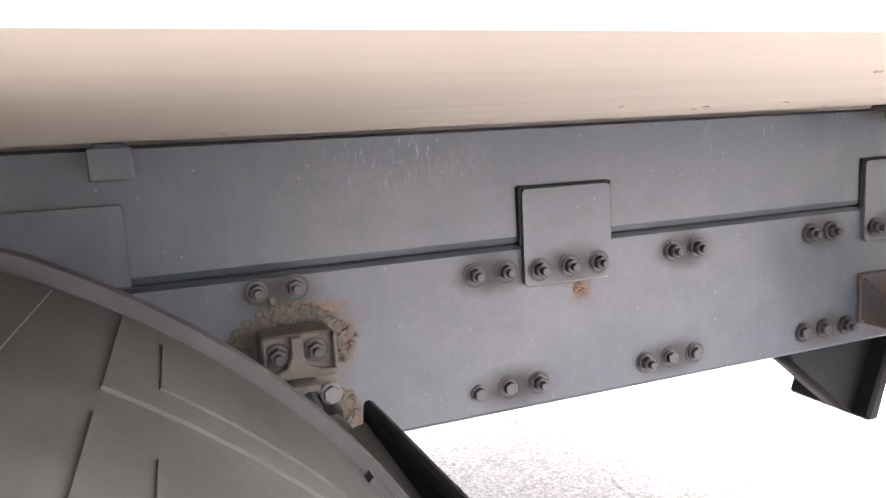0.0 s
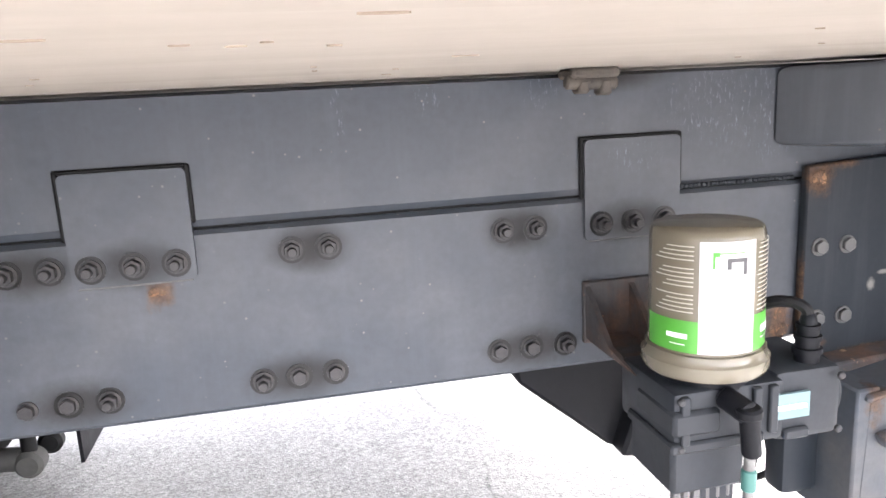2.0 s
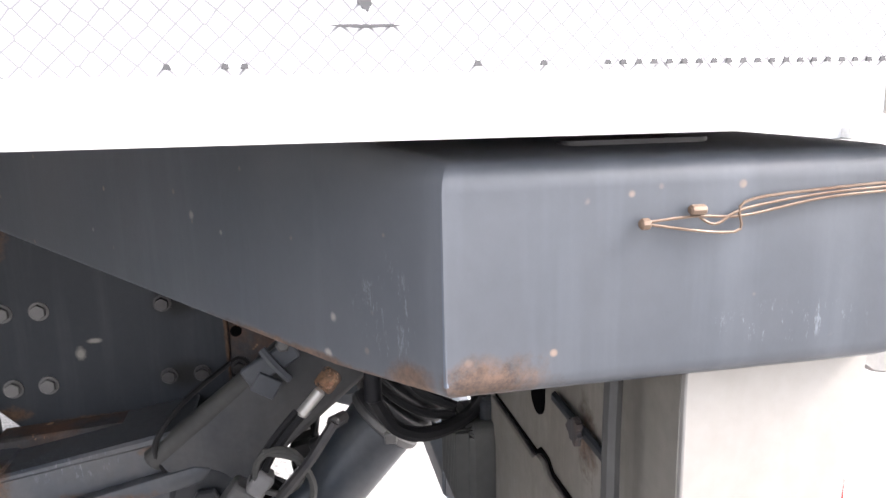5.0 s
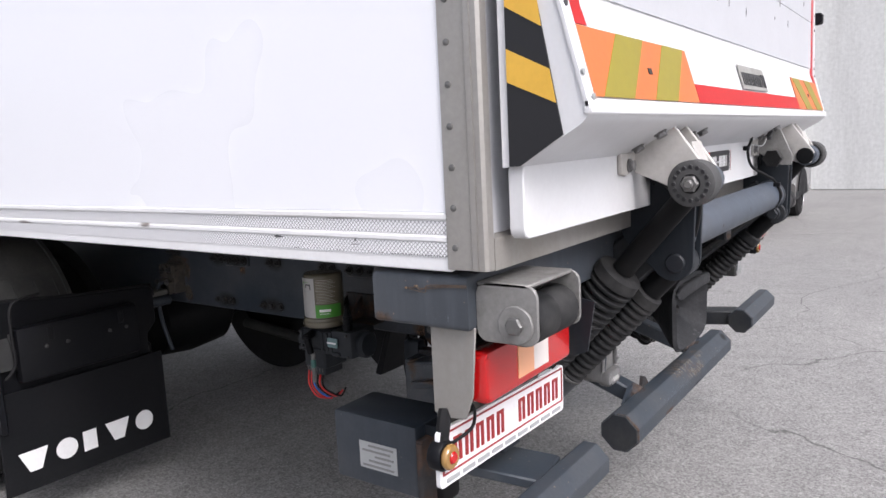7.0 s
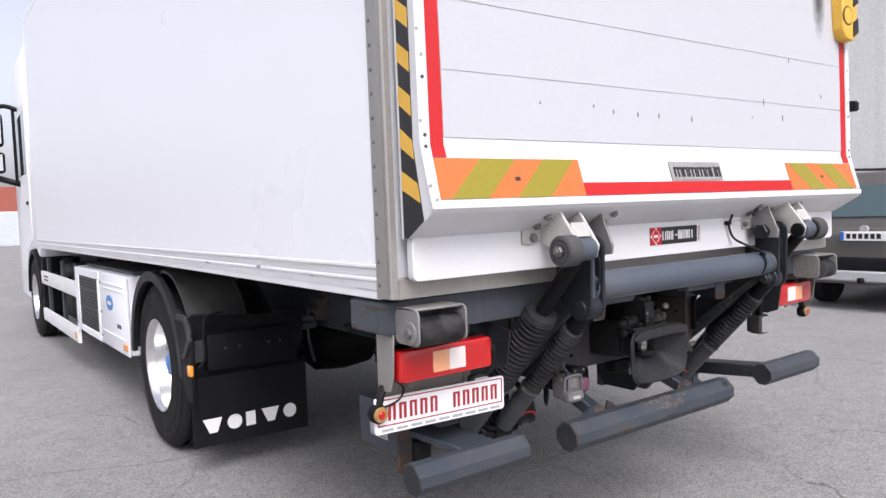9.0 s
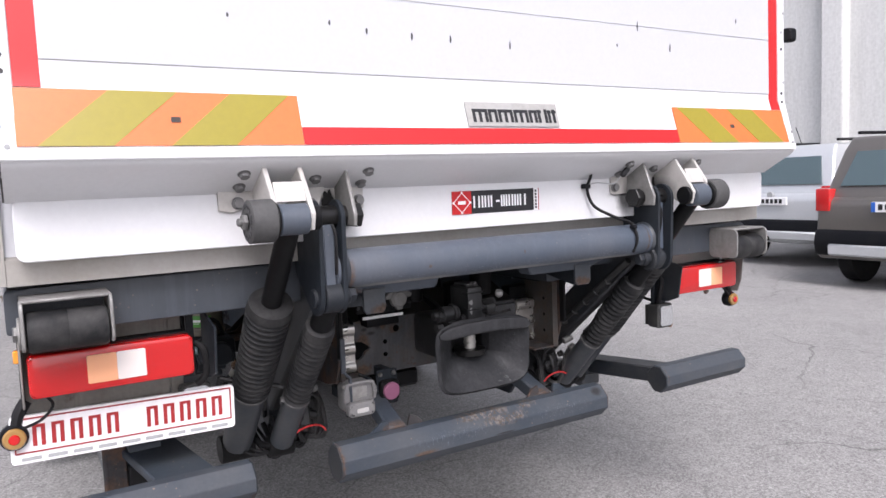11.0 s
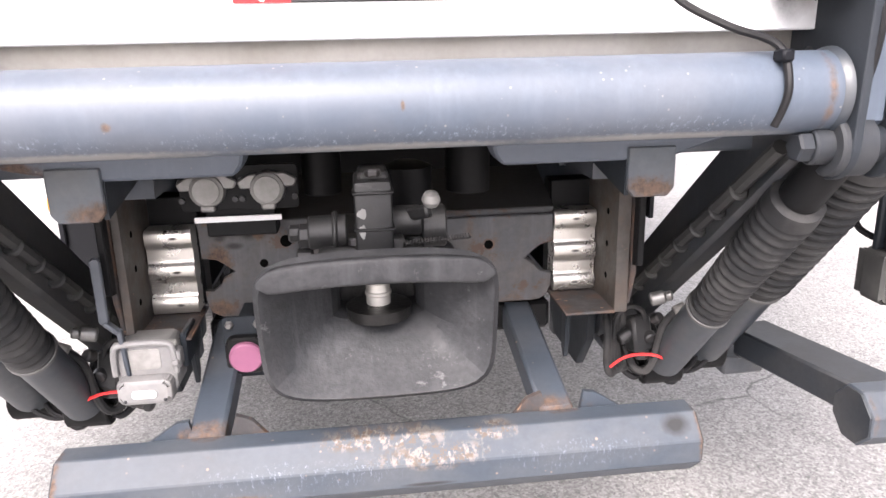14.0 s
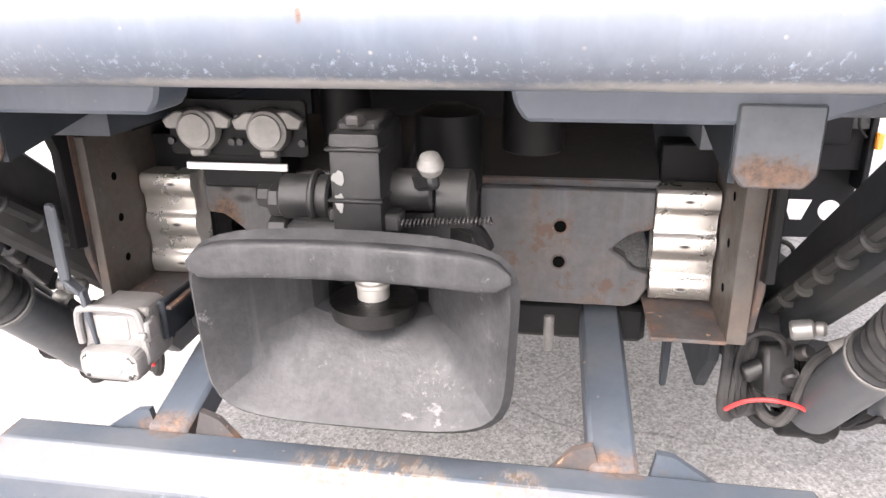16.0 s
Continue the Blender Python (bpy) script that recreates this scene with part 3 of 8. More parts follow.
def rounded(x0, x1, z0, z1, r, n=4):
    """Outline of a rounded rectangle."""
    out = []
    for cx, cz, a0 in ((x1 - r, z1 - r, 0), (x0 + r, z1 - r, 90), (x0 + r, z0 + r, 180), (x1 - r, z0 + r, 270)):
        for i in range(n + 1):
            a = radians(a0 + 90 * i / n)
            out.append((cx + r * math.cos(a), cz + r * math.sin(a)))
    return out


def disc(cx, cy, r, n=20, a0=0.0):
    return [(cx + r * math.cos(2 * math.pi * i / n + a0), cy + r * math.sin(2 * math.pi * i / n + a0)) for i in range(n)]


def lathe(profile, p0, p1, seg=24, cap=True):
    """profile: (distance from p0 along p0-p1, radius)."""
    p0, p1 = Vector(p0), Vector(p1)
    q = (p1 - p0).to_track_quat('Z', 'Y')
    bm = bmesh.new()
    rings = []
    for h, r in profile:
        rings.append([bm.verts.new(p0 + q @ Vector((r * math.cos(2 * math.pi * i / seg), r * math.sin(2 * math.pi * i / seg), h))) for i in range(seg)])
    for a, b in zip(rings, rings[1:]):
        for i in range(seg):
            bm.faces.new((a[i], a[(i + 1) % seg], b[(i + 1) % seg], b[i]))
    if cap:
        bm.faces.new(rings[0][::-1])
        bm.faces.new(rings[-1])
    return bm


def rod(p0, p1, r, seg=16, bev=0.003):
    L = (Vector(p1) - Vector(p0)).length
    b = min(bev, r * 0.4, L * 0.3)
    return lathe([(0, r - b), (b, r), (L - b, r), (L, r - b)], p0, p1, seg)


def hose(points, r, seg=8, steps=6):
    """A round cable through points, smoothed."""
    P = [Vector(p) for p in points]
    Q = []
    for i in range(len(P) - 1):
        a, b, c, d = P[max(i - 1, 0)], P[i], P[i + 1], P[min(i + 2, len(P) - 1)]
        for k in range(steps):
            t = k / steps
            Q.append(0.5 * ((2 * b) + (c - a) * t + (2 * a - 5 * b + 4 * c - d) * t * t + (3 * b - a - 3 * c + d) * t ** 3))
    Q.append(P[-1])
    bm = bmesh.new()
    rings, up = [], None
    for i, p in enumerate(Q):
        t = (Q[min(i + 1, len(Q) - 1)] - Q[max(i - 1, 0)]).normalized()
        if up is None:
            up = t.orthogonal()
        up = (up - t * up.dot(t)).normalized()
        w = t.cross(up)
        rings.append([bm.verts.new(p + r * (math.cos(2 * math.pi * k / seg) * up + math.sin(2 * math.pi * k / seg) * w)) for k in range(seg)])
    for a, b in zip(rings, rings[1:]):
        for k in range(seg):
            bm.faces.new((a[k], a[(k + 1) % seg], b[(k + 1) % seg], b[k]))
    bm.faces.new(rings[0][::-1])
    bm.faces.new(rings[-1])
    return bm


def bar(p0, p1, w, h, b=0.004, up=(0, 0, 1)):
    """A square bar from p0 to p1, w wide and h high."""
    p0, p1 = Vector(p0), Vector(p1)
    d = (p1 - p0)
    x = d.cross(Vector(up)).normalized()
    z = x.cross(d).normalized()
    m = Matrix((x, d.normalized(), z)).transposed().to_4x4()
    m.translation = (p0 + p1) / 2
    bm = box(-w / 2, w / 2, -d.length / 2, d.length / 2, -h / 2, h / 2, b)
    bm.transform(m)
    return bm


def flip(bm, s):
    """Mirrored to the other side of the truck when s is -1."""
    if s < 0:
        bmesh.ops.scale(bm, vec=(-1, 1, 1), verts=bm.verts)
    return bm


def blob(u0, u1, v0, v1, axis, w, thick, seed, n=40):
    """A flat patch with an uneven outline on the plane axis = w."""
    rnd = random.Random(seed)
    cu, cv, ru, rv = (u0 + u1) / 2, (v0 + v1) / 2, (u1 - u0) / 2, (v1 - v0) / 2
    pts = []
    for i in range(n):
        k = 0.8 + 0.12 * math.sin(3 * i * 6.283 / n + seed) + 0.09 * math.sin(7 * i * 6.283 / n + 2 * seed) + 0.12 * rnd.random()
        pts.append((cu + ru * k * math.cos(2 * math.pi * i / n), cv + rv * k * math.sin(2 * math.pi * i / n)))
    return prism(pts, axis, w, w + thick)


# ================= ground and surroundings =================
GROUND = -0.085
bm = bmesh.new()
bmesh.ops.create_grid(bm, x_segments=2, y_segments=2, size=600)
bmesh.ops.translate(bm, vec=(0, 0, GROUND), verts=bm.verts)
ground = tagged(finish("ground", bm, M_ROAD, smooth=False), "worn grey asphalt yard with fine cracks", "ground", kind="structure")

wall = thing("building_wall", "tall plain grey cast concrete facade beyond the parked cars", "building", kind="structure")
for i, y0 in enumerate((-14, -8.6, -3.2, 2.2, 7.6, 13.0, 18.4)):
    part("wall_panel", box(15.0, 15.5, y0, y0 + 5.38, GROUND, 11, 0.02), M_CONC, wall)
    part("pilaster", box(14.7, 15.1, y0 - 0.25, y0 + 0.25, GROUND, 11, 0.03), M_CONC, wall)

stack = thing("container_stack", "red and rust brown stacked freight containers far off", "container")
for i in range(3):
    for j in range(2):
        part("container", box(-6 + i * 6.1, -0.05 + i * 6.1, 78, 80.4, GROUND + 2.62 * j, GROUND + 2.6 + 2.62 * j, 0.05), M_BRICKF if (i + j) % 3 else M_PALE, stack)
for i in range(3):
    c = thing("pale_container", "pale blue grey steel container standing far off in the yard", "container", "pale containers")
    c.location = (-4 + i * 6.2, 58, GROUND)
    part("body", box(0, 6, 0, 2.4, 0, 2.5, 0.04), M_PALE, c)
    for k in range(18):
        part("rib", box(0.2 + k * 0.32, 0.34 + k * 0.32, -0.04, 0.0, 0.1, 2.4, 0.0), M_PALE, c)


# ================= bolts shared by many parts =================
def bolt_mesh(r, h, stud):
    bm = prism(disc(0, 0, r * 1.25, 20), 'z', 0, h * 0.25)
    join(bm, prism(disc(0, 0, r, 6), 'z', h * 0.25, h, 0.0008))
    if stud:
        join(bm, prism(disc(0, 0, r * 0.55, 12), 'z', h, h * 1.7, 0.0008))
    return bm


def bolt_at(src, parent, x, y, z, rx=0, ry=0, rz=0):
    return share("bolt", src, parent, pose(x, y, z, rx, ry, rz))


# ================= chassis =================
chassis = thing("truck_chassis", "blue grey painted steel truck frame with bolted plates", "truck frame")
XR = -0.432
for s in (1, -1):
    # main rail: a channel with rounded outer edges
    part("frame_rail", flip(prism([(XR, 0.643), (XR + 0.006, 0.637), (XR + 0.085, 0.637), (XR + 0.085, 0.645), (XR + 0.01, 0.645),
         (XR + 0.01, 0.886), (XR + 0.085, 0.886), (XR + 0.085, 0.894), (XR + 0.006, 0.894), (XR, 0.888)], 'y', 0.315, 9.6), s), M_FRAME, chassis)
    # subframe beam above; a black strip paints the shade in the gap between
    part("subframe_beam", flip(prism([(XR + 0.004, 0.903), (XR + 0.008, 0.898), (XR + 0.09, 0.898), (XR + 0.09, 1.071), (XR + 0.008, 1.071), (XR, 1.066), (XR, 0.908)],
         'y', 0.10, 7.7), s), M_FRAME, chassis)
    part("joint_shade", flip(box(XR + 0.012, XR + 0.08, 0.16, 7.1, 0.892, 0.9, 0), s), M_BLACK, chassis, "black strip painting the shade between frame and subframe")
    for y0, y1 in ((1.648, 1.8), (0.957, 1.107)):
        part("shear_plate", flip(prism(rounded(y0, y1, 0.832, 0.978, 0.008), 'x', XR - 0.010, XR - 0.0005), s), M_FRAME, chassis)
        part("weld_seam", flip(both(box(XR - 0.006, XR, y1 - 0.002, y1 + 0.006, 0.893, 0.982, 0.002), box(XR - 0.006, XR, y0, y1 + 0.006, 0.977, 0.983, 0.002), box(XR - 0.006, XR, y0 - 0.005, y0 + 0.002, 0.905, 0.982, 0.002)), s), M_BLACK, chassis)
    # heavy dark plate that carries the tail lift
    part("lift_mount_plate", flip(prism([(0.405, 0.6), (0.70, 0.59), (0.747, 0.64), (0.747, 0.917), (0.405, 0.935)], 'x', XR - 0.018, XR - 0.001, 0.003), s), M_PLATE, chassis, "dark painted steel mounting plate with rusty edges")
    part("rail_end_plate", flip(prism([(0.142, 0.72), (0.165, 0.655), (0.25, 0.635), (0.404, 0.628), (0.404, 0.9), (0.142, 0.9)], 'x', XR - 0.010, XR - 0.0005, 0.002), s), M_RUSTY, chassis, "rust stained frame end plate")
    part("small_shear_plate", flip(box(XR - 0.018, XR - 0.010, 0.2, 0.372, 0.822, 0.897, 0.002), s), M_PLATE, chassis)
    part("rail_end_flange", flip(prism([(0.118, 0.74), (0.142, 0.735), (0.142, 0.9), (0.104, 0.905), (0.118, 0.87)], 'x', XR - 0.012, XR, 0.002), s), M_BLACK, chassis)

stud = finish("bolt", bolt_mesh(0.0115, 0.014, True), M_BOLT, chassis)
head = finish("bolt", bolt_mesh(0.0105, 0.011, False), M_BOLT, chassis)
pale = finish("bolt", bolt_mesh(0.0115, 0.009, False), M_PALEB, chassis, "bare zinc bolt head")
stud.matrix_basis = pose(XR, 1.877, 0.857, 0, -90)
head.matrix_basis = pose(XR, 1.88, 0.676, 0, -90)
pale.matrix_basis = pose(XR - 0.018, 0.72, 0.789, 0, -90)
rows = [(stud, XR, y, 0.857) for y in (1.827, 1.525, 1.476, 1.228, 1.18)]
rows += [(stud, XR - 0.01, y, 0.856) for y in (1.776, 1.724, 1.672, 1.082, 1.032, 0.982)]
rows += [(stud, XR, y, 0.676) for y in (1.779, 1.58, 1.137)] + [(head, XR, y, 0.677) for y in (1.83, 1.531, 1.481, 1.24, 1.19)]
rows += [(stud, XR, y, 0.872) for y in (2.19, 2.14)]
rows += [(pale, XR - 0.018, 0.67, 0.789), (pale, XR - 0.018, 0.719, 0.672), (pale, XR - 0.018, 0.67, 0.673)]
rows += [(head, XR - 0.018, y, z) for y in (0.497, 0.448) for z in (0.788, 0.671)]
rows += [(head, XR - 0.018, y, 0.845) for y in (0.331, 0.278, 0.226)] + [(head, XR - 0.01, y, 0.79) for y in (0.39, 0.34, 0.29, 0.24)]
rows += [(head, XR - 0.01, 0.392, 0.672), (head, XR - 0.01, 0.34, 0.672)]
for src, x, y, z in rows:
    bolt_at(src, chassis, x, y, z, 0, -90)
ring = finish("grease_ring", prism(disc(0, 0, 0.0185, 18), 'z', 0, 0.0012), M_GREASE, chassis, "dark greasy ring round the bolt")
ring.matrix_basis = pose(XR, 1.877, 0.857, 0, -90)
for src, x, y, z in rows:
    if src is not pale and x > XR - 0.015:
        share("grease_ring", ring, chassis, pose(x, y, z, 0, -90))
for y0, y1 in ((1.648, 1.8), (0.957, 1.107)):
    part("plate_edge", box(XR - 0.0105, XR - 0.0002, y0 + 0.006, y1 - 0.006, 0.8305, 0.8335, 0.001), M_PALEB, chassis)
stitch = bmesh.new()
rnd = random.Random(17)
for k in range(27):
    y = 0.76 + 0.0072 * k
    join(stitch, box(XR - 0.005 - rnd.uniform(0, 0.002), XR, y, y + rnd.uniform(0.0064, 0.0076), 0.8965 + rnd.uniform(0, 0.0015), 0.9035, 0.0015))
part("weld_stitch", stitch, M_PLATE, chassis, "dark painted stitch weld")
for k, (y0, y1, z0, z1) in enumerate(((0.752, 0.792, 0.639, 0.668), (0.758, 0.782, 0.66, 0.697), (0.712, 0.742, 0.885, 0.912), (1.69, 1.715, 0.81, 0.824))):
    part("rust_flake", blob(y0, y1, z0, z1, 'x', (XR if k != 2 else XR - 0.018) - 0.0008, 0.0015, 610 + k), M_RUSTP, chassis)
for y, z in ((0.188, 0.785), (0.393, 0.732)):
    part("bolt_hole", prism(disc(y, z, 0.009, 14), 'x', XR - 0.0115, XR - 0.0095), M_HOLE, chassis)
# cross members and the front of the frame
for y in (0.9, 2.05, 3.2, 4.6, 6.0):
    part("cross_member", box(-0.36, 0.36, y - 0.05, y + 0.05, 0.66, 0.87, 0.01), M_BLACK, chassis)
part("axle", both(rod((-1.0, 2.81, 0.43), (1.0, 2.81, 0.43), 0.08), lathe([(0, 0.1), (0.1, 0.2), (0.3, 0.22), (0.5, 0.2), (0.6, 0.1)], (-0.3, 2.81, 0.43), (0.3, 2.81, 0.43)), box(-0.62, -0.5, 2.3, 3.35, 0.36, 0.46, 0.02), box(0.5, 0.62, 2.3, 3.35, 0.36, 0.46, 0.02)), M_BLACK, chassis)
part("air_tank", lathe([(0, 0.03), (0.03, 0.13), (0.75, 0.13), (0.78, 0.03)], (-0.4, 3.95, 0.42), (0.38, 3.95, 0.42)), M_BLACK, chassis)
# clamp that holds the guard tube
XC = -0.488
part("clamp_block", prism(rounded(2.102, 2.198, 0.69, 0.822, 0.008), 'x', XC, XR, 0.003), M_CLAMP, chassis, "dusty cast clamp block")
part("clamp_rib", prism([(2.161, 0.82), (2.146, 0.82), (2.145, 0.793), (2.139, 0.78), (2.125, 0.774), (2.103, 0.773), (2.103, 0.764), (2.197, 0.766), (2.197, 0.775), (2.181, 0.776), (2.167, 0.782), (2.162, 0.795)], 'x', XC - 0.011, XC, 0.002), M_CLAMP, chassis)
part("clamp_edge", prism([(2.197, 0.776), (2.197, 0.822), (2.192, 0.822), (2.192, 0.776)], 'x', XC - 0.01, XC, 0.002), M_CLAMP, chassis)
part("clamp_edge", prism([(2.108, 0.774), (2.108, 0.82), (2.103, 0.82), (2.103, 0.774)], 'x', XC - 0.01, XC, 0.002), M_CLAMP, chassis)
part("clamp_socket", rod((-0.485, 2.143, 0.716), (-0.512, 2.143, 0.714), 0.03, 22), M_GREASE, chassis)
part("clamp_half", prism([(2.196, 0.695), (2.196, 0.748), (2.172, 0.75), (2.168, 0.764), (2.132, 0.763), (2.128, 0.75), (2.104, 0.748), (2.104, 0.695), (2.108, 0.72), (2.12, 0.742), (2.14, 0.75), (2.16, 0.746), (2.174, 0.735), (2.182, 0.715), (2.182, 0.695)], 'x', XC - 0.03, XC, 0.003), M_CLAMP, chassis)
for y, z in ((2.178, 0.797), (2.129, 0.799)):
    # raised dark disc stands in for the shaded recess round the bolt
    part("bolt_pocket_shade", prism(disc(y, z, 0.0165, 18), 'x', XC - 0.0015, XC + 0.001), M_GREASE, chassis)
    bolt_at(stud, chassis, XC, y, z, 0, -90)
for y, z in ((2.19, 0.745), (2.118, 0.746)):
    bolt_at(pale, chassis, XC - 0.028, y, z, 0, -90)
# dried mud heaped round the clamp
crust = bmesh.new()
rnd = random.Random(91)
for k in range(560):
    if k < 440:
        a = rnd.uniform(-0.35, 3.1)
        y, z = 2.153 - math.cos(a) * (0.07 + rnd.gauss(0, 0.009)), 0.785 + math.sin(a) * (0.053 + rnd.gauss(0, 0.008))
    else:
        a, r = rnd.uniform(0, 6.28), 0.026 * math.sqrt(rnd.random())
        y, z = 2.087 + r * math.cos(a) * 0.8, 0.687 + r * math.sin(a) * 1.3
    lump = bmesh.new()
    bmesh.ops.create_icosphere(lump, subdivisions=1, radius=rnd.uniform(0.002, 0.0058))
    bmesh.ops.scale(lump, vec=(0.75, rnd.uniform(0.8, 1.5), rnd.uniform(0.7, 1.2)), verts=lump.verts)
    bmesh.ops.rotate(lump, cent=(0, 0, 0), matrix=Matrix.Rotation(rnd.uniform(0, 3), 3, 'X'), verts=lump.verts)
    bmesh.ops.translate(lump, vec=(XR - 0.0005, y, z), verts=lump.verts)
    join(crust, lump)
mud = part("mud_crust", crust, M_MUD, chassis, "dried brown mud crust")
tagged(mud, "dried brown mud crust", kind="stuff")
part("clip", both(box(XR - 0.03, XR, 2.325, 2.365, 1.05, 1.075, 0.003), box(XR - 0.035, XR - 0.03, 2.32, 2.37, 1.03, 1.07, 0.002)), M_FRAME, chassis)
part("cable_lug", both(box(-0.545, -0.49, 1.1, 1.165, 1.062, 1.0748, 0.004), rod((-0.53, 1.1, 1.055), (-0.53, 1.17, 1.058), 0.009, 10), box(-0.54, -0.515, 1.11, 1.125, 1.04, 1.06, 0.003), box(-0.54, -0.515, 1.14, 1.155, 1.043, 1.06, 0.003)), M_CLAMP, chassis)
part("front_step_plate", flip(prism([(2.34, 0.9), (2.9, 0.9), (2.9, 1.0), (2.34, 1.0)], 'x', XR - 0.012, XR - 0.002), 1), M_FRAME, chassis)
# dark hanger under the rail and the stabiliser link
part("hanger_bracket", prism([(1.2, 0.637), (1.19, 0.59), (1.03, 0.455), (1.0, 0.45), (1.01, 0.475), (0.97, 0.59), (0.95, 0.637)], 'x', -0.36, -0.30, 0.006), M_PLAST, chassis)
part("hanger_web", prism([(1.0, 0.45), (1.03, 0.455), (0.965, 0.637), (0.94, 0.637)], 'x', -0.40, -0.20, 0.006), M_PLAST, chassis)
part("stabiliser_bar", both(rod((0.4, 2.75, 0.285), (0.4, 2.215, 0.237), 0.03, 14), lathe([(0, 0.024), (0.01, 0.034), (0.05, 0.034), (0.06, 0.024)], (0.365, 2.2, 0.23), (0.43, 2.2, 0.23))), M_GUARD, chassis)
part("stabiliser_link", both(rod((0.395, 2.2, 0.24), (0.385, 2.19, 0.6), 0.018, 12), lathe([(0, 0.02), (0.008, 0.03), (0.03, 0.03), (0.038, 0.02)], (0.44, 2.17, 0.25), (0.48, 2.17, 0.25))), M_BLACK, chassis)

# rear cross member with the winged ends
beam = thing("tail_lift_beam", "blue grey steel cross beam with winged ends under the box", "steel beam")
for s in (1, -1):
    wing = prism([(-1.29, 0.0), (-1.29, 0.226), (-1.225, 0.2695), (-0.436, 0.796), (-0.436, 0.0), (-1.225, 0.0)], 'z', 0.95, 1.0665)
    for v in wing.verts:
        if v.co.x < -1.28 and v.co.z > 1:
            v.co.z = 1.053
    bmesh.ops.bevel(wing, geom=[e for e in wing.edges if abs(e.verts[0].co.z - e.verts[1].co.z) < 0.03], offset=0.011, segments=4, affect='EDGES', profile=0.5)
    finish("wing", flip(wing, s), M_BEAM, beam, angle=30)
    part("corner_weld", flip(rod((-1.2888, 0.2255, 0.958), (-1.2885, 0.2255, 1.043), 0.0013, 8), s), M_LIFT, beam)
    # added black block keeps daylight out of the gap above the wing
    part("gap_block", flip(box(-1.12, -0.44, 0.03, 0.22, 1.06, 1.0745, 0.002), s), M_BLACK, beam)
    part("slot", flip(prism(rounded(-1.265, -1.249, 0.09, 0.165, 0.007), 'z', 1.056, 1.0605), s), M_BLK, beam)
part("centre_box", box(-0.44, 0.44, 0.02, 0.18, 0.99, 1.06, 0.008), M_BLACK, beam)
for s, xn, xh, xo in ((1, -0.172, -0.4, -0.52), (-1, -0.14, -0.378, -0.487)):
    part("lower_plate", flip(prism([(xo, 0.978), (xo, 1.03), (xn, 1.03), (xn - 0.015, 0.965), (xn - 0.025, 0.951), (-0.36, 0.951), (-0.40, 0.951)], 'y', -0.045, 0.02, 0.004), s), M_LIFT, beam)
    part("hanger", flip(prism([(xh - 0.035, 0.91), (xh - 0.035, 0.97), (xh + 0.035, 0.97), (xh + 0.035, 0.91), (xh + 0.025, 0.898), (xh - 0.025, 0.898)], 'y', -0.05, -0.042, 0.002), s), M_HANG, beam)
    part("hanger_side", flip(prism([(-0.042, 0.9), (-0.042, 0.955), (0.18, 0.955), (0.18, 0.94)], 'x', xh + 0.03, xh + 0.036), s), M_PLATE, beam)
# old tie wire on the beam's end
wire = thing("tie_wire", "thin rusty twisted tie wire on the beam end", "wire")
for k in range(3):
    part("strand", hose([(-1.293, 0.14 - 0.025 * (k == 1), 1.026 + 0.004 * (k == 1)), (-1.294, 0.115 - 0.01 * k, 1.028 - 0.004 * k), (-1.293, 0.09, 1.027 + 0.003 * k), (-1.293, 0.05, 1.033 + 0.002 * k), (-1.292, 0.0, 1.035 + 0.002 * k)], 0.0007, 6), M_WIRE, wire)
part("knot", both(rod((-1.295, 0.136, 1.026), (-1.295, 0.141, 1.026), 0.0026, 8), rod((-1.295, 0.11, 1.031), (-1.295, 0.118, 1.031), 0.0024, 8)), M_WIRE, wire)

# ================= box body =================
bodyb = thing("cargo_box", "white insulated truck box with stainless rear frame", "truck box")
for s in (1, -1):
    part("side_wall", flip(box(-1.30, -1.24, 0.028, 7.78, 1.172, 3.65, 0.003), s), M_WHITE, bodyb)
    # the rail's lower edge rises a few millimetres towards the wheel
    for y0, y1, nm in ((0.028, 2.6, "bottom_rail"), (2.6, 7.78, "bottom_rail")):
        rail = prism([(-1.298, 1.0655), (-1.30, 1.068), (-1.30, 1.118), (-1.304, 1.121), (-1.304, 1.128), (-1.2985, 1.132), (-1.2985, 1.158), (-1.304, 1.162), (-1.304, 1.170), (-1.296, 1.174),
                      (-1.285, 1.174), (-1.285, 1.0655)], 'y', y0, y1)
        edge = box(-1.285, -1.20, y0, y1, 1.0675, 1.174, 0.0)
        for v in rail.verts[:] + edge.verts[:]:
            if v.co.z < 1.08:
                v.co.z += 0.0037 * (min(v.co.y, 2.6) - 0.4)
        part(nm, flip(rail, s), M_RAILW, bodyb, "scuffed white painted bottom rail")
        part("floor_edge", flip(edge, s), M_FLOOR, bodyb)
    post = flip(prism([(-1.304, 0.03), (-1.304, -0.049), (-1.299, -0.055), (-1.280, -0.055), (-1.280, -0.03), (-1.285, -0.03), (-1.285, 0.03)], 'z', 1.07, 3.62), s)
    pst = part("rear_post", post, M_STEEL, bodyb, "brushed stainless corner post")
    part("post_rib", flip(box(-1.3065, -1.303, -0.038, -0.024, 1.07, 3.62, 0.0015), s), M_STEEL, bodyb)
part("floor", box(-1.20, 1.20, 0.0, 7.78, 1.0752, 1.172, 0.002), M_FLOOR, bodyb, "beige stained underside of the box floor")
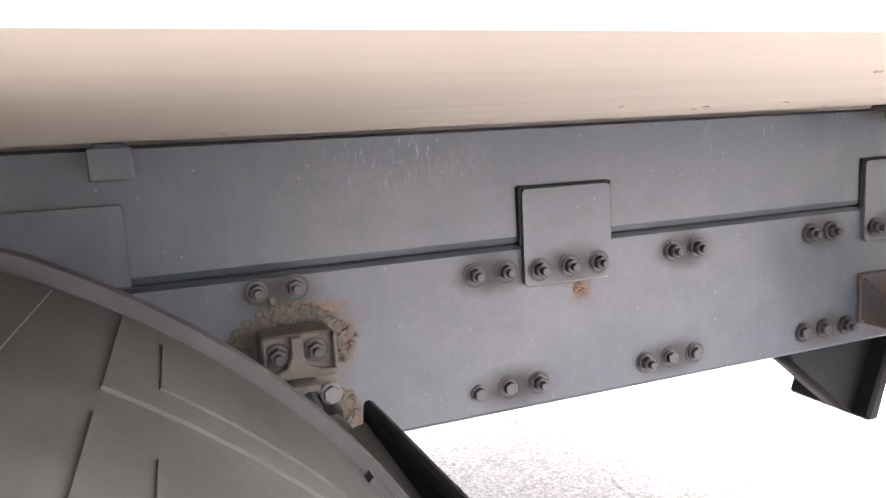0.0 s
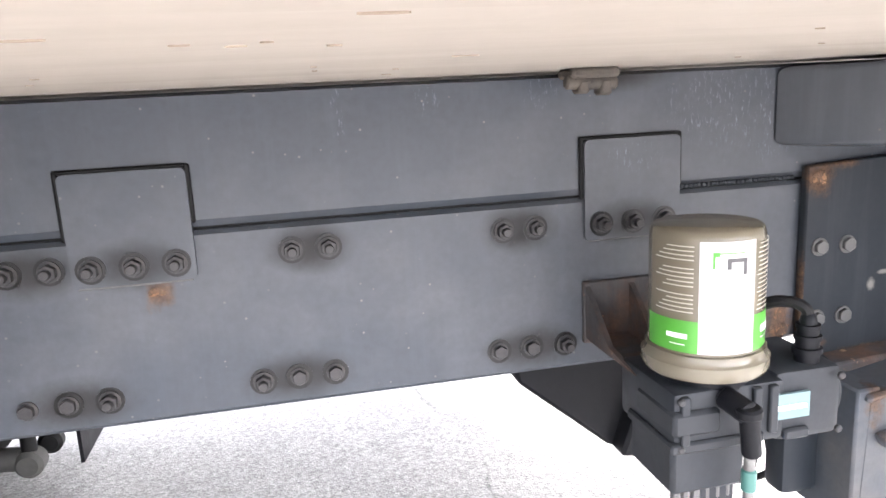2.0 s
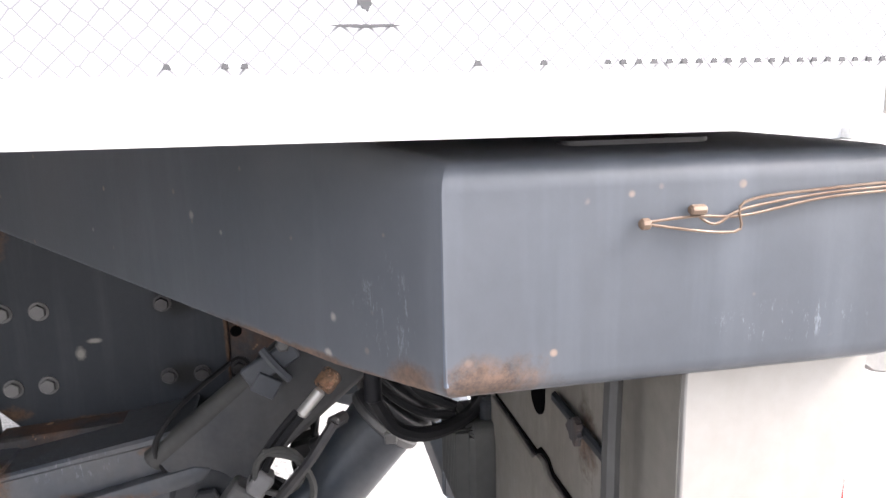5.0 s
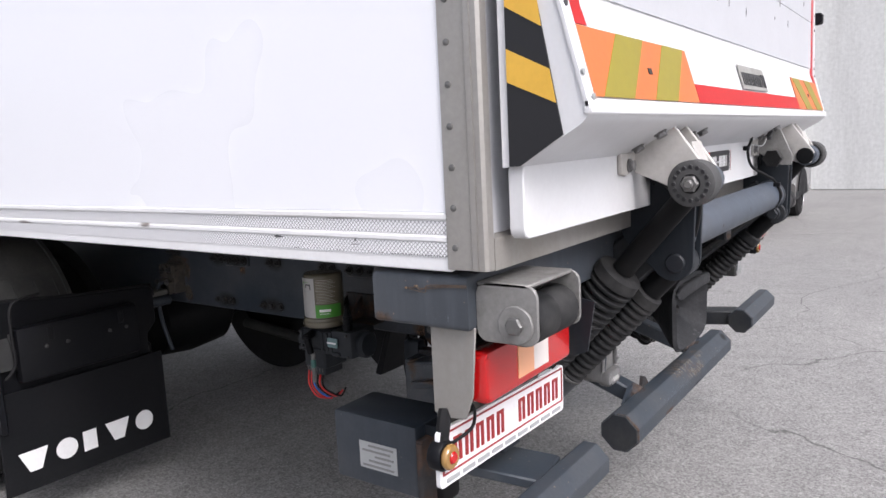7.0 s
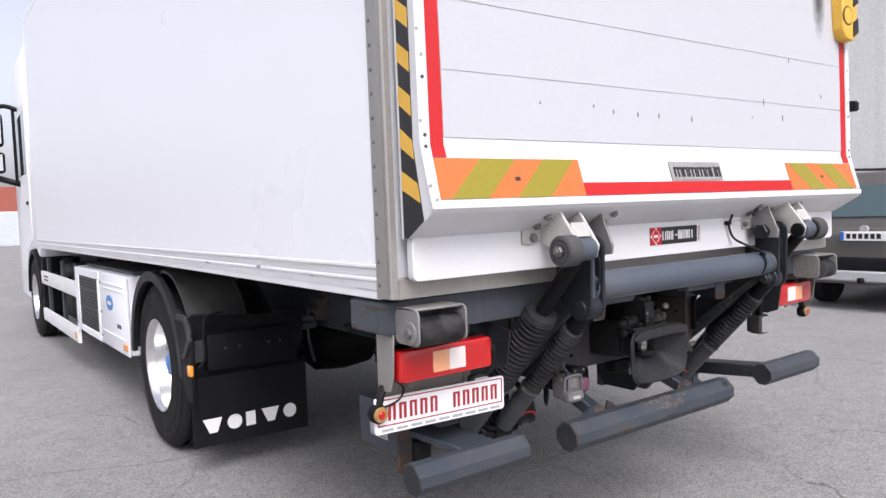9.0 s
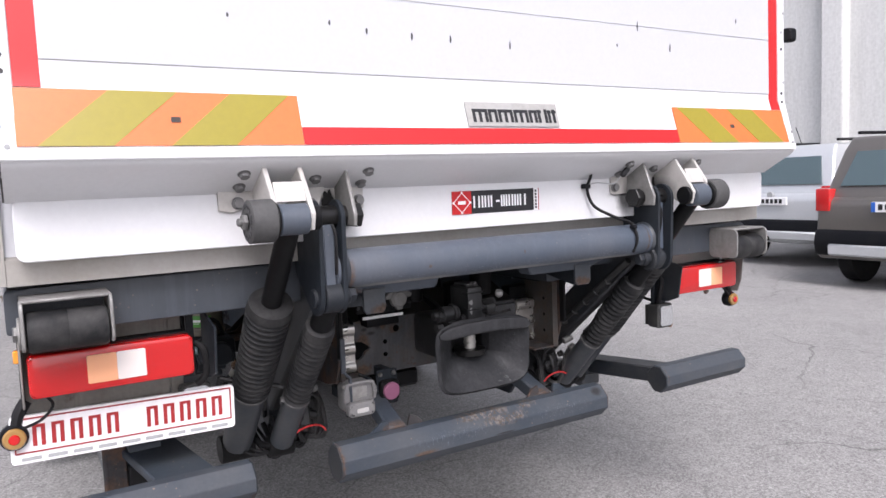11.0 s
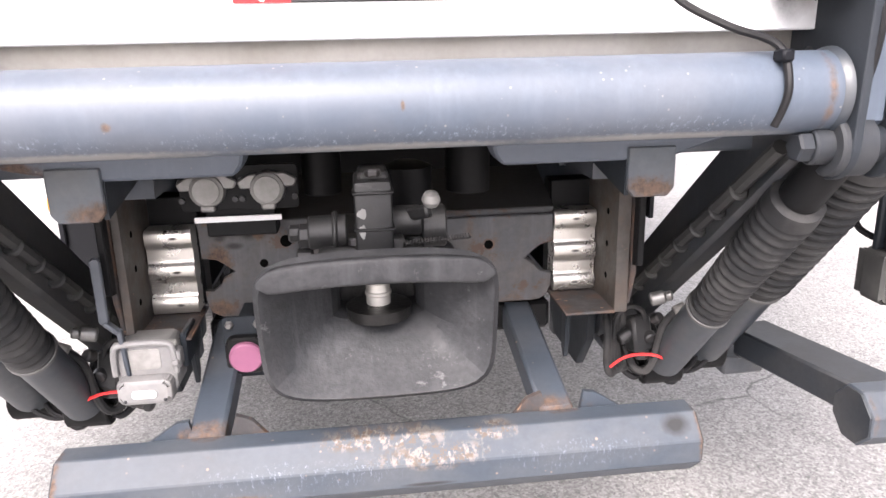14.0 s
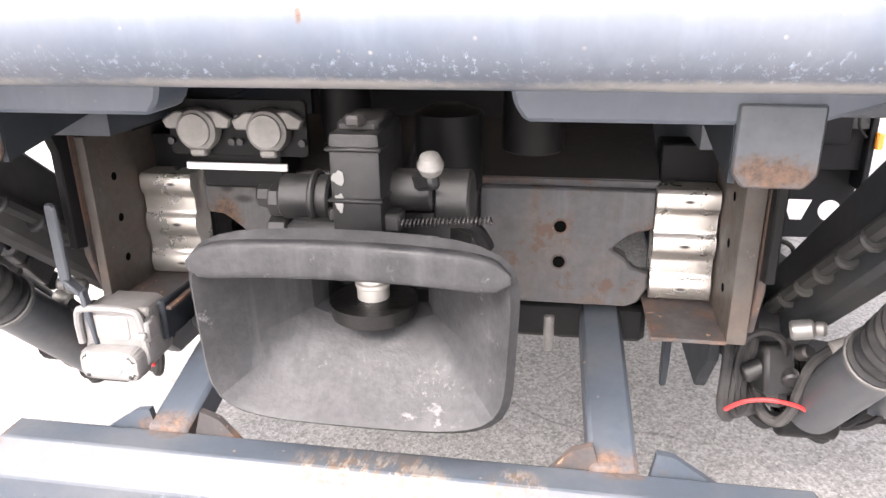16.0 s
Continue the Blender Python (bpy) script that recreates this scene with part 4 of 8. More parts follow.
# dark splits in the floor's veneer
rnd = random.Random(23)
for k, (x, y) in enumerate([(-1.163, 1.483), (-1.109, 1.608), (-0.906, 1.392), (-1.037, 1.491), (-1.066, 1.56), (-1.032, 1.215), (-1.157, 1.982), (-0.824, 1.691), (-1.09, 1.717), (-1.176, 1.893)] + [(rnd.uniform(-1.18, -0.6), rnd.uniform(0.9, 2.3)) for q in range(14)]):
    h = 0.01 if k < 3 else rnd.uniform(0.002, 0.006)
    part("veneer_split", blob(x - 0.0016, x + 0.0016, y - h, y + h, 'z', 1.0744, 0.0009, 700 + k, 16), M_KNOT, bodyb)
part("roof", box(-1.30, 1.30, 0.0, 7.78, 3.65, 3.72, 0.01), M_WHITE, bodyb)
part("front_wall", box(-1.24, 1.24, 7.72, 7.78, 1.172, 3.65, 0.003), M_WHITE, bodyb)
part("rear_door", box(-1.285, 1.285, -0.04, 0.02, 1.13, 3.62, 0.003), M_BOARD, bodyb)
part("rear_sill", prism([(-0.056, 1.068), (-0.056, 1.126), (-0.045, 1.132), (0.0, 1.132), (0.0, 1.066)], 'x', -1.279, 1.279), M_STEEL, bodyb, "stainless sill")
for s in (1, -1):
    part("reflective_tape", flip(box(-1.3015, -1.2995, 0.03, 7.7, 1.09, 1.117, 0.0), s), M_TAPE, bodyb, "white honeycomb reflective tape")
    part("reflective_tape", flip(box(-1.3, -1.2978, 0.03, 7.7, 1.133, 1.157, 0.0), s), M_TAPE, bodyb)
bead = finish("tape_nick", prism([(0, -0.0016), (0, 0.0016), (0.002, 0.0009), (0.002, -0.0009)], 'x', -0.0008, 0.0), M_GREYD, bodyb)
bead.matrix_basis = pose(-1.3016, 0.035, 1.0922, 90)
for k in list(range(1, 20)) + [23, 27, 40, 41, 44, 58, 59, 60]:
    share("tape_nick", bead, bodyb, pose(-1.3016, 0.035 + 0.0066 * k, 1.0922, 90))
for y0, y1, z0, z1, q in ((0.465, 0.495, 1.112, 1.118, 1), (0.24, 0.27, 1.1062, 1.1078, 2), (0.252, 0.258, 1.112, 1.119, 3)):
    part("smudge", blob(y0, y1, z0, z1, 'x', -1.3022, 0.0005, 400 + q), M_GREYD, bodyb)
rivet = finish("rivet", lathe([(0, 0.0065), (0.002, 0.006), (0.0035, 0.003), (0.0038, 0.0)], (0, 0, 0), (0, 0, 1), 10, False), M_ZINC, bodyb)
rivet.matrix_basis = pose(-1.304, 0.012, 1.11, 0, -90)
for k in range(1, 22):
    share("rivet", rivet, bodyb, pose(-1.304, 0.012, 1.11 + 0.072 * k, 0, -90))

# ================= tail lift platform =================
def slope_y(z):
    return -0.183 - (1.52 - z) * 0.3 if z < 1.52 else -0.183 + (z - 1.52) * 0.012


plat = thing("tail_lift_platform", "white folded tail lift platform with red and striped markings", "tail lift")
core = [(-0.072, 1.25), (-0.108, 1.252), (-0.222, 1.318), (-0.23, 1.326), (-0.236, 1.334), (-0.236, 1.352), (slope_y(1.36), 1.36), (slope_y(1.52), 1.52), (slope_y(3.1), 3.1), (-0.072, 3.1)]
part("platform_core", prism(core, 'x', -1.27, 1.27), M_LIFTW, plat)
for z0, z1 in ((1.541, 1.7335), (1.7365, 1.938), (1.942, 2.33), (2.334, 2.72), (2.724, 3.09)):
    o = 0.003
    part("board", prism([(slope_y(z0) - o, z0), (slope_y(z1) - o, z1), (slope_y(z1), z1), (slope_y(z0), z0)], 'x', -1.186, 1.186), M_BOARD, plat)
for s in (1, -1):
    part("red_tape", flip(prism([(slope_y(1.476) - 0.002, 1.482), (slope_y(1.52) - 0.002, 1.52), (slope_y(3.05) - 0.002, 3.05), (slope_y(3.05), 3.05), (slope_y(1.52), 1.52), (slope_y(1.476), 1.482)], 'x', -1.237, -1.188), s), M_DRED, plat)
    part("edge_profile", flip(prism([(slope_y(1.36) - 0.006, 1.345), (slope_y(1.52) - 0.006, 1.52), (slope_y(3.1) - 0.006, 3.1), (slope_y(3.1), 3.1), (slope_y(1.52), 1.52), (slope_y(1.36), 1.345)], 'x', -1.274, -1.239), s), M_LIFTW, plat)
    part("stripe_backing", flip(prism([(-0.088, 1.252), (-0.108, 1.252), (-0.19, 1.302), (-0.148, 1.52), (-0.148, 3.09), (-0.088, 3.09)], 'x', -1.2735, -1.2695), s), M_BLK, plat, "black and yellow warning strip")
    for k in range(15):
        z = 1.21 + 0.124 * k
        low = [(-0.089, z + 0.06), (-0.089, z + 0.115)]
        wide = lambda q: -0.148 - max(0.0, min(0.042, (1.52 - q) * 0.19))  # noqa: E731
        z2, z3 = z + 0.02, z + 0.075
        if z2 < 1.27:
            continue
        part("yellow_stripe", flip(prism([low[0], low[1], (wide(z3), z3), (wide(z2), z2)], 'x', -1.2752, -1.2734), s), M_YEL, plat)
    for k, z in enumerate((1.36, 1.40, 1.512, 1.545, 1.585, 1.708, 1.77, 1.84, 1.93)):
        part("screw", flip(prism(disc(-1.256 - 0.012 * (k % 3 == 1), z, 0.0055, 10), 'y', slope_y(z) - 0.0085, slope_y(z) - 0.005), s), M_GREYD if k in (2, 3, 5) else M_GREYT, plat)


def slope_patch(pts, mat, o, nm, label=""):
    bm = bmesh.new()
    a = [bm.verts.new((x, slope_y(z) - o, z)) for x, z in pts]
    b = [bm.verts.new((x, slope_y(z) - o + 0.002, z)) for x, z in pts]
    n = len(pts)
    bm.faces.new(a)
    bm.faces.new(b[::-1])
    for i in range(n):
        bm.faces.new((a[i], a[(i + 1) % n], b[(i + 1) % n], b[i]))
    return part(nm, bm, mat, plat, label, False)


Z0, Z1 = 1.361, 1.48
for s in (1, -1):
    slope_patch([(s * -1.24, Z0), (s * -0.65, Z0), (s * -0.65, Z1), (s * -1.24, Z1)], M_ORANGE, 0.0035, "warning_panel", "orange and olive striped warning panel")
    for a in (0.115, 0.37):
        slope_patch([(s * (a - 1.32), Z0), (s * (a - 1.18), Z0), (s * (a - 1.04), Z1), (s * (a - 1.18), Z1)], M_OLIVE, 0.0045, "olive_stripe")
    slope_patch([(s * -0.945, 1.412), (s * -0.925, 1.412), (s * -0.925, 1.424), (s * -0.945, 1.424)], M_RUSTY, 0.0052, "print_mark")
slope_patch([(-0.649, 1.361), (0.649, 1.361), (0.649, 1.404), (-0.649, 1.404)], M_DRED, 0.004, "red_tape")
slope_patch([(-0.174, 1.41), (0.148, 1.41), (0.148, 1.478), (-0.174, 1.478)], M_ALU, 0.006, "maker_plate", "silver maker's plate with dark worn marks")
# worn dark strokes in place of the maker's word
for k, (x, w, up) in enumerate(((-0.155, 0.05, 0), (-0.102, 0.03, 0), (-0.068, 0.05, 0), (-0.014, 0.05, 0), (0.04, 0.028, 0), (0.07, 0.016, 0.01), (0.097, 0.009, 0.012), (0.108, 0.014, 0.01), (0.125, 0.016, 0.012))):
    n = 3 if w > 0.04 else (2 if w > 0.02 else 1)
    slope_patch([(x, 1.449), (x + w, 1.449), (x + w, 1.458), (x, 1.458)], M_BLK, 0.0075, "mark")
    for q in range(n):
        u = x + (w - 0.009) * (q / max(1, n - 1) if n > 1 else 0.3)
        slope_patch([(u, 1.421), (u + 0.009, 1.421), (u + 0.009, 1.449 + up), (u, 1.449 + up)], M_BLK, 0.0078, "mark")
part("lower_lip", box(-1.274, 1.274, -0.24, -0.226, 1.331, 1.357, 0.004), M_LIFTW, plat)
part("apron", prism(rounded(-1.258, 1.258, 1.122, 1.258, 0.02), 'y', -0.106, -0.075, 0.002), M_LIFTW, plat, "white apron panel")
# dents and scratches on the boards
for i, (x, z, h) in enumerate(((-0.55, 1.662, 0.008), (-0.45, 1.65, 0.01), (-0.32, 1.645, 0.012), (-0.2, 1.645, 0.012), (0.0, 1.643, 0.014), (0.51, 1.734, 0.018), (0.66, 1.674, 0.016), (0.42, 1.67, 0.006), (1.0, 1.79, 0.01), (-0.8, 1.66, 0.006), (0.72, 1.93, 0.012))):
    part("scratch", blob(x - 0.0035, x + 0.0035, z - h, z + h, 'y', slope_y(z) - 0.0042, 0.0008, 200 + i, 8), M_GREYD, plat)
# badge on the apron
badge = thing("body_badge", "small black and red badge with pale marks on white panel", "badge")
BX, BZ, BY = -0.1675, 1.165, -0.106
part("plate", box(BX, 0.131, BY - 0.0025, BY + 0.0005, BZ, BZ + 0.067, 0.001), M_BLK, badge)
part("red_square", box(BX, BX + 0.066, BY - 0.0035, BY - 0.002, BZ, BZ + 0.067, 0.0), M_DRED, badge)
bcx, bcz = BX + 0.033, BZ + 0.0335
for k in range(4):
    a0, a1 = k * math.pi / 2, (k + 1) * math.pi / 2
    part("diamond_line", bar((bcx + 0.029 * math.cos(a0), BY - 0.0038, bcz + 0.029 * math.sin(a0)), (bcx + 0.029 * math.cos(a1), BY - 0.0038, bcz + 0.029 * math.sin(a1)), 0.0022, 0.001, 0, (0, 1, 0)), M_WHT, badge)
    part("dot", prism(disc(bcx + 0.029 * math.cos(a0), bcz + 0.029 * math.sin(a0), 0.0036, 10), 'y', BY - 0.0046, BY - 0.003), M_WHT, badge)
part("centre_mark", box(bcx - 0.013, bcx + 0.013, BY - 0.0045, BY - 0.003, bcz - 0.005, bcz + 0.005, 0.0), M_WHT, badge)
# upright strokes in place of the maker's name
xs = BX + 0.074
for w, n in ((0.016, 1), (0.021, 2), (0.021, 2), (0.018, 1), (0.017, 0), (0.027, 3), (0.021, 2), (0.019, 2), (0.016, 1), (0.006, 1)):
    if n == 0:
        part("letter_bar", box(xs, xs + w - 0.004, BY - 0.0035, BY - 0.002, bcz - 0.003, bcz + 0.003, 0.0), M_WHT, badge)
    for q in range(n):
        u = xs + (w - 0.009) * q / max(1, n - 1)
        part("letter_bar", box(u, u + 0.0055, BY - 0.0035, BY - 0.002, bcz - 0.017, bcz + 0.018, 0.0), M_WHT, badge)
    xs += w + 0.0012
part("side_strip", box(0.131, 0.1475, BY - 0.0025, BY + 0.0005, BZ, BZ + 0.067, 0.0), M_WHT, badge)
for k in range(6):
    part("side_mark", box(0.1345, 0.142, BY - 0.0032, BY - 0.002, BZ + 0.004 + 0.0102 * k, BZ + 0.0115 + 0.0102 * k, 0.0), M_GREYD, badge)
part("red_line", box(0.1475, 0.1505, BY - 0.003, BY + 0.0005, BZ, BZ + 0.067, 0.0), M_RED, badge)
# warning flag on the platform's far upper corner
flag = thing("warning_flag", "yellow and black striped warning flag plate on the platform", "warning flag")
part("flag_plate", prism([(1.125, 2.11), (1.15, 2.065), (1.215, 2.055), (1.262, 2.085), (1.262, 2.5), (1.105, 2.5)], 'y', -0.232, -0.176, 0.006), M_YEL, flag)
for k in range(3):
    part("black_stripe", prism([(1.215, 2.075 + 0.14 * k), (1.265, 2.1 + 0.14 * k), (1.265, 2.17 + 0.14 * k), (1.215, 2.145 + 0.14 * k)], 'y', -0.235, -0.23), M_BLK, flag)
part("round_mark", prism(disc(1.165, 2.17, 0.045, 18), 'y', -0.2335, -0.231), M_BLK, flag)
part("round_core", prism(disc(1.165, 2.17, 0.038, 18), 'y', -0.2355, -0.2325), M_YEL, flag)
latch = thing("platform_latch", "small black latch on the platform edge", "latch")
part("body", prism(rounded(-0.215, -0.17, 1.735, 1.785, 0.012), 'x', 1.274, 1.312, 0.004), M_PLAST, latch)
part("pin", rod((1.29, -0.19, 1.76), (1.325, -0.19, 1.76), 0.008, 10), M_ZINC, latch)


# ================= tail lift gear =================
def hull(circles, n=24):
    pts = [(cx + r * math.cos(2 * math.pi * i / n), cy + r * math.sin(2 * math.pi * i / n)) for cx, cy, r in circles for i in range(n)]
    pts = sorted(set((round(a, 5), round(b, 5)) for a, b in pts))

    def half(seq):
        out = []
        for p in seq:
            while len(out) > 1 and (out[-1][0] - out[-2][0]) * (p[1] - out[-2][1]) - (out[-1][1] - out[-2][1]) * (p[0] - out[-2][0]) <= 0:
                out.pop()
            out.append(p)
        return out
    lo, hi = half(pts), half(pts[::-1])
    return lo[:-1] + hi[:-1]


TY, TZ, TR = -0.15, 1.0455, 0.0515
gear = thing("lift_gear", "blue grey torsion tube between dark steel lift arms", "lift gear")
part("torsion_tube", rod((-0.57, TY, TZ), (0.57, TY, TZ), TR, 40), M_LIFT, gear, "smooth blue grey painted steel tube")
for s in (1, -1):
    xk = 0.0 if s > 0 else -0.016
    for x in (-0.553 + xk, -0.614 + xk):
        part("flange_plate", flip(prism(hull([(-0.168, 1.18, 0.048), (-0.118, 1.08, 0.09), (-0.16, 0.985, 0.05)], 36), 'x', x - 0.006, x + 0.006, 0.0015), s), M_PLATE, gear)
    part("knuckle_box", flip(box(-0.607 + xk, -0.56 + xk, -0.19, -0.09, 1.0, 1.2, 0.012), s), M_LIFT, gear)
    part("upper_pin", flip(both(rod((-0.64, -0.17, 1.185), (-0.5, -0.17, 1.185), 0.028, 20), rod((-0.512, -0.17, 1.185), (-0.49, -0.17, 1.185), 0.034, 6)), s), M_GREASE, gear, "greasy black hinge pin")
    part("lower_pin", flip(both(rod((-0.628, -0.168, 0.98), (-0.53, -0.168, 0.98), 0.024, 20), rod((-0.532, -0.168, 0.98), (-0.512, -0.168, 0.98), 0.02, 6), rod((-0.603, -0.168, 0.98), (-0.554, -0.168, 0.98), 0.04, 24)), s), M_ARM, gear)
    part("knuckle_hose", flip(hose([(-0.578, -0.2, 1.165), (-0.576, -0.215, 1.14), (-0.575, -0.212, 1.09), (-0.572, -0.2, 1.04)], 0.004, 6), s), M_RUBBER, gear)
    part("flange_weld", flip(lathe([(0, TR + 0.0005), (0.003, TR + 0.005), (0.009, TR + 0.004), (0.014, TR + 0.0005)], (-0.547 + xk, TY, TZ), (-0.5, TY, TZ), 40, False), s), M_BARREL, gear)
    part("lift_arm", flip(bar((-0.565, 0.47, 0.55), (-0.579, -0.14, 1.06), 0.045, 0.122, 0.008), s), M_DUSTA, gear, "heavy dark steel lift arm")
    part("arm_pipe", flip(rod((-0.572, 0.51, 0.59), (-0.578, -0.04, 1.012), 0.017, 16), s), M_GUARD, gear)
    part("pipe_saddle", flip(both(bar((-0.606, 0.37, 0.712), (-0.606, 0.30, 0.752), 0.012, 0.03, 0.003), bar((-0.612, 0.35, 0.69), (-0.612, 0.335, 0.715), 0.008, 0.035, 0.002), hose([(-0.612, 0.345, 0.755), (-0.618, 0.33, 0.735), (-0.616, 0.31, 0.71)], 0.006, 6)), s), M_FRAME, gear)
    part("saddle_bolt", flip(rod((-0.605, 0.318, 0.757), (-0.622, 0.316, 0.761), 0.010, 6), s), M_PALEB, gear)
    part("arm_hose", flip(hose([(-0.535, 0.44, 0.56), (-0.538, 0.33, 0.65), (-0.538, 0.2, 0.748), (-0.538, 0.08, 0.836), (-0.538, -0.1, 0.97)], 0.012, 8), s), M_GUARD, gear, "taped cable run along the arm")
    for q in range(7):
        y = 0.36 - 0.06 * q
        part("cable_tie", flip(rod((-0.538, y - 0.004, 0.627 + 0.0446 * q - 0.003), (-0.538, y + 0.004, 0.627 + 0.0446 * q - 0.009), 0.0155, 10), s), M_GUARD, gear)
    part("pivot_hub", flip(rod((-0.59, 0.437, 0.53), (-0.47, 0.437, 0.53), 0.053, 28, 0.008), s), M_ARM, gear)
    part("pivot_pin", flip(rod((-0.602, 0.437, 0.53), (-0.589, 0.437, 0.53), 0.022, 6), s), M_ARM, gear)
    # welded pivot bracket
    part("pivot_bracket", flip(prism([(0.722, 0.588), (0.73, 0.42), (0.68, 0.37), (0.5, 0.37), (0.42, 0.45), (0.395, 0.55), (0.41, 0.6), (0.455, 0.632), (0.47, 0.632)], 'x', -0.572, -0.545, 0.004), s), M_BRKT, gear, "welded grey bracket with rust at the seams")
    part("bracket_top", flip(prism([(0.73, 0.592), (0.73, 0.58), (0.46, 0.622), (0.452, 0.638), (0.47, 0.636)], 'x', -0.58, -0.45, 0.004), s), M_BRKT, gear)
    part("weld_ridge", flip(prism([(0.74, 0.612), (0.74, 0.586), (0.5, 0.61), (0.49, 0.624)], 'x', -0.5, -0.45, 0.004), s), M_RUSTY, gear)
    part("bracket_rib", flip(prism([(0.712, 0.53), (0.70, 0.508), (0.44, 0.556), (0.425, 0.578), (0.45, 0.584)], 'x', -0.592, -0.57, 0.006, 2), s), M_BRKT, gear)
    part("bracket_back", flip(box(-0.571, -0.45, 0.70, 0.742, 0.37, 0.6, 0.004), s), M_BRKT, gear)
    part("bracket_inner", flip(prism([(0.735, 0.595), (0.735, 0.44), (0.69, 0.38), (0.5, 0.38), (0.43, 0.47), (0.41, 0.56), (0.45, 0.59)], 'x', -0.47, -0.45, 0.003), s), M_PLATE, gear)
    part("guide_wire", flip(hose([(-0.58, 0.49, 0.575), (-0.585, 0.5, 0.62), (-0.56, 0.46, 0.67), (-0.5, 0.4, 0.70)], 0.004), s), M_RUBBER, gear)


def cylinder(name, label, x, top, b0, b1, end, rr, rb, rc, s):
    """A hydraulic ram in the x plane: bare rod, ribbed bellows, barrel. Points are (y, z)."""
    t = thing(name, label, "hydraulic cylinder", "tail lift cylinders")
    P = lambda q: (x, q[0], q[1])  # noqa: E731
    part("piston_rod", flip(rod(P(top), P(b0), rr, 20), s), M_BLACK, t)
    L = (Vector(P(b1)) - Vector(P(b0))).length
    n = int(L / 0.0235)
    prof = [(0, rr + 0.004), (0.004, rb * 0.93), (0.03, rb)]
    for k in range(n):
        h = 0.035 + (L - 0.05) * k / n
        w = (L - 0.05) / n
        sag = rb * (1.0 - 0.1 * k / n)
        prof += [(h, sag * 0.82), (h + w * 0.3, sag * 0.985), (h + w * 0.45, sag), (h + w * 0.62, sag * 0.985), (h + w * 0.9, sag * 0.83)]
    prof += [(L - 0.01, rc * 1.08), (L, rc * 1.06)]
    part("bellows", flip(lathe(prof, P(b0), P(b1), 26), s), M_BELL, t, "ribbed black rubber bellows")
    part("hose_clamp", flip(both(rod((x, b1[0] - 0.004, b1[1] + 0.005), (x, b1[0] + 0.004, b1[1] - 0.004), rc * 1.12, 26), box(x - rc * 1.3, x - rc * 1.05, b1[0] - 0.008, b1[0] + 0.008, b1[1] - 0.006, b1[1] + 0.008, 0.002)), s), M_PALEB, t)
    part("barrel", flip(rod(P(b1), P(end), rc, 26, 0.008), s), M_BARREL, t, "dark grey painted barrel")
    e = Vector(P(end))
    part("base_eye", flip(both(rod((x - rc * 1.1, end[0] + 0.02, end[1] - 0.02), (x + rc * 1.1, end[0] + 0.02, end[1] - 0.02), rc * 0.95, 18)), s), M_BLACK, t)
    c = (x - rc - 0.004, b1[0] + 0.05, b1[1] - 0.02)
    part("elbow", flip(both(rod((x - rc * 0.5, b1[0] + 0.055, b1[1] + 0.02), (c[0] - 0.02, b1[0] + 0.07, b1[1] + 0.035), 0.0085, 8), hose([(c[0] - 0.02, b1[0] + 0.068, b1[1] + 0.036), (c[0] - 0.022, b1[0] + 0.1, b1[1] - 0.01), (c[0] - 0.015, b1[0] + 0.14, b1[1] - 0.06)], 0.0065, 8)), s), M_BOLT, t)
    return t


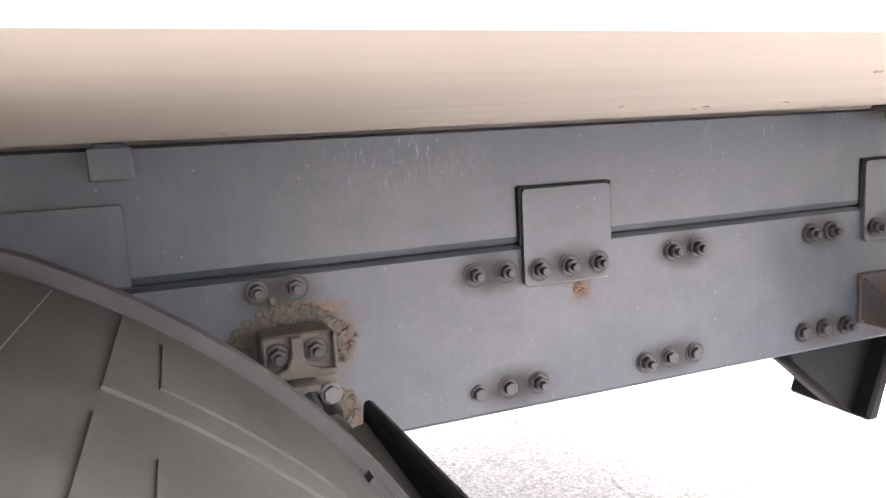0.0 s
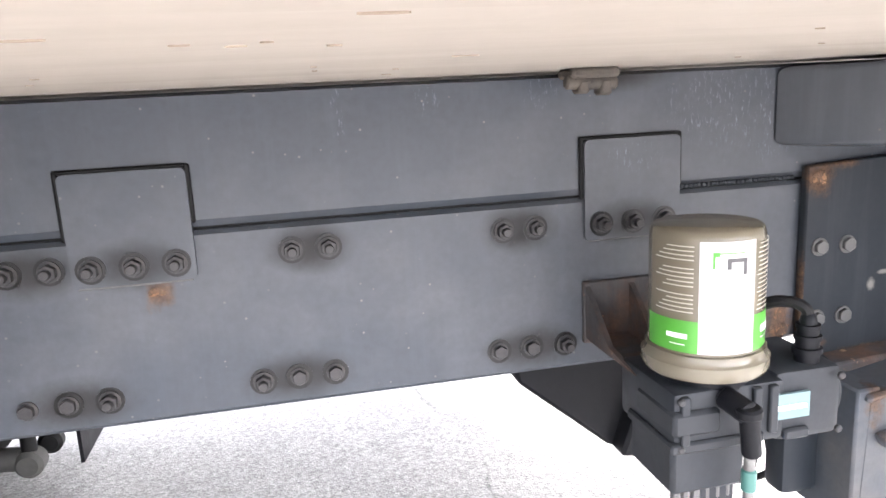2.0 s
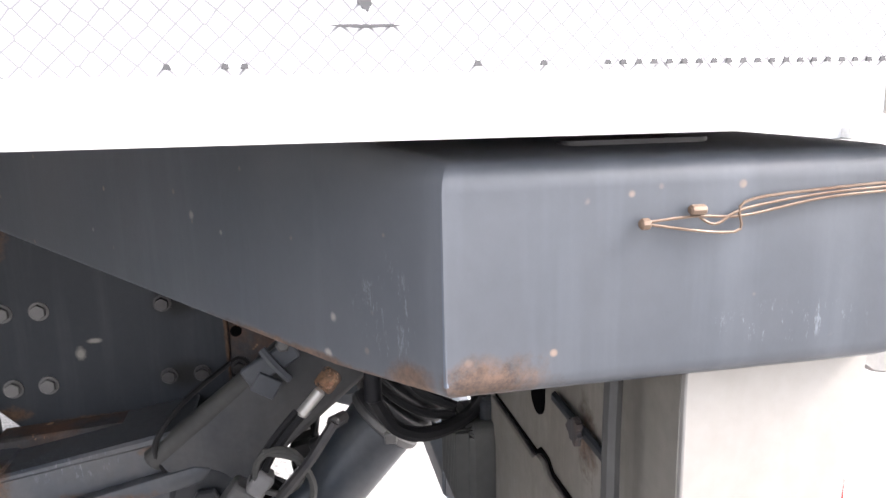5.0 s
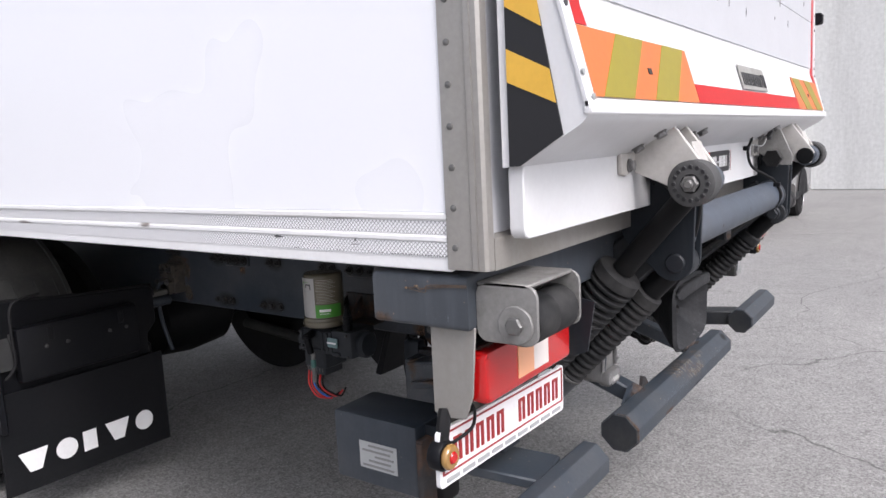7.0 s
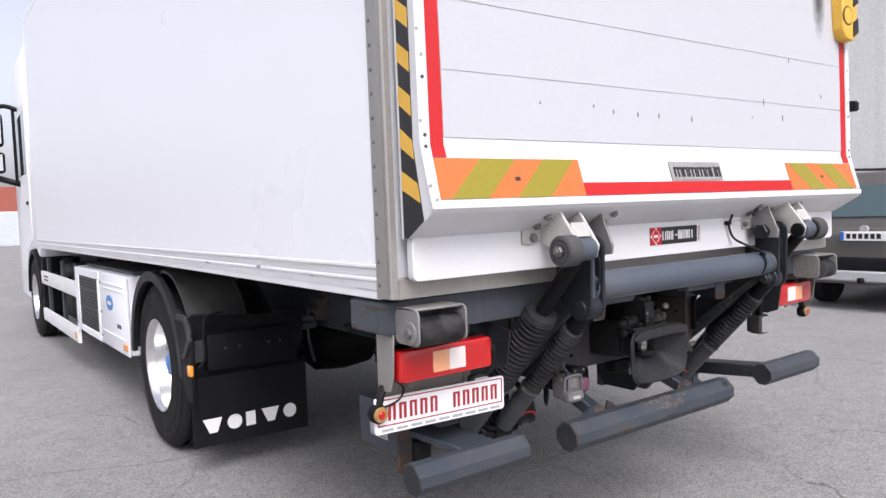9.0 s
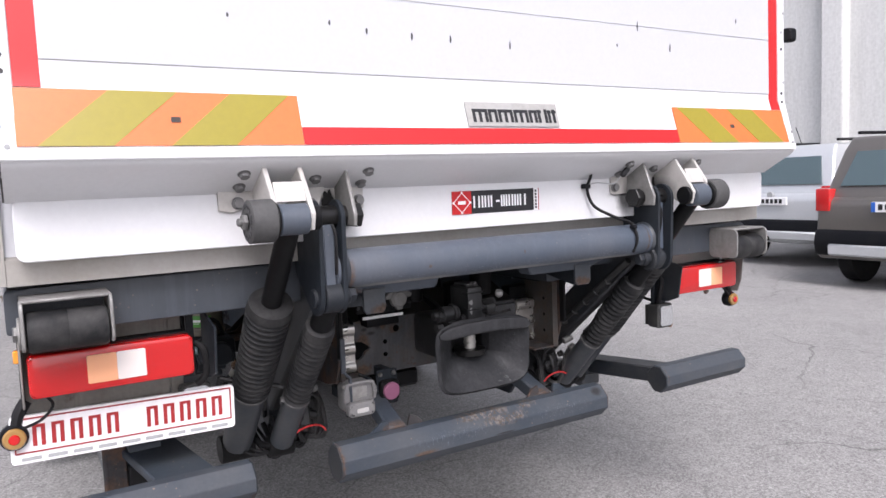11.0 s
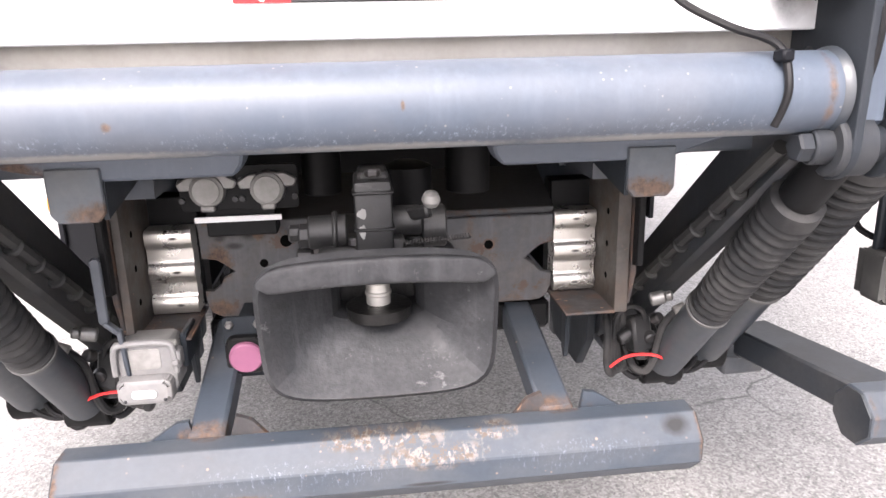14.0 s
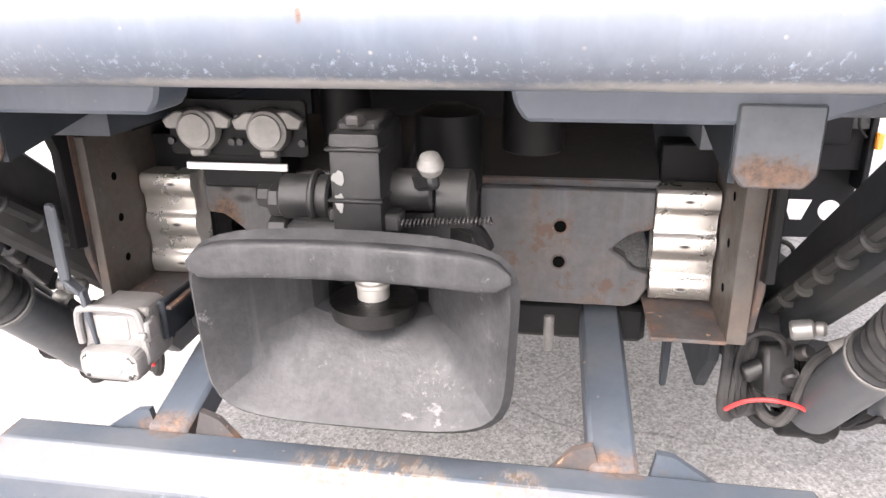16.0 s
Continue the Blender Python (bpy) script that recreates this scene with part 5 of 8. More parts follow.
for s in (1, -1):
    cylinder("tilt_cylinder", "black hydraulic ram with ribbed rubber bellows hanging off platform", -0.70, (-0.25, 1.187), (-0.062, 0.968), (0.19, 0.675), (0.385, 0.462), 0.027, 0.062, 0.047, s)
    cylinder("lift_cylinder", "slimmer black hydraulic ram with ribbed bellows beside the arm", -0.58, (-0.168, 0.98), (-0.09, 0.895), (0.14, 0.645), (0.31, 0.463), 0.03, 0.043, 0.037, s)
    # bracket under the platform
    br = thing("platform_bracket", "dirty white bolted steel hinge bracket under the platform", "bracket", "platform brackets")
    part("top_flange", flip(box(-0.815, -0.447, -0.212, -0.125, 1.318, 1.326, 0.002), s), M_BRACK, br)
    part("slope_plate", flip(prism([(-0.112, 1.256), (-0.198, 1.306), (-0.195, 1.311), (-0.109, 1.261)], 'x', -0.832, -0.45), s), M_BRACK, br)
    part("back_plate", flip(prism([(-0.832, 1.258), (-0.45, 1.258), (-0.45, 1.202), (-0.465, 1.197), (-0.52, 1.2), (-0.56, 1.222), (-0.57, 1.235), (-0.7, 1.23), (-0.8, 1.205), (-0.832, 1.21)], 'y', -0.116, -0.1065, 0.002), s), M_BRACK, br)
    for x in (-0.742, -0.656):
        part("web", flip(prism([(-0.115, 1.3), (-0.2, 1.32), (-0.258, 1.24), (-0.286, 1.2), (-0.275, 1.16), (-0.23, 1.162), (-0.115, 1.21)], 'x', x - 0.006, x + 0.006, 0.002), s), M_BRACK, br)
    part("web", flip(prism([(-0.115, 1.29), (-0.18, 1.318), (-0.235, 1.19), (-0.23, 1.16), (-0.18, 1.16), (-0.115, 1.21)], 'x', -0.532, -0.522, 0.002), s), M_SOCK, br)
    part("cross_web", flip(prism([(-0.235, 1.272), (-0.252, 1.228), (-0.256, 1.229), (-0.24, 1.275)], 'x', -0.736, -0.662), s), M_BRACK, br)
    part("tongue", flip(prism([(-0.64, 1.262), (-0.56, 1.262), (-0.575, 1.225), (-0.585, 1.2), (-0.62, 1.2), (-0.632, 1.23)], 'y', -0.122, -0.1155, 0.001), s), M_BRACK, br)
    part("grease_smear", flip(both(blob(-0.66, -0.60, 1.17, 1.27, 'y', -0.1185, 0.002, 5), blob(-0.57, -0.535, 1.16, 1.26, 'y', -0.1185, 0.002, 6)), s), M_GREASE, br)
    part("pivot_boss", flip(rod((-0.734, -0.256, 1.187), (-0.664, -0.256, 1.187), 0.037, 26), s), M_LIFT, br)
    part("pivot_ring", flip(rod((-0.649, -0.256, 1.187), (-0.634, -0.256, 1.187), 0.03, 26), s), M_BLACK, br)
    part("pivot_ring", flip(rod((-0.752, -0.256, 1.187), (-0.737, -0.256, 1.187), 0.043, 26), s), M_BLACK, br)
    zb = finish("bolt", bolt_mesh(0.0125, 0.013, False), M_SOCKL, br)
    zb.matrix_basis = pose(s * -0.785, -0.116, 1.228, 90)
    for x, z in ((-0.465, 1.222), (-0.6, 1.218)):
        bolt_at(zb, br, s * x, -0.122 if x == -0.6 else -0.116, z, 90)
    for x, y, z in ((-0.785, -0.186, 1.299), (-0.785, -0.135, 1.27), (-0.465, -0.186, 1.299), (-0.465, -0.135, 1.27), (-0.6, -0.16, 1.284)):
        bolt_at(zb, br, s * x, y, z, 150)
    ro = thing("rubber_roller", "grey rubber roller with black hub beside the bracket", "roller", "platform rollers")
    RY, RZ = -0.258, 1.187
    part("tyre", flip(lathe([(0, 0.036), (0.001, 0.046), (0.004, 0.05), (0.058, 0.05), (0.062, 0.046), (0.063, 0.03)], (-0.806, RY, RZ), (-0.74, RY, RZ), 36), s), M_ROLL, ro)
    part("hub", flip(lathe([(0, 0.012), (0.002, 0.016), (0.004, 0.026), (0.02, 0.026)], (-0.809, RY, RZ), (-0.76, RY, RZ), 24), s), M_BLACK, ro)
    part("axle_nut", flip(both(rod((-0.818, RY, RZ), (-0.805, RY, RZ), 0.019, 6), rod((-0.828, RY, RZ), (-0.815, RY, RZ), 0.01, 10)), s), M_ZINC, ro)
    for k in range(16):
        a = 2 * math.pi * k / 16
        part("hub_slot", flip(rod((-0.8075, RY + 0.036 * math.cos(a), RZ + 0.036 * math.sin(a)), (-0.804, RY + 0.036 * math.cos(a), RZ + 0.036 * math.sin(a)), 0.0052, 8), s), M_BLK, ro)

# ================= rear: rollers in brackets, lamps, plate, bumpers =================
for s in (1, -1):
    rb = thing("buffer_roller", "black rubber buffer roller in a grey steel bracket", "buffer", "rear buffers")
    part("bracket", flip(both(prism(rounded(-0.128, -0.0, 0.93, 1.041, 0.022), 'x', -1.263, -1.255, 0.0015), prism(rounded(-0.128, -0.0, 0.93, 1.041, 0.022), 'x', -1.087, -1.08, 0.0015), box(-1.263, -1.08, -0.112, -0.002, 1.034, 1.0425, 0.003)), s), M_SOCK, rb)
    part("hub_cap", flip(rod((-1.269, -0.085, 0.968), (-1.2625, -0.085, 0.968), 0.036, 24), s), M_SOCK, rb)
    part("roller", flip(lathe([(0, 0.03), (0.003, 0.043), (0.01, 0.046), (0.08, 0.0455), (0.082, 0.044), (0.084, 0.0455), (0.155, 0.046), (0.162, 0.043), (0.165, 0.03)], (-1.253, -0.085, 0.968), (-1.09, -0.085, 0.968), 28), s), M_BELL, rb)
    part("axle_bolt", flip(rod((-1.278, -0.085, 0.968), (-1.262, -0.085, 0.968), 0.018, 6), s), M_ZINC, rb)
    # lamp carrier
    lc = thing("lamp_carrier", "bent stainless lamp carrier under the beam", "bracket", "lamp carriers")
    lc.location = (0, 0.016 if s > 0 else 0.0, 0)
    part("side_plate", flip(prism([(-0.018, 0.955), (0.086, 0.955), (0.086, 0.775), (0.05, 0.768), (0.012, 0.772), (-0.006, 0.82)], 'x', -1.272, -1.267, 0.001), s), M_SIDE, lc)
    if s > 0:
        # a narrow slot goes through the plate beside its inner edge
        part("front_plate", both(box(-1.266, -0.938, 0.08, 0.085, 0.64, 0.955, 0.001), box(-0.933, -0.9, 0.08, 0.085, 0.64, 0.955, 0.001), box(-0.938, -0.933, 0.08, 0.085, 0.64, 0.735, 0.0), box(-0.938, -0.933, 0.08, 0.085, 0.77, 0.955, 0.0)), M_CARR, lc, "dirty bent steel plate")
        part("lower_panel", prism([(-1.245, 0.64), (-0.94, 0.64), (-0.94, 0.73), (-0.92, 0.79), (-1.05, 0.79), (-1.06, 0.797), (-1.075, 0.797), (-1.085, 0.79), (-1.245, 0.79)], 'y', 0.085, 0.0905, 0.0015), M_CARR, lc)
        # dark outline colours in the shade of the seam above the lower panel
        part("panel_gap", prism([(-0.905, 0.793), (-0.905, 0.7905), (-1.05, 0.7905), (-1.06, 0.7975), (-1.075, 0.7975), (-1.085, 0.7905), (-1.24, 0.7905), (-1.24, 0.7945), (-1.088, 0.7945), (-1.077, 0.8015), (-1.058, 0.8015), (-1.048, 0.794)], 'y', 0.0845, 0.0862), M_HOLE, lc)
    else:
        part("front_plate", box(0.885, 1.247, 0.08, 0.085, 0.8, 0.955, 0.001), M_STEEL, lc)
    if s < 0:
        part("strut", box(0.83, 0.885, 0.06, 0.075, 0.755, 0.96, 0.003), M_ARM, lc)
    part("inner_plate", flip(prism([(-0.07, 0.92), (0.08, 0.95), (0.08, 0.78), (0.0, 0.78), (-0.05, 0.8)], 'x', -0.848, -0.842), s), M_ARM, lc)
    if s > 0:
        part("cable", hose([(-1.222, 0.1, 0.955), (-1.228, 0.104, 0.9), (-1.226, 0.104, 0.82), (-1.2, 0.1, 0.7), (-1.17, 0.1, 0.62)], 0.0055), M_GUARD, lc)
        part("clip_lump", both(blob(-1.162, -1.14, 0.851, 0.871, 'y', 0.0925, 0.004, 77)), M_RUSTY, lc)
    part("slot_bar", flip(bar((-1.095, 0.089, 0.862), (-1.2, 0.089, 0.858), 0.005, 0.0085, 0.002), s), M_ARM, lc)
    # dark oval laid on the plate for the shade inside the drain hole
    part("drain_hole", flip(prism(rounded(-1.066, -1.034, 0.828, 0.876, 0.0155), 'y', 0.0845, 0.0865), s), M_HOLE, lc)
    for x, z in ((-0.955, 0.667), (-1.17, 0.776)):
        part("screw", flip(both(rod((x, 0.085, z), (x, 0.0925, z), 0.015, 16), rod((x, 0.09, z), (x, 0.099, z), 0.0095, 6)), s), M_RUSTP, lc)
    la = thing("rear_lamp", "red truck tail lamp with pale and orange centre", "tail lamp", "rear lamps")
    la.location = (-0.025 if s > 0 else 0.0, 0.0, 0)
    part("housing", flip(prism(rounded(-1.228, -0.868, 0.797, 0.905, 0.012), 'y', 0.035, 0.08, 0.003), s), M_PLAST, la)
    part("red_lens", flip(prism(rounded(-1.232, -0.866, 0.80, 0.902, 0.014), 'y', -0.012, 0.036, 0.007, 2), s), M_LRED, la)
    for x0, x1, mat, nm in ((-1.11, -1.045, M_LORG, "orange_lens"), (-1.045, -0.98, M_LWHT, "clear_lens")) if s > 0 else ((1.005, 1.075, M_LWHT, "clear_lens"), (1.075, 1.14, M_LORG, "orange_lens")):
        part(nm, prism(rounded(x0, x1, 0.818, 0.886, 0.003), 'y', -0.0145, 0.0, 0.001), mat, la)
    part("lamp_plug", flip(hose([(-0.85, 0.04, 0.87), (-0.835, 0.02, 0.85), (-0.83, 0.03, 0.79), (-0.85, 0.05, 0.76)], 0.009), s), M_RUBBER, la)
    ml = thing("marker_lamp", "small orange marker lamp hanging on a rubber arm", "marker lamp", "marker lamps")
    mx, my, mz = (-1.295, 0.06, 0.70) if s > 0 else (-1.27, 0.04, 0.735)
    part("body", flip(prism(disc(mx, mz, 0.032, 10), 'y', my, my + 0.03, 0.004), s), M_PLAST, ml)
    part("lens_ring", flip(prism(disc(mx, mz, 0.026, 12), 'y', my - 0.014, my, 0.004), s), M_GOLD, ml)
    part("lens_core", flip(prism(disc(mx, mz, 0.013, 12), 'y', my - 0.018, my - 0.012, 0.003), s), M_LRED, ml)
    part("rubber_arm", flip(hose([(mx, my + 0.015, mz), (mx + 0.012, my + 0.015, mz + 0.05), (mx + 0.03, my + 0.02, mz + 0.08)], 0.014), s), M_RUBBER, ml)
    part("wire", flip(hose([(mx + 0.02, my, mz + 0.02), (mx + 0.06, my - 0.02, mz + 0.04), (mx + 0.085, my - 0.01, mz + 0.07), (mx + 0.06, my, mz + 0.1)], 0.0035), s), M_RUBBER, ml)
    wl = thing("work_lamp", "small square black work lamp with ribbed back", "work lamp", "work lamps")
    wl.location = (-0.012, 0.042, -0.01) if s > 0 else (0, 0, 0)
    part("body", flip(prism(rounded(-0.905, -0.825, 0.672, 0.765, 0.012), 'y', 0.03, 0.085, 0.005), s), M_GUARD, wl)
    part("glass", flip(prism(rounded(-0.897, -0.833, 0.68, 0.757, 0.01), 'y', 0.024, 0.031), s), M_MIRROR, wl)
    for k in range(9):
        part("cooling_fin", flip(box(-0.898 + k * 0.0083, -0.894 + k * 0.0083, 0.083, 0.1, 0.68, 0.757, 0.001), s), M_GUARD, wl)
    part("yoke", flip(both(box(-0.89, -0.84, 0.05, 0.07, 0.76, 0.785, 0.004), box(-0.875, -0.855, 0.052, 0.068, 0.78, 0.99 if s > 0 else 0.955, 0.003)), s), M_ARM, wl)
    if s > 0:
        PX, PY = -0.93, 0.184
        part("cable_plug", both(rod((PX, PY, 0.93), (PX, PY, 0.868), 0.015, 16), rod((PX, PY, 0.912), (PX, PY, 0.9), 0.019, 16), rod((PX, PY, 0.882), (PX, PY, 0.872), 0.02, 16), rod((PX, PY, 0.868), (PX, PY, 0.815), 0.0085, 10)), M_PLAST, wl)
        part("plug_cable", both(hose([(PX, PY, 0.82), (PX + 0.005, PY - 0.02, 0.785), (-0.915, 0.13, 0.77), (-0.89, 0.085, 0.772), (-0.865, 0.06, 0.785)], 0.0075), hose([(PX + 0.022, PY, 0.92), (PX + 0.03, PY, 0.88), (PX + 0.022, PY - 0.005, 0.83), (-0.9, 0.14, 0.79), (-0.89, 0.1, 0.775)], 0.005)), M_RUBBER, wl)
    part("lamp_cable", flip(hose([(-0.86, 0.09, 0.77), (-0.84, 0.13, 0.79), (-0.85, 0.15, 0.85), (-0.87, 0.14, 0.95)], 0.006), s), M_RUBBER, wl)

# plate board on the near lamp carrier
pb = thing("dealer_plate_board", "white plate board with red lettering bars", "plate")
m_pl = pose(-1.043, 0.0735, 0.684, 0, 1.2, -0.8)
bm = prism(rounded(-0.262, 0.262, -0.058, 0.058, 0.01), 'y', -0.006, 0.004)
bm.transform(m_pl)
part("board", bm, M_WHT, pb)


def on_plate(pts, mat, nm, o=0.0085):
    b = prism(pts, 'y', -o, -0.0055)
    b.transform(m_pl)
    part(nm, b, mat, pb)


for z0, z1, x0, x1 in ((-0.033, -0.03, -0.25, 0.25), (0.049, 0.052, -0.25, 0.25), (-0.033, 0.052, -0.253, -0.25), (-0.033, 0.052, 0.25, 0.253)):
    on_plate([(x0, z0), (x1, z0), (x1, z1), (x0, z1)], M_RED, "border")
for k in range(11):
    if k == 5:
        continue
    x = -0.215 + k * 0.0405 + (0.012 if k > 5 else 0)
    for a, b in ((0, 0.009), (0.018, 0.027)):
        on_plate([(x + a, -0.018), (x + b, -0.018), (x + b, 0.034), (x + a, 0.034)], M_RED, "letter_bar")
    on_plate([(x + 0.008, 0.027), (x + 0.019, 0.027), (x + 0.019, 0.034), (x + 0.008, 0.034)], M_RED, "letter_bar")
for k in range(9):
    x = -0.24 + k * 0.055
    on_plate([(x, -0.051), (x + 0.042, -0.051), (x + 0.042, -0.043), (x, -0.043)], M_GREYT, "small_print_bar")

# underrun bumper bars of eight-sided tube
def octa(cy, cz, w, h):
    c = 0.36
    return [(cy - w * c, cz + h), (cy + w * c, cz + h), (cy + w, cz + h * c), (cy + w, cz - h * c), (cy + w * c, cz - h), (cy - w * c, cz - h), (cy - w, cz - h * c), (cy - w, cz + h * c)]


def bumper(x0, x1, cy, cz, w, h, label):
    t = thing("underrun_bumper", label, "bumper", "underrun bumpers")
    part("tube", prism(octa(cy, cz, w, h), 'x', x0, x1, 0.002), M_BUMP, t, "", False)
    # caps take a darker paint, which also carries the shade on the ends
    for x in (x0, x1):
        part("end_cap", prism(octa(cy, cz, w * 0.93, h * 0.93), 'x', x - 0.003, x + 0.003, 0.001), M_ARM, t)
    return t


bc = bumper(-0.513, 0.5, 0.024, 0.465, 0.056, 0.055, "worn blue grey centre bumper bar with scraped paint")
for s in (1, -1):
    part("leg", flip(bar((-0.298 if s > 0 else -0.276, 0.05, 0.5), (-0.288 if s > 0 else -0.262, 0.33, 0.6), 0.058, 0.05, 0.006), s), M_BUMP, bc)
    part("gusset", flip(prism([(-0.4, 0.503), (-0.345, 0.54), (-0.325, 0.543), (-0.318, 0.503)], 'y', 0.055, 0.065), s), M_BUMP, bc)
    part("gusset", flip(prism([(-0.195, 0.503), (-0.225, 0.54), (-0.25, 0.55), (-0.264, 0.503)], 'y', 0.05, 0.06), s), M_RUSTY, bc)
for s, lab in ((1, "blue grey bumper bar below the plate board"), (-1, "blue grey bumper bar beside the work lamp")):
    x0, x1 = (-1.225, -0.765) if s > 0 else (0.782, 1.235)
    t = bumper(x0, x1, 0.0, 0.49, 0.05, 0.05, lab)
    xa = -0.85 if s > 0 else 0.86
    if s > 0:
        part("arm", bar((-0.92, 0.03, 0.515), (-0.975, 0.31, 0.535), 0.15, 0.025, 0.004), M_BUMP, t)
    else:
        part("arm", bar((xa, 0.03, 0.495), (xa - 0.05, 0.4, 0.47), 0.1, 0.06, 0.005), M_ARM, t)
        part("arm_foot", box(0.765, 0.865, 0.40, 0.53, 0.372, 0.465, 0.006), M_BRKT, t)
        part("cross_arm", bar((xa - 0.05, 0.38, 0.468), (0.61, 0.47, 0.455), 0.07, 0.07, 0.005), M_ARM, t)

# grey steel box by the lamp carrier
kb = thing("steel_locker", "grey steel locker with a worn label under the box", "locker")
part("body", box(-1.09, -0.93, 0.30, 0.565, 0.455, 0.635, 0.008, 2), M_FRAME, kb)
part("label", box(-1.0918, -1.09, 0.36, 0.48, 0.5, 0.57, 0.0), M_GREYT, kb)
for k in range(5):
    part("label_bar", box(-1.0928, -1.0916, 0.37 + 0.01 * (k % 2), 0.47 - 0.02 * (k % 3), 0.506 + k * 0.013, 0.511 + k * 0.013, 0.0), M_WORN, kb)
part("hinge", both(rod((-1.088, 0.29, 0.42), (-1.088, 0.29, 0.6), 0.009, 10), box(-1.092, -1.035, 0.283, 0.3, 0.395, 0.605, 0.003), box(-1.08, -1.03, 0.262, 0.3, 0.395, 0.43, 0.006)), M_RUSTY, kb)
part("rubber_stop", box(-1.035, -0.96, 0.265, 0.3, 0.42, 0.5, 0.012, 2), M_RUBBER, kb)
part("hanger", box(-1.05, -0.97, 0.083, 0.32, 0.6, 0.63, 0.003), M_PLATE, kb)

# ================= trailer coupling =================
cp = thing("trailer_coupling", "black cast trailer coupling with rectangular funnel mouth", "trailer coupling")
N = 64


def mouth_at(a):
    c, s_ = math.cos(a), math.sin(a)
    z = math.copysign(abs(s_) ** 0.36, s_) * 0.0995
    x = math.copysign(abs(c) ** 0.36, c) * (0.168 + 0.05 * z)
    return (-0.015 + x, 0.714 + z + (0.012 if s_ > 0 else -0.006) * (1 - (x / 0.18) ** 2))


def even(f, a0, a1, n):
    """n points at even spacing along f from a0 up to, but without, a1."""
    fine = [f(a0 + (a1 - a0) * k / 400) for k in range(401)]
    run = [0.0]
    for p, q in zip(fine, fine[1:]):
        run.append(run[-1] + math.hypot(q[0] - p[0], q[1] - p[1]))
    out, k = [], 0
    for i in range(n):
        while run[k + 1] < run[-1] * i / n:
            k += 1
        out.append(fine[k])
    return out


# the sides' folds run to the lower part of the rim
fold = radians(-3)
cuts = (fold, radians(45), radians(135), math.pi - fold, 2 * math.pi + fold)
corners = ((0.047, 0.71), (0.047, 0.772), (-0.073, 0.772), (-0.073, 0.71), (0.047, 0.71))
mouth, throat = [], []
for k in range(4):
    n = (12, 14, 12, 26)[k]
    mouth += even(mouth_at, cuts[k], cuts[k + 1], n)
    throat += [tuple(p + (q - p) * i / n for p, q in zip(corners[k], corners[k + 1])) for i in range(n)]


def funnel(o):
    rings = []
    for k, (t, y) in enumerate(((0, 0.16), (0.02, 0.085), (0.12, 0.06), (0.35, 0.035), (0.62, 0.01), (0.85, -0.015), (0.96, -0.03), (1.0, -0.034))):
        rings.append([(tx * (1 - t) + mx * t + o * (mx + 0.017) / 0.177, y + abs(o) * 1.2, tz * (1 - t) + mz * t + o * (mz - 0.714) / 0.102) for (tx, tz), (mx, mz) in zip(throat, mouth)])
    return rings


bm = bmesh.new()
inner = [[bm.verts.new(p) for p in r] for r in funnel(0)]
outer = [[bm.verts.new(p) for p in r] for r in funnel(0.009)]
for R in (inner, outer):
    for a, b in zip(R, R[1:]):
        for i in range(N):
            bm.faces.new((a[i], a[(i + 1) % N], b[(i + 1) % N], b[i]))
for i in range(N):
    bm.faces.new((inner[-1][i], inner[-1][(i + 1) % N], outer[-1][(i + 1) % N], outer[-1][i]))
finish("funnel", bm, M_CAST, cp, "scuffed black cast funnel plate", angle=11)
def squared(v):
    return math.copysign(abs(v) ** 0.45, v)


bm = bmesh.new()
rows = []
for k in range(25):
    u = k / 24 * 2 - 1
    e = 1 - abs(u) ** 16
    cxx, cyy, czz = -0.015 + 0.17 * u, -0.036 - 0.012 * (1 - u * u), 0.799 + 0.012 * (1 - u * u) - 0.004 * abs(u) ** 5
    rows.append([bm.verts.new((cxx, cyy + (0.004 + 0.006 * e) * squared(math.cos(2 * math.pi * (q + 0.5) / 16)), czz + (0.005 + 0.0145 * e) * squared(math.sin(2 * math.pi * (q + 0.5) / 16)))) for q in range(16)])
for r0, r1 in zip(rows, rows[1:]):
    for q in range(16):
        bm.faces.new((r0[q], r0[(q + 1) % 16], r1[(q + 1) % 16], r1[q]))
bm.faces.new(rows[0])
bm.faces.new(rows[-1][::-1])
part("upper_lip", bm, M_CAST, cp)
part("throat_ring", lathe([(0, 0.03), (0.002, 0.05), (0.02, 0.052), (0.022, 0.03)], (-0.013, 0.065, 0.70), (-0.013, 0.065, 0.725), 28), M_GREASE, cp)
part("coupling_pin", both(rod((-0.013, 0.065, 0.71), (-0.013, 0.065, 0.78), 0.019, 20), rod((-0.013, 0.065, 0.735), (-0.013, 0.065, 0.745), 0.021, 20), rod((-0.013, 0.065, 0.755), (-0.013, 0.065, 0.758), 0.0205, 20)), M_ALU, cp, "greasy bare steel pin")
part("jaw_back", box(-0.07, 0.045, 0.12, 0.16, 0.69, 0.79, 0.01), M_GREASE, cp)
part("body", box(-0.1, 0.075, 0.12, 0.3, 0.68, 0.82, 0.02, 2), M_ENGINE, cp)
part("lifting_block", box(-0.043, 0.014, 0.02, 0.13, 0.8, 0.925, 0.008, 2), M_ENGINE, cp)
part("block_cap", box(-0.036, 0.009, 0.035, 0.115, 0.922, 0.935, 0.004), M_ENGINE, cp)
part("paint_mark", blob(-0.04, -0.024, 0.868, 0.886, 'y', 0.0186, 0.001, 501, 16), M_WORN, cp)
part("paint_mark", blob(-0.038, -0.026, 0.838, 0.862, 'y', 0.0186, 0.001, 502, 16), M_WORN, cp)
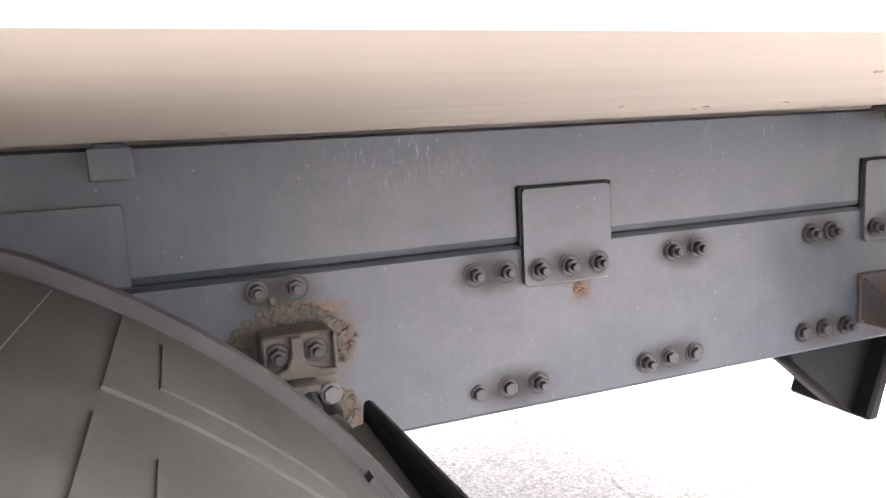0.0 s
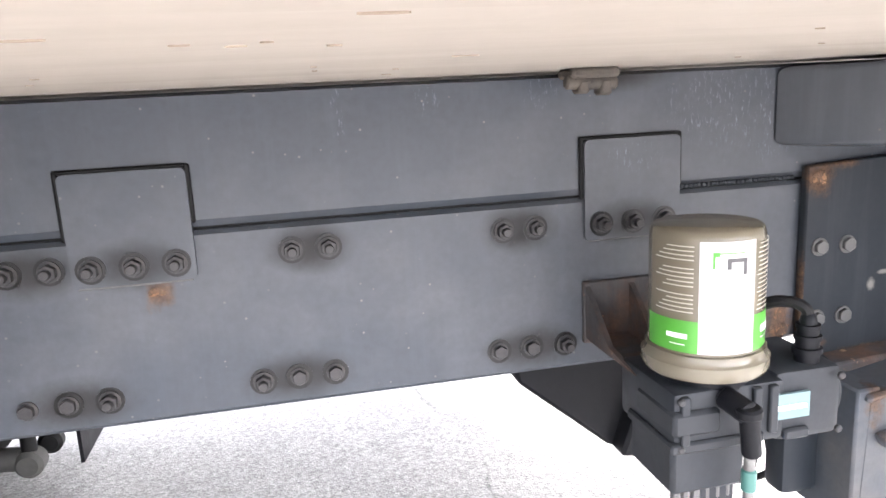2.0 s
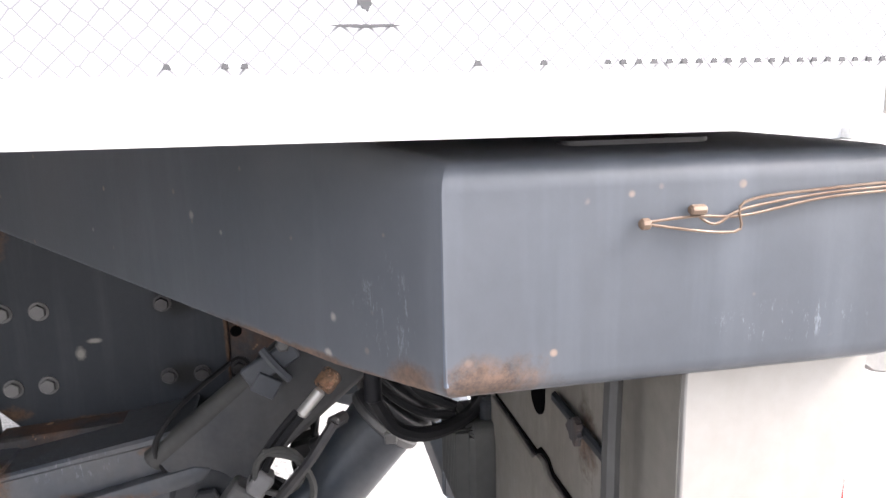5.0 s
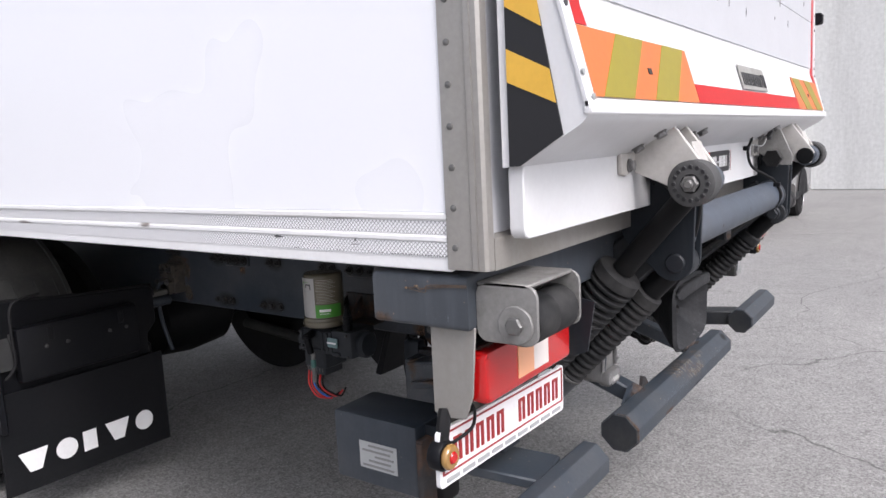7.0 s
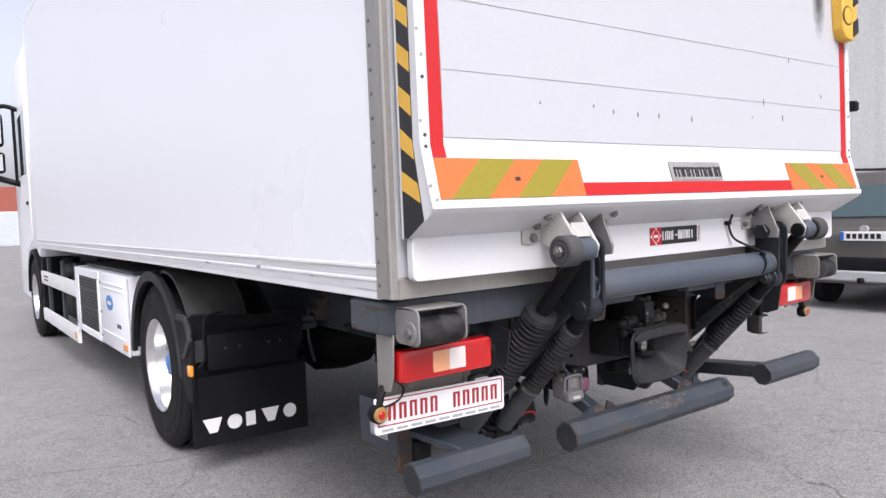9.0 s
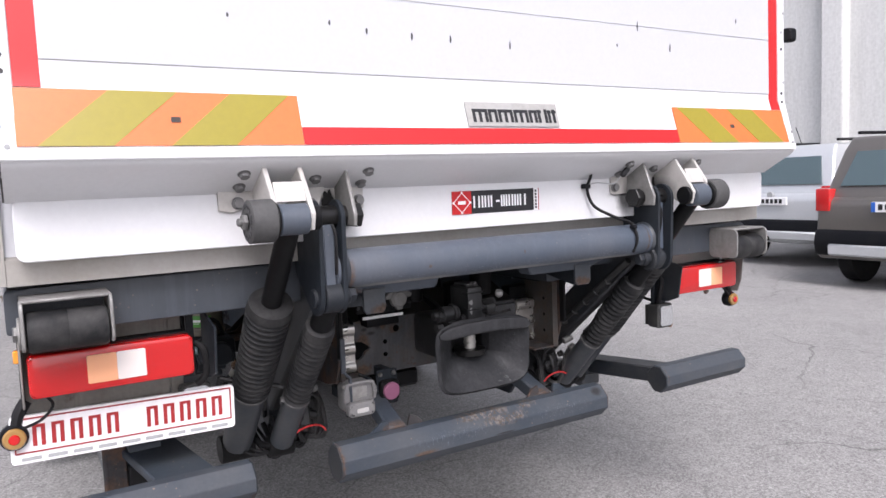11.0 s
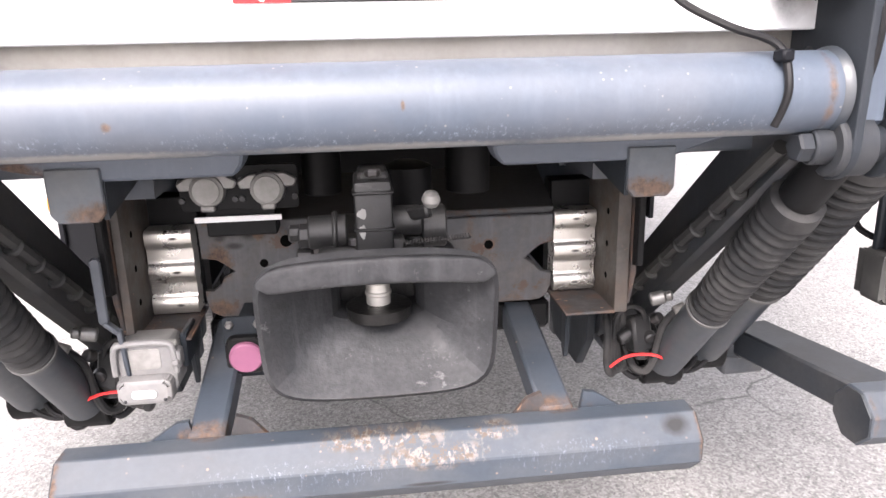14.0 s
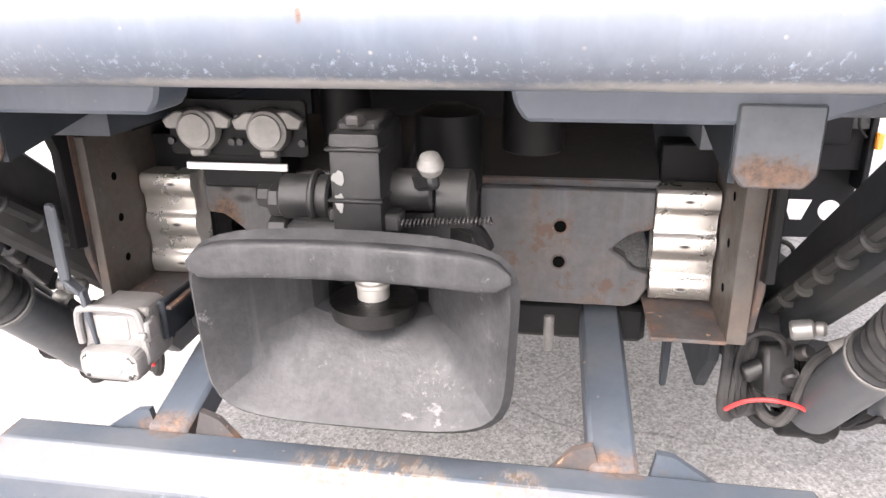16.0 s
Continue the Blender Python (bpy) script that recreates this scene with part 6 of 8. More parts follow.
part("side_drum", rod((-0.055, 0.07, 0.84), (-0.115, 0.07, 0.84), 0.026, 18), M_ENGINE, cp)
part("side_cap", rod((-0.11, 0.07, 0.8), (-0.135, 0.07, 0.8), 0.016, 8), M_ENGINE, cp)
part("lever_drum", rod((0.0, 0.08, 0.85), (0.06, 0.08, 0.85), 0.024, 18), M_ENGINE, cp)
for x, z, r in ((-0.145, 0.84, 0.014), (-0.13, 0.835, 0.02)):
    part("side_nut", rod((x, 0.07, z), (x + 0.02, 0.07, z), r, 8), M_ENGINE, cp)
part("lower_flange", box(-0.1, 0.02, 0.03, 0.13, 0.795, 0.822, 0.006), M_ENGINE, cp)
for x in (-0.045, -0.005):
    part("cap_screw", rod((x, 0.045, 0.822), (x, 0.045, 0.836), 0.01, 6), M_BOLT, cp)
part("lever_knob", lathe([(0, 0.005), (0.004, 0.011), (0.013, 0.014), (0.023, 0.01), (0.027, 0.002)], (0.069, 0.012, 0.885), (0.069, 0.0, 0.915), 16), M_SOCK, cp)
part("lever", bar((0.069, 0.03, 0.875), (0.02, 0.1, 0.85), 0.014, 0.02, 0.004), M_ENGINE, cp)
part("spring", hose([(0.03 + 0.0011 * k, 0.03 + 0.004 * math.sin(k * 1.57), 0.826 + 0.004 * math.cos(k * 1.57) + 0.00008 * k) for k in range(92)], 0.0011, 5, 2), M_BOLT, cp)
part("rear_hump", lathe([(0, 0.03), (0.01, 0.045), (0.11, 0.045), (0.12, 0.02)], (0.05, 0.24, 0.8), (0.05, 0.24, 0.95), 22), M_BLACK, cp)
part("rear_drum", rod((0.16, 0.25, 0.86), (0.16, 0.25, 0.99), 0.04, 20), M_BLACK, cp)
part("air_drum", rod((-0.1, 0.28, 0.86), (-0.1, 0.28, 0.97), 0.035, 20), M_BLACK, cp)
part("neck", rod((0.06, 0.1, 0.835), (0.1, 0.1, 0.835), 0.034, 20), M_ENGINE, cp)
part("spring_lug", box(0.0, 0.03, 0.03, 0.06, 0.815, 0.835, 0.003), M_ENGINE, cp)
part("air_hose", hose([(0.02, 0.1, 0.81), (0.06, 0.09, 0.815), (0.1, 0.1, 0.8), (0.115, 0.12, 0.77)], 0.009), M_RUBBER, cp)
for z in (0.85, 0.905):
    part("block_rib", box(-0.045, 0.016, 0.016, 0.06, z, z + 0.005, 0.002), M_ENGINE, cp)
part("block_screw", rod((-0.014, 0.03, 0.93), (-0.014, 0.03, 0.942), 0.012, 6), M_BOLT, cp)
part("drum_flange", rod((-0.07, 0.07, 0.84), (-0.078, 0.07, 0.84), 0.032, 20), M_ENGINE, cp)
# rear cross plate with star-shaped cut-outs
cr = thing("rear_cross_member", "rust stained dark steel cross plate between the frame rails", "cross member")
for s in (1, -1):
    cx = 1 if s > 0 else -1
    pts = [(-0.328, 0.815), (0.0, 0.815), (0.0, 0.63), (-0.29, 0.63), (-0.318, 0.645), (-0.325, 0.67), (-0.325, 0.688), (-0.31, 0.686), (-0.296, 0.697), (-0.29, 0.71), (-0.268, 0.721), (-0.285, 0.735), (-0.3, 0.745), (-0.325, 0.748)]
    part("plate", flip(prism(pts, 'y', 0.278, 0.29, 0.0015), s), M_XPL, cr)
    part("upper_fold", flip(prism([(0.28, 0.806), (0.28, 0.816), (0.42, 0.872), (0.42, 0.85)], 'x', -0.328, -0.02), s), M_ENGINE, cr)
    for x, z in ((-0.215, 0.735), (-0.215, 0.692), (-0.172, 0.775)):
        part("hole", flip(prism(disc(x, z, 0.0075 if x < -0.2 else 0.011, 14), 'y', 0.2755, 0.279), s), M_HOLE, cr)
    # pressed corrugated steel blocks in the rail ends
    prof = []
    for k in range(41):
        f = k / 40
        swell = max(max(0.0, 1 - ((f - c) / 0.105) ** 2) ** 0.5 for c in (0.1, 0.5, 0.9))
        prof.append((0.26 - 0.0075 * swell, 0.655 + 0.155 * f))
    prof += [(0.30, 0.81), (0.30, 0.655)]
    dx = 0.0 if s > 0 else 0.01
    part("corrugated_block", flip(prism(prof, 'x', -0.414 + dx, -0.334 + dx), s), M_PRESS, cr, "bright corrugated pressed metal block")
    part("block_backing", flip(box(-0.42, -0.33, 0.31, 0.36, 0.65, 0.86, 0.003), s), M_BLACK, cr)
    part("rail_web", flip(box(-0.431, -0.417 + dx, 0.15, 0.313, 0.645, 0.885, 0.001), s), M_WEB, cr, "brown stained inner face of the frame rail")
    part("rail_foot", flip(box(-0.417 + dx, -0.327 + dx, 0.145, 0.3, 0.6455, 0.651, 0.001), s), M_RUSTY, cr)
    for z in (0.7, 0.76, 0.82):
        part("bolt_hole", flip(prism(disc(0.2, z, 0.006, 10), 'x', -0.4172 + dx, -0.4165 + dx), s), M_HOLE, cr)
    part("lower_tube", flip(box(-0.33, -0.08, 0.3, 0.36, 0.56, 0.62, 0.008), s), M_BLACK, cr)
    part("hang_fin", flip(prism([(0.27, 0.63), (0.3, 0.63), (0.3, 0.52), (0.285, 0.5), (0.272, 0.55)], 'x', -0.365, -0.355, 0.002), s), M_PLATE, cr)
    part("hook", flip(rod((-0.19, 0.3, 0.6), (-0.19, 0.3, 0.54), 0.008, 10), s), M_ZINC, cr)

part("doubler_plate", prism([(0.088, 0.806), (0.324, 0.806), (0.326, 0.752), (0.3, 0.746), (0.285, 0.735), (0.27, 0.721), (0.29, 0.708), (0.298, 0.696), (0.322, 0.69), (0.322, 0.665), (0.312, 0.645), (0.295, 0.636), (0.12, 0.636), (0.1, 0.642), (0.088, 0.655)], 'y', 0.262, 0.277, 0.003), M_XPL, cr, "stained grey doubler plate")
for x, z, r in ((0.2, 0.752, 0.0085), (0.2, 0.7, 0.0085), (0.062, 0.772, 0.013)):
    part("hole", prism(disc(x, z, r, 14), 'y', 0.2605 if x > 0.1 else 0.2765, 0.2785), M_HOLE, cr)
    part("rust_ring", prism(disc(x, z, r * 1.35, 14), 'y', 0.2612 if x > 0.1 else 0.2772, 0.279), M_RUSTY, cr)

# sockets
sp = thing("socket_panel", "black socket plate with two grey trailer sockets and white stripe", "socket panel")
part("panel", prism(rounded(-0.337, -0.138, 0.848, 0.925, 0.008), 'y', 0.224, 0.232, 0.001), M_BLACK, sp)
part("white_stripe", box(-0.317, -0.17, 0.221, 0.226, 0.828, 0.838, 0.001), M_WHT, sp)
part("stay", box(-0.3, -0.18, 0.232, 0.3, 0.8, 0.86, 0.003), M_BLACK, sp)
for x in (-0.289, -0.189):
    c = part("cap", lathe([(0, 0.029), (0.006, 0.031), (0.018, 0.028), (0.022, 0.02), (0.023, 0.0)], (x, 0.225, 0.886), (x, 0.19, 0.884), 22, False), M_SOCK, sp, "scuffed grey socket cap")
    part("ear", prism([(x - 0.05, 0.898), (x - 0.03, 0.91), (x + 0.03, 0.912), (x + 0.05, 0.9), (x + 0.045, 0.888), (x - 0.045, 0.886)], 'y', 0.21, 0.224, 0.002), M_SOCK, sp)
    part("rim", prism(disc(x, 0.886, 0.023, 20), 'y', 0.2005, 0.204, 0.001), M_SOCK, sp)
    part("nose", box(x - 0.012, x + 0.012, 0.205, 0.222, 0.85, 0.862, 0.003), M_SOCK, sp)
    for dx in (-0.044, 0.044):
        for z in (0.9, 0.868):
            part("screw", prism(disc(x + dx, z, 0.005, 10), 'y', 0.2175, 0.2245), M_BLK, sp)
ps = thing("round_socket", "round socket with faded purple cap on a steel plate", "socket")
part("plate", prism(rounded(-0.287, -0.212, 0.545, 0.66, 0.006), 'y', 0.205, 0.212, 0.001), M_PLATE, ps)
part("body", prism(rounded(-0.282, -0.215, 0.56, 0.628, 0.014), 'y', 0.182, 0.206, 0.004), M_BLACK, ps)
part("cap", lathe([(0, 0.029), (0.008, 0.029), (0.011, 0.026)], (-0.247, 0.184, 0.594), (-0.247, 0.165, 0.592), 24), M_PINK, ps)
part("stay", box(-0.26, -0.23, 0.21, 0.3, 0.63, 0.66, 0.003), M_PLATE, ps)
for x in (-0.275, -0.226):
    part("bolt", rod((x, 0.206, 0.647), (x, 0.195, 0.647), 0.008, 6), M_ZINC, ps)
gs = thing("data_socket", "pale grey rectangular trailer socket with hinged lid", "socket")
part("body", prism(rounded(-0.44, -0.345, 0.57, 0.662, 0.018), 'y', 0.105, 0.17, 0.006, 2), M_SOCKL, gs)
part("lid", prism(rounded(-0.438, -0.35, 0.563, 0.608, 0.014), 'y', 0.082, 0.12, 0.008, 2), M_SOCKL, gs)
part("recess", prism(rounded(-0.425, -0.368, 0.617, 0.652, 0.006), 'y', 0.1035, 0.108, 0.001), M_SOCK, gs)
part("label", prism(rounded(-0.414, -0.374, 0.576, 0.59, 0.006), 'y', 0.0795, 0.083, 0.001), M_LABEL, gs)
part("hinge", rod((-0.444, 0.118, 0.654), (-0.342, 0.118, 0.654), 0.007, 10), M_SOCK, gs)
part("arch_rim", hose([(-0.44, 0.102, 0.61), (-0.438, 0.1, 0.65), (-0.425, 0.1, 0.663), (-0.36, 0.1, 0.663), (-0.347, 0.1, 0.65), (-0.345, 0.102, 0.61)], 0.0055, 8), M_SOCKL, gs)
part("side_clip", both(box(-0.348, -0.336, 0.098, 0.125, 0.618, 0.648, 0.003), box(-0.35, -0.338, 0.092, 0.1, 0.624, 0.634, 0.002)), M_SOCKL, gs)
for x in (-0.425, -0.363):
    part("screw", rod((x, 0.083, 0.572), (x, 0.0805, 0.572), 0.003, 8), M_BLK, gs)
part("stay", both(box(-0.345, -0.335, 0.14, 0.22, 0.6, 0.66, 0.003), box(-0.43, -0.335, 0.17, 0.24, 0.6, 0.635, 0.003)), M_PLATE, gs)
# flat bent bracket blade beside the socket
part("flat_bracket", both(prism(rounded(-0.452, -0.436, 0.7, 0.81, 0.006), 'y', 0.095, 0.103, 0.002), bar((-0.444, 0.099, 0.704), (-0.424, 0.1, 0.685), 0.008, 0.016, 0.002, (0, 1, 0)), bar((-0.424, 0.1, 0.69), (-0.42, 0.11, 0.6), 0.008, 0.014, 0.002, (0, 1, 0))), M_FRAME, gs)

# cables and hoses
for s in (1, -1):
    hs = thing("hose_bundle", "loose black hydraulic hoses with a red tie", "hoses", "hose bundles", "stuff")
    for k in range(4):
        d = 0.011 * k
        part("hose", flip(hose([(-0.452 - d, 0.36, 0.6 + d), (-0.449 - d, 0.3, 0.575), (-0.446 - d, 0.28 + d, 0.53), (-0.445 - d, 0.275 + d, 0.485), (-0.455 - d, 0.28 + d, 0.46), (-0.475 - d, 0.31, 0.465), (-0.49, 0.36, 0.5)], 0.0085), s), M_BELL, hs)
    part("loop", flip(hose([(-0.462, 0.29, 0.5), (-0.461, 0.28, 0.575), (-0.475, 0.275, 0.6), (-0.495, 0.275, 0.604), (-0.518, 0.28, 0.585), (-0.525, 0.29, 0.53)], 0.005), s), M_BELL, hs)
    part("valve", flip(both(bar((-0.51, 0.3, 0.575), (-0.515, 0.28, 0.505), 0.045, 0.04, 0.006), rod((-0.5, 0.29, 0.545), (-0.47, 0.285, 0.53), 0.014, 12), rod((-0.53, 0.28, 0.54), (-0.53, 0.262, 0.535), 0.013, 12)), s), M_ENGINE, hs)
    part("union", flip(both(rod((-0.515, 0.28, 0.515), (-0.518, 0.275, 0.49), 0.016, 6), rod((-0.54, 0.285, 0.57), (-0.55, 0.27, 0.58), 0.012, 12)), s), M_BOLT, hs)
    part("hose", flip(hose([(-0.575, 0.25, 0.6), (-0.55, 0.25, 0.575), (-0.54, 0.255, 0.53), (-0.535, 0.26, 0.49), (-0.522, 0.27, 0.464), (-0.505, 0.29, 0.468), (-0.5, 0.32, 0.5)], 0.008), s), M_BELL, hs)
    part("union", flip(rod((-0.567, 0.25, 0.596), (-0.592, 0.25, 0.607), 0.012, 10), s), M_SOCK, hs)
    for k in range(3):
        part("hose", flip(hose([(-0.5 - 0.04 * k, 0.4, 0.53), (-0.51 - 0.04 * k, 0.34, 0.46), (-0.53 - 0.04 * k, 0.31, 0.445 + 0.006 * k), (-0.56 - 0.04 * k, 0.34, 0.46), (-0.57 - 0.04 * k, 0.4, 0.5)], 0.009), s), M_RUBBER, hs)
    part("ram_fitting", flip(both(rod((-0.495, 0.2, 0.645), (-0.522, 0.195, 0.652), 0.013, 12), rod((-0.522, 0.195, 0.652), (-0.535, 0.19, 0.655), 0.0095, 10)), s), M_ZINC, hs, "dull metal hose fitting")
    part("red_tie", flip(hose([(-0.447, 0.262, 0.483), (-0.465, 0.252, 0.503), (-0.49, 0.248, 0.512), (-0.52, 0.245, 0.512), (-0.55, 0.25, 0.5), (-0.588, 0.256, 0.474)], 0.003), s), M_REDW, hs)
for s in (1, -1):
    lo = thing("slack_cables", "slack black cables sagging below the hydraulic rams", "cables", "slack cables", "stuff")
    for k in range(6):
        x0, x1 = -0.47 - 0.025 * k, -0.57 - 0.03 * k
        part("cable", flip(hose([(x0, 0.38, 0.5), (x0 - 0.015, 0.33, 0.46 - 0.004 * k), ((x0 + x1) / 2, 0.31 + 0.012 * (k % 3), 0.432 - 0.006 * (k % 4)), (x1 + 0.02, 0.35, 0.45), (x1, 0.41, 0.49)], 0.007 - 0.0008 * (k % 3), 7), s), M_RUBBER, lo)
vb = thing("valve_block", "grey valve with looped cable on the cylinder", "valve")
part("block", bar((-0.735, 0.405, 0.568), (-0.735, 0.362, 0.622), 0.034, 0.042, 0.004), M_PALEB, vb)
part("side_face", bar((-0.752, 0.388, 0.572), (-0.752, 0.372, 0.592), 0.006, 0.03, 0.002), M_SOCKL, vb, "pale worn valve face")
part("solenoid", bar((-0.74, 0.36, 0.618), (-0.74, 0.34, 0.642), 0.03, 0.024, 0.004), M_SOCKL, vb)
part("coil", bar((-0.742, 0.425, 0.55), (-0.742, 0.395, 0.56), 0.032, 0.035, 0.004), M_GUARD, vb)
part("cap", rod((-0.748, 0.4, 0.55), (-0.756, 0.4, 0.55), 0.009, 12), M_RUSTY, vb)
part("loop", hose([(-0.75, 0.326 + 0.029 * math.cos(a), 0.645 + 0.029 * math.sin(a)) for a in [0.5 * k for k in range(14)]], 0.0042, 6, 3), M_GUARD, vb)
part("loop", hose([(-0.748, 0.345, 0.672), (-0.752, 0.305, 0.66), (-0.755, 0.287, 0.625), (-0.752, 0.297, 0.59), (-0.748, 0.33, 0.568), (-0.74, 0.37, 0.56)], 0.0048, 6), M_GUARD, vb)
part("pipe_union", both(rod((-0.712, 0.252, 0.752), (-0.722, 0.27, 0.734), 0.0135, 12), rod((-0.725, 0.256, 0.742), (-0.705, 0.262, 0.748), 0.008, 8)), M_RUSTP, vb, "rusty pipe union")
part("sleeve", rod((-0.721, 0.27, 0.733), (-0.728, 0.298, 0.704), 0.0075, 12), M_ALU, vb)
for d in (0.0, 0.011):
    part("pressure_hose", hose([(-0.726, 0.29 + d, 0.71), (-0.735, 0.318 + d, 0.682), (-0.742, 0.34 + d, 0.652), (-0.742, 0.352 + d, 0.62)], 0.0052, 6), M_RUBBER, vb)
pc = thing("platform_cable", "black cable looping from the platform to the tube", "cable")
part("cable", hose([(0.35, -0.135, 1.305), (0.347, -0.13, 1.26), (0.34, -0.12, 1.22), (0.36, -0.13, 1.165), (0.41, -0.17, 1.128), (0.468, -0.185, 1.104), (0.474, -0.206, 1.055), (0.47, -0.19, 1.01)], 0.005), M_RUBBER, pc)
part("clip", box(0.325, 0.355, -0.125, -0.105, 1.222, 1.238, 0.004), M_PLAST, pc)
part("clip", box(0.464, 0.48, -0.204, -0.18, 1.085, 1.1, 0.003), M_PLAST, pc)
part("grommet", rod((0.35, -0.14, 1.305), (0.35, -0.125, 1.315), 0.012, 12), M_GUARD, pc)
part("thin_wire", hose([(0.345, -0.12, 1.235), (0.38, -0.13, 1.24), (0.43, -0.15, 1.235), (0.455, -0.16, 1.265)], 0.002, 6), M_GREYT, pc)
part("probe", bar((0.45, -0.165, 1.258), (0.475, -0.17, 1.285), 0.016, 0.016, 0.003), M_BLK, pc)

# ================= automatic grease pump =================
gp = thing("grease_pump", "black grease pump with cloudy reservoir and green label", "grease pump")
CX, CY = -0.632, 1.031
RR = 0.0685
part("reservoir", lathe([(0, RR), (0.004, RR), (0.125, RR * 0.985), (0.138, RR * 0.98), (0.145, RR * 0.955), (0.148, RR * 0.9), (0.149, RR * 0.3), (0.1485, 0.0)], (CX, CY, 0.736), (CX, CY, 0.9), 48, False), M_CLEAR, gp, "cloudy yellowed plastic reservoir")
part("grease_fill", lathe([(0, RR * 0.93), (0.1, RR * 0.92), (0.102, 0.0)], (CX, CY, 0.738), (CX, CY, 0.9), 32, False), M_GREYT, gp)
part("base_ring", lathe([(0, 0.055), (0.002, 0.073), (0.008, 0.0765), (0.02, 0.0765), (0.024, 0.073), (0.032, 0.072), (0.034, 0.066)], (CX, CY, 0.703), (CX, CY, 0.75), 48), M_CLEAR, gp)
part("neck", rod((CX, CY, 0.68), (CX, CY, 0.71), 0.058, 32), M_PLAST, gp)


def label(a0, a1, z0, z1, r, mat, nm):
    bm = bmesh.new()
    n = max(2, int(abs(a1 - a0) / 5))
    lo, hi = [], []
    for i in range(n + 1):
        a = radians(a0 + (a1 - a0) * i / n)
        x, y = CX - r * math.cos(a), CY - r * math.sin(a)
        lo.append(bm.verts.new((x, y, z0)))
        hi.append(bm.verts.new((x, y, z1)))
    for i in range(n):
        bm.faces.new((lo[i], lo[i + 1], hi[i + 1], hi[i]))
    return part(nm, bm, mat, gp)


# angle 0 faces straight out; positive turns towards the rear
label(-38, 18, 0.739, 0.873, RR + 0.0006, M_LABEL, "white_label")
label(18, 95, 0.739, 0.783, RR + 0.0006, M_GREEN, "green_label")
label(-100, -38, 0.739, 0.778, RR + 0.0006, M_GREEN, "green_label")
for k in range(16):
    z = 0.788 + k * 0.0052
    if k % 6 != 5:
        label(-86 + (k * 5 % 20), -43, z, z + 0.0014, RR + 0.0006, M_PRINT, "print_bar")
    label(22 + (k % 4) * 1.0, 84 - (k * 7 % 22), z, z + 0.0014, RR + 0.0006, M_PRINT, "print_bar")
label(-26, -20, 0.856, 0.861, RR + 0.0012, M_GREEN, "logo_bar")
label(-26, -24, 0.842, 0.861, RR + 0.0012, M_GREEN, "logo_bar")
label(-20, 4, 0.859, 0.8602, RR + 0.0012, M_GREEN, "logo_bar")
label(-13, 6, 0.849, 0.8535, RR + 0.0012, M_GREYD, "logo_bar")
label(-13, -9, 0.841, 0.8535, RR + 0.0012, M_GREYD, "logo_bar")
label(3, 7, 0.834, 0.8535, RR + 0.0012, M_GREYD, "logo_bar")
label(-24, 6, 0.8275, 0.8305, RR + 0.0012, M_GREYT, "logo_bar")
label(-24, 6, 0.824, 0.8248, RR + 0.0012, M_GREYT, "logo_bar")
label(-26, 8, 0.768, 0.769, RR + 0.0012, M_GREYT, "print_bar")
for k in range(5):
    label(-26, -2 + (k * 7 % 9), 0.744 + k * 0.0042, 0.7452 + k * 0.0042, RR + 0.0012, M_GREYT, "print_bar")
label(30, 62, 0.759, 0.768, RR + 0.0012, M_WHT, "print_bar")
label(30, 58, 0.752, 0.7535, RR + 0.0012, M_WHT, "print_bar")
label(-70, -48, 0.756, 0.762, RR + 0.0012, M_WHT, "print_bar")
label(-66, -50, 0.748, 0.7492, RR + 0.0012, M_WHT, "print_bar")
part("housing", both(box(-0.69, -0.55, 0.955, 1.105, 0.615, 0.694, 0.008, 2), box(-0.685, -0.56, 0.87, 0.965, 0.607, 0.701, 0.012, 2), box(-0.68, -0.57, 1.0, 1.1, 0.555, 0.62, 0.006)), M_PUMP, gp)
part("step", both(box(-0.697, -0.6, 1.045, 1.108, 0.64, 0.672, 0.005), box(-0.695, -0.58, 0.985, 1.11, 0.618, 0.632, 0.003), box(-0.692, -0.6, 0.92, 0.955, 0.613, 0.627, 0.003)), M_PUMP, gp)
for y in (0.968, 0.99, 1.085):
    part("rib", box(-0.696, -0.6, y, y + 0.012, 0.628, 0.69, 0.002), M_PUMP, gp)
for y, z in ((0.882, 0.69), (0.882, 0.62), (1.097, 0.685), (1.097, 0.625)):
    part("cover_screw", rod((-0.69, y, z), (-0.6975, y, z), 0.005, 8), M_BOLT, gp)
part("foot_block", box(-0.675, -0.585, 1.01, 1.06, 0.53, 0.56, 0.004), M_PUMP, gp)
part("motor", rod((-0.62, 0.89, 0.648), (-0.62, 0.848, 0.648), 0.046, 28, 0.008), M_PUMP, gp)
part("type_label", box(-0.6945, -0.69, 0.925, 0.975, 0.644, 0.676, 0.0), M_CYAN, gp)
part("type_bar", box(-0.6955, -0.6945, 0.93, 0.97, 0.656, 0.662, 0.0), M_WHT, gp)
part("plug", lathe([(0, 0.015), (0.012, 0.015), (0.0125, 0.018), (0.02, 0.018), (0.0205, 0.0145), (0.03, 0.0145), (0.0305, 0.0165), (0.036, 0.0165), (0.0365, 0.013), (0.044, 0.013), (0.0445, 0.0145), (0.05, 0.0145), (0.0505, 0.011), (0.06, 0.0095), (0.064, 0.006), (0.065, 0.0)], (-0.66, 0.905, 0.699), (-0.66, 0.905, 0.771), 20), M_PLAST, gp)
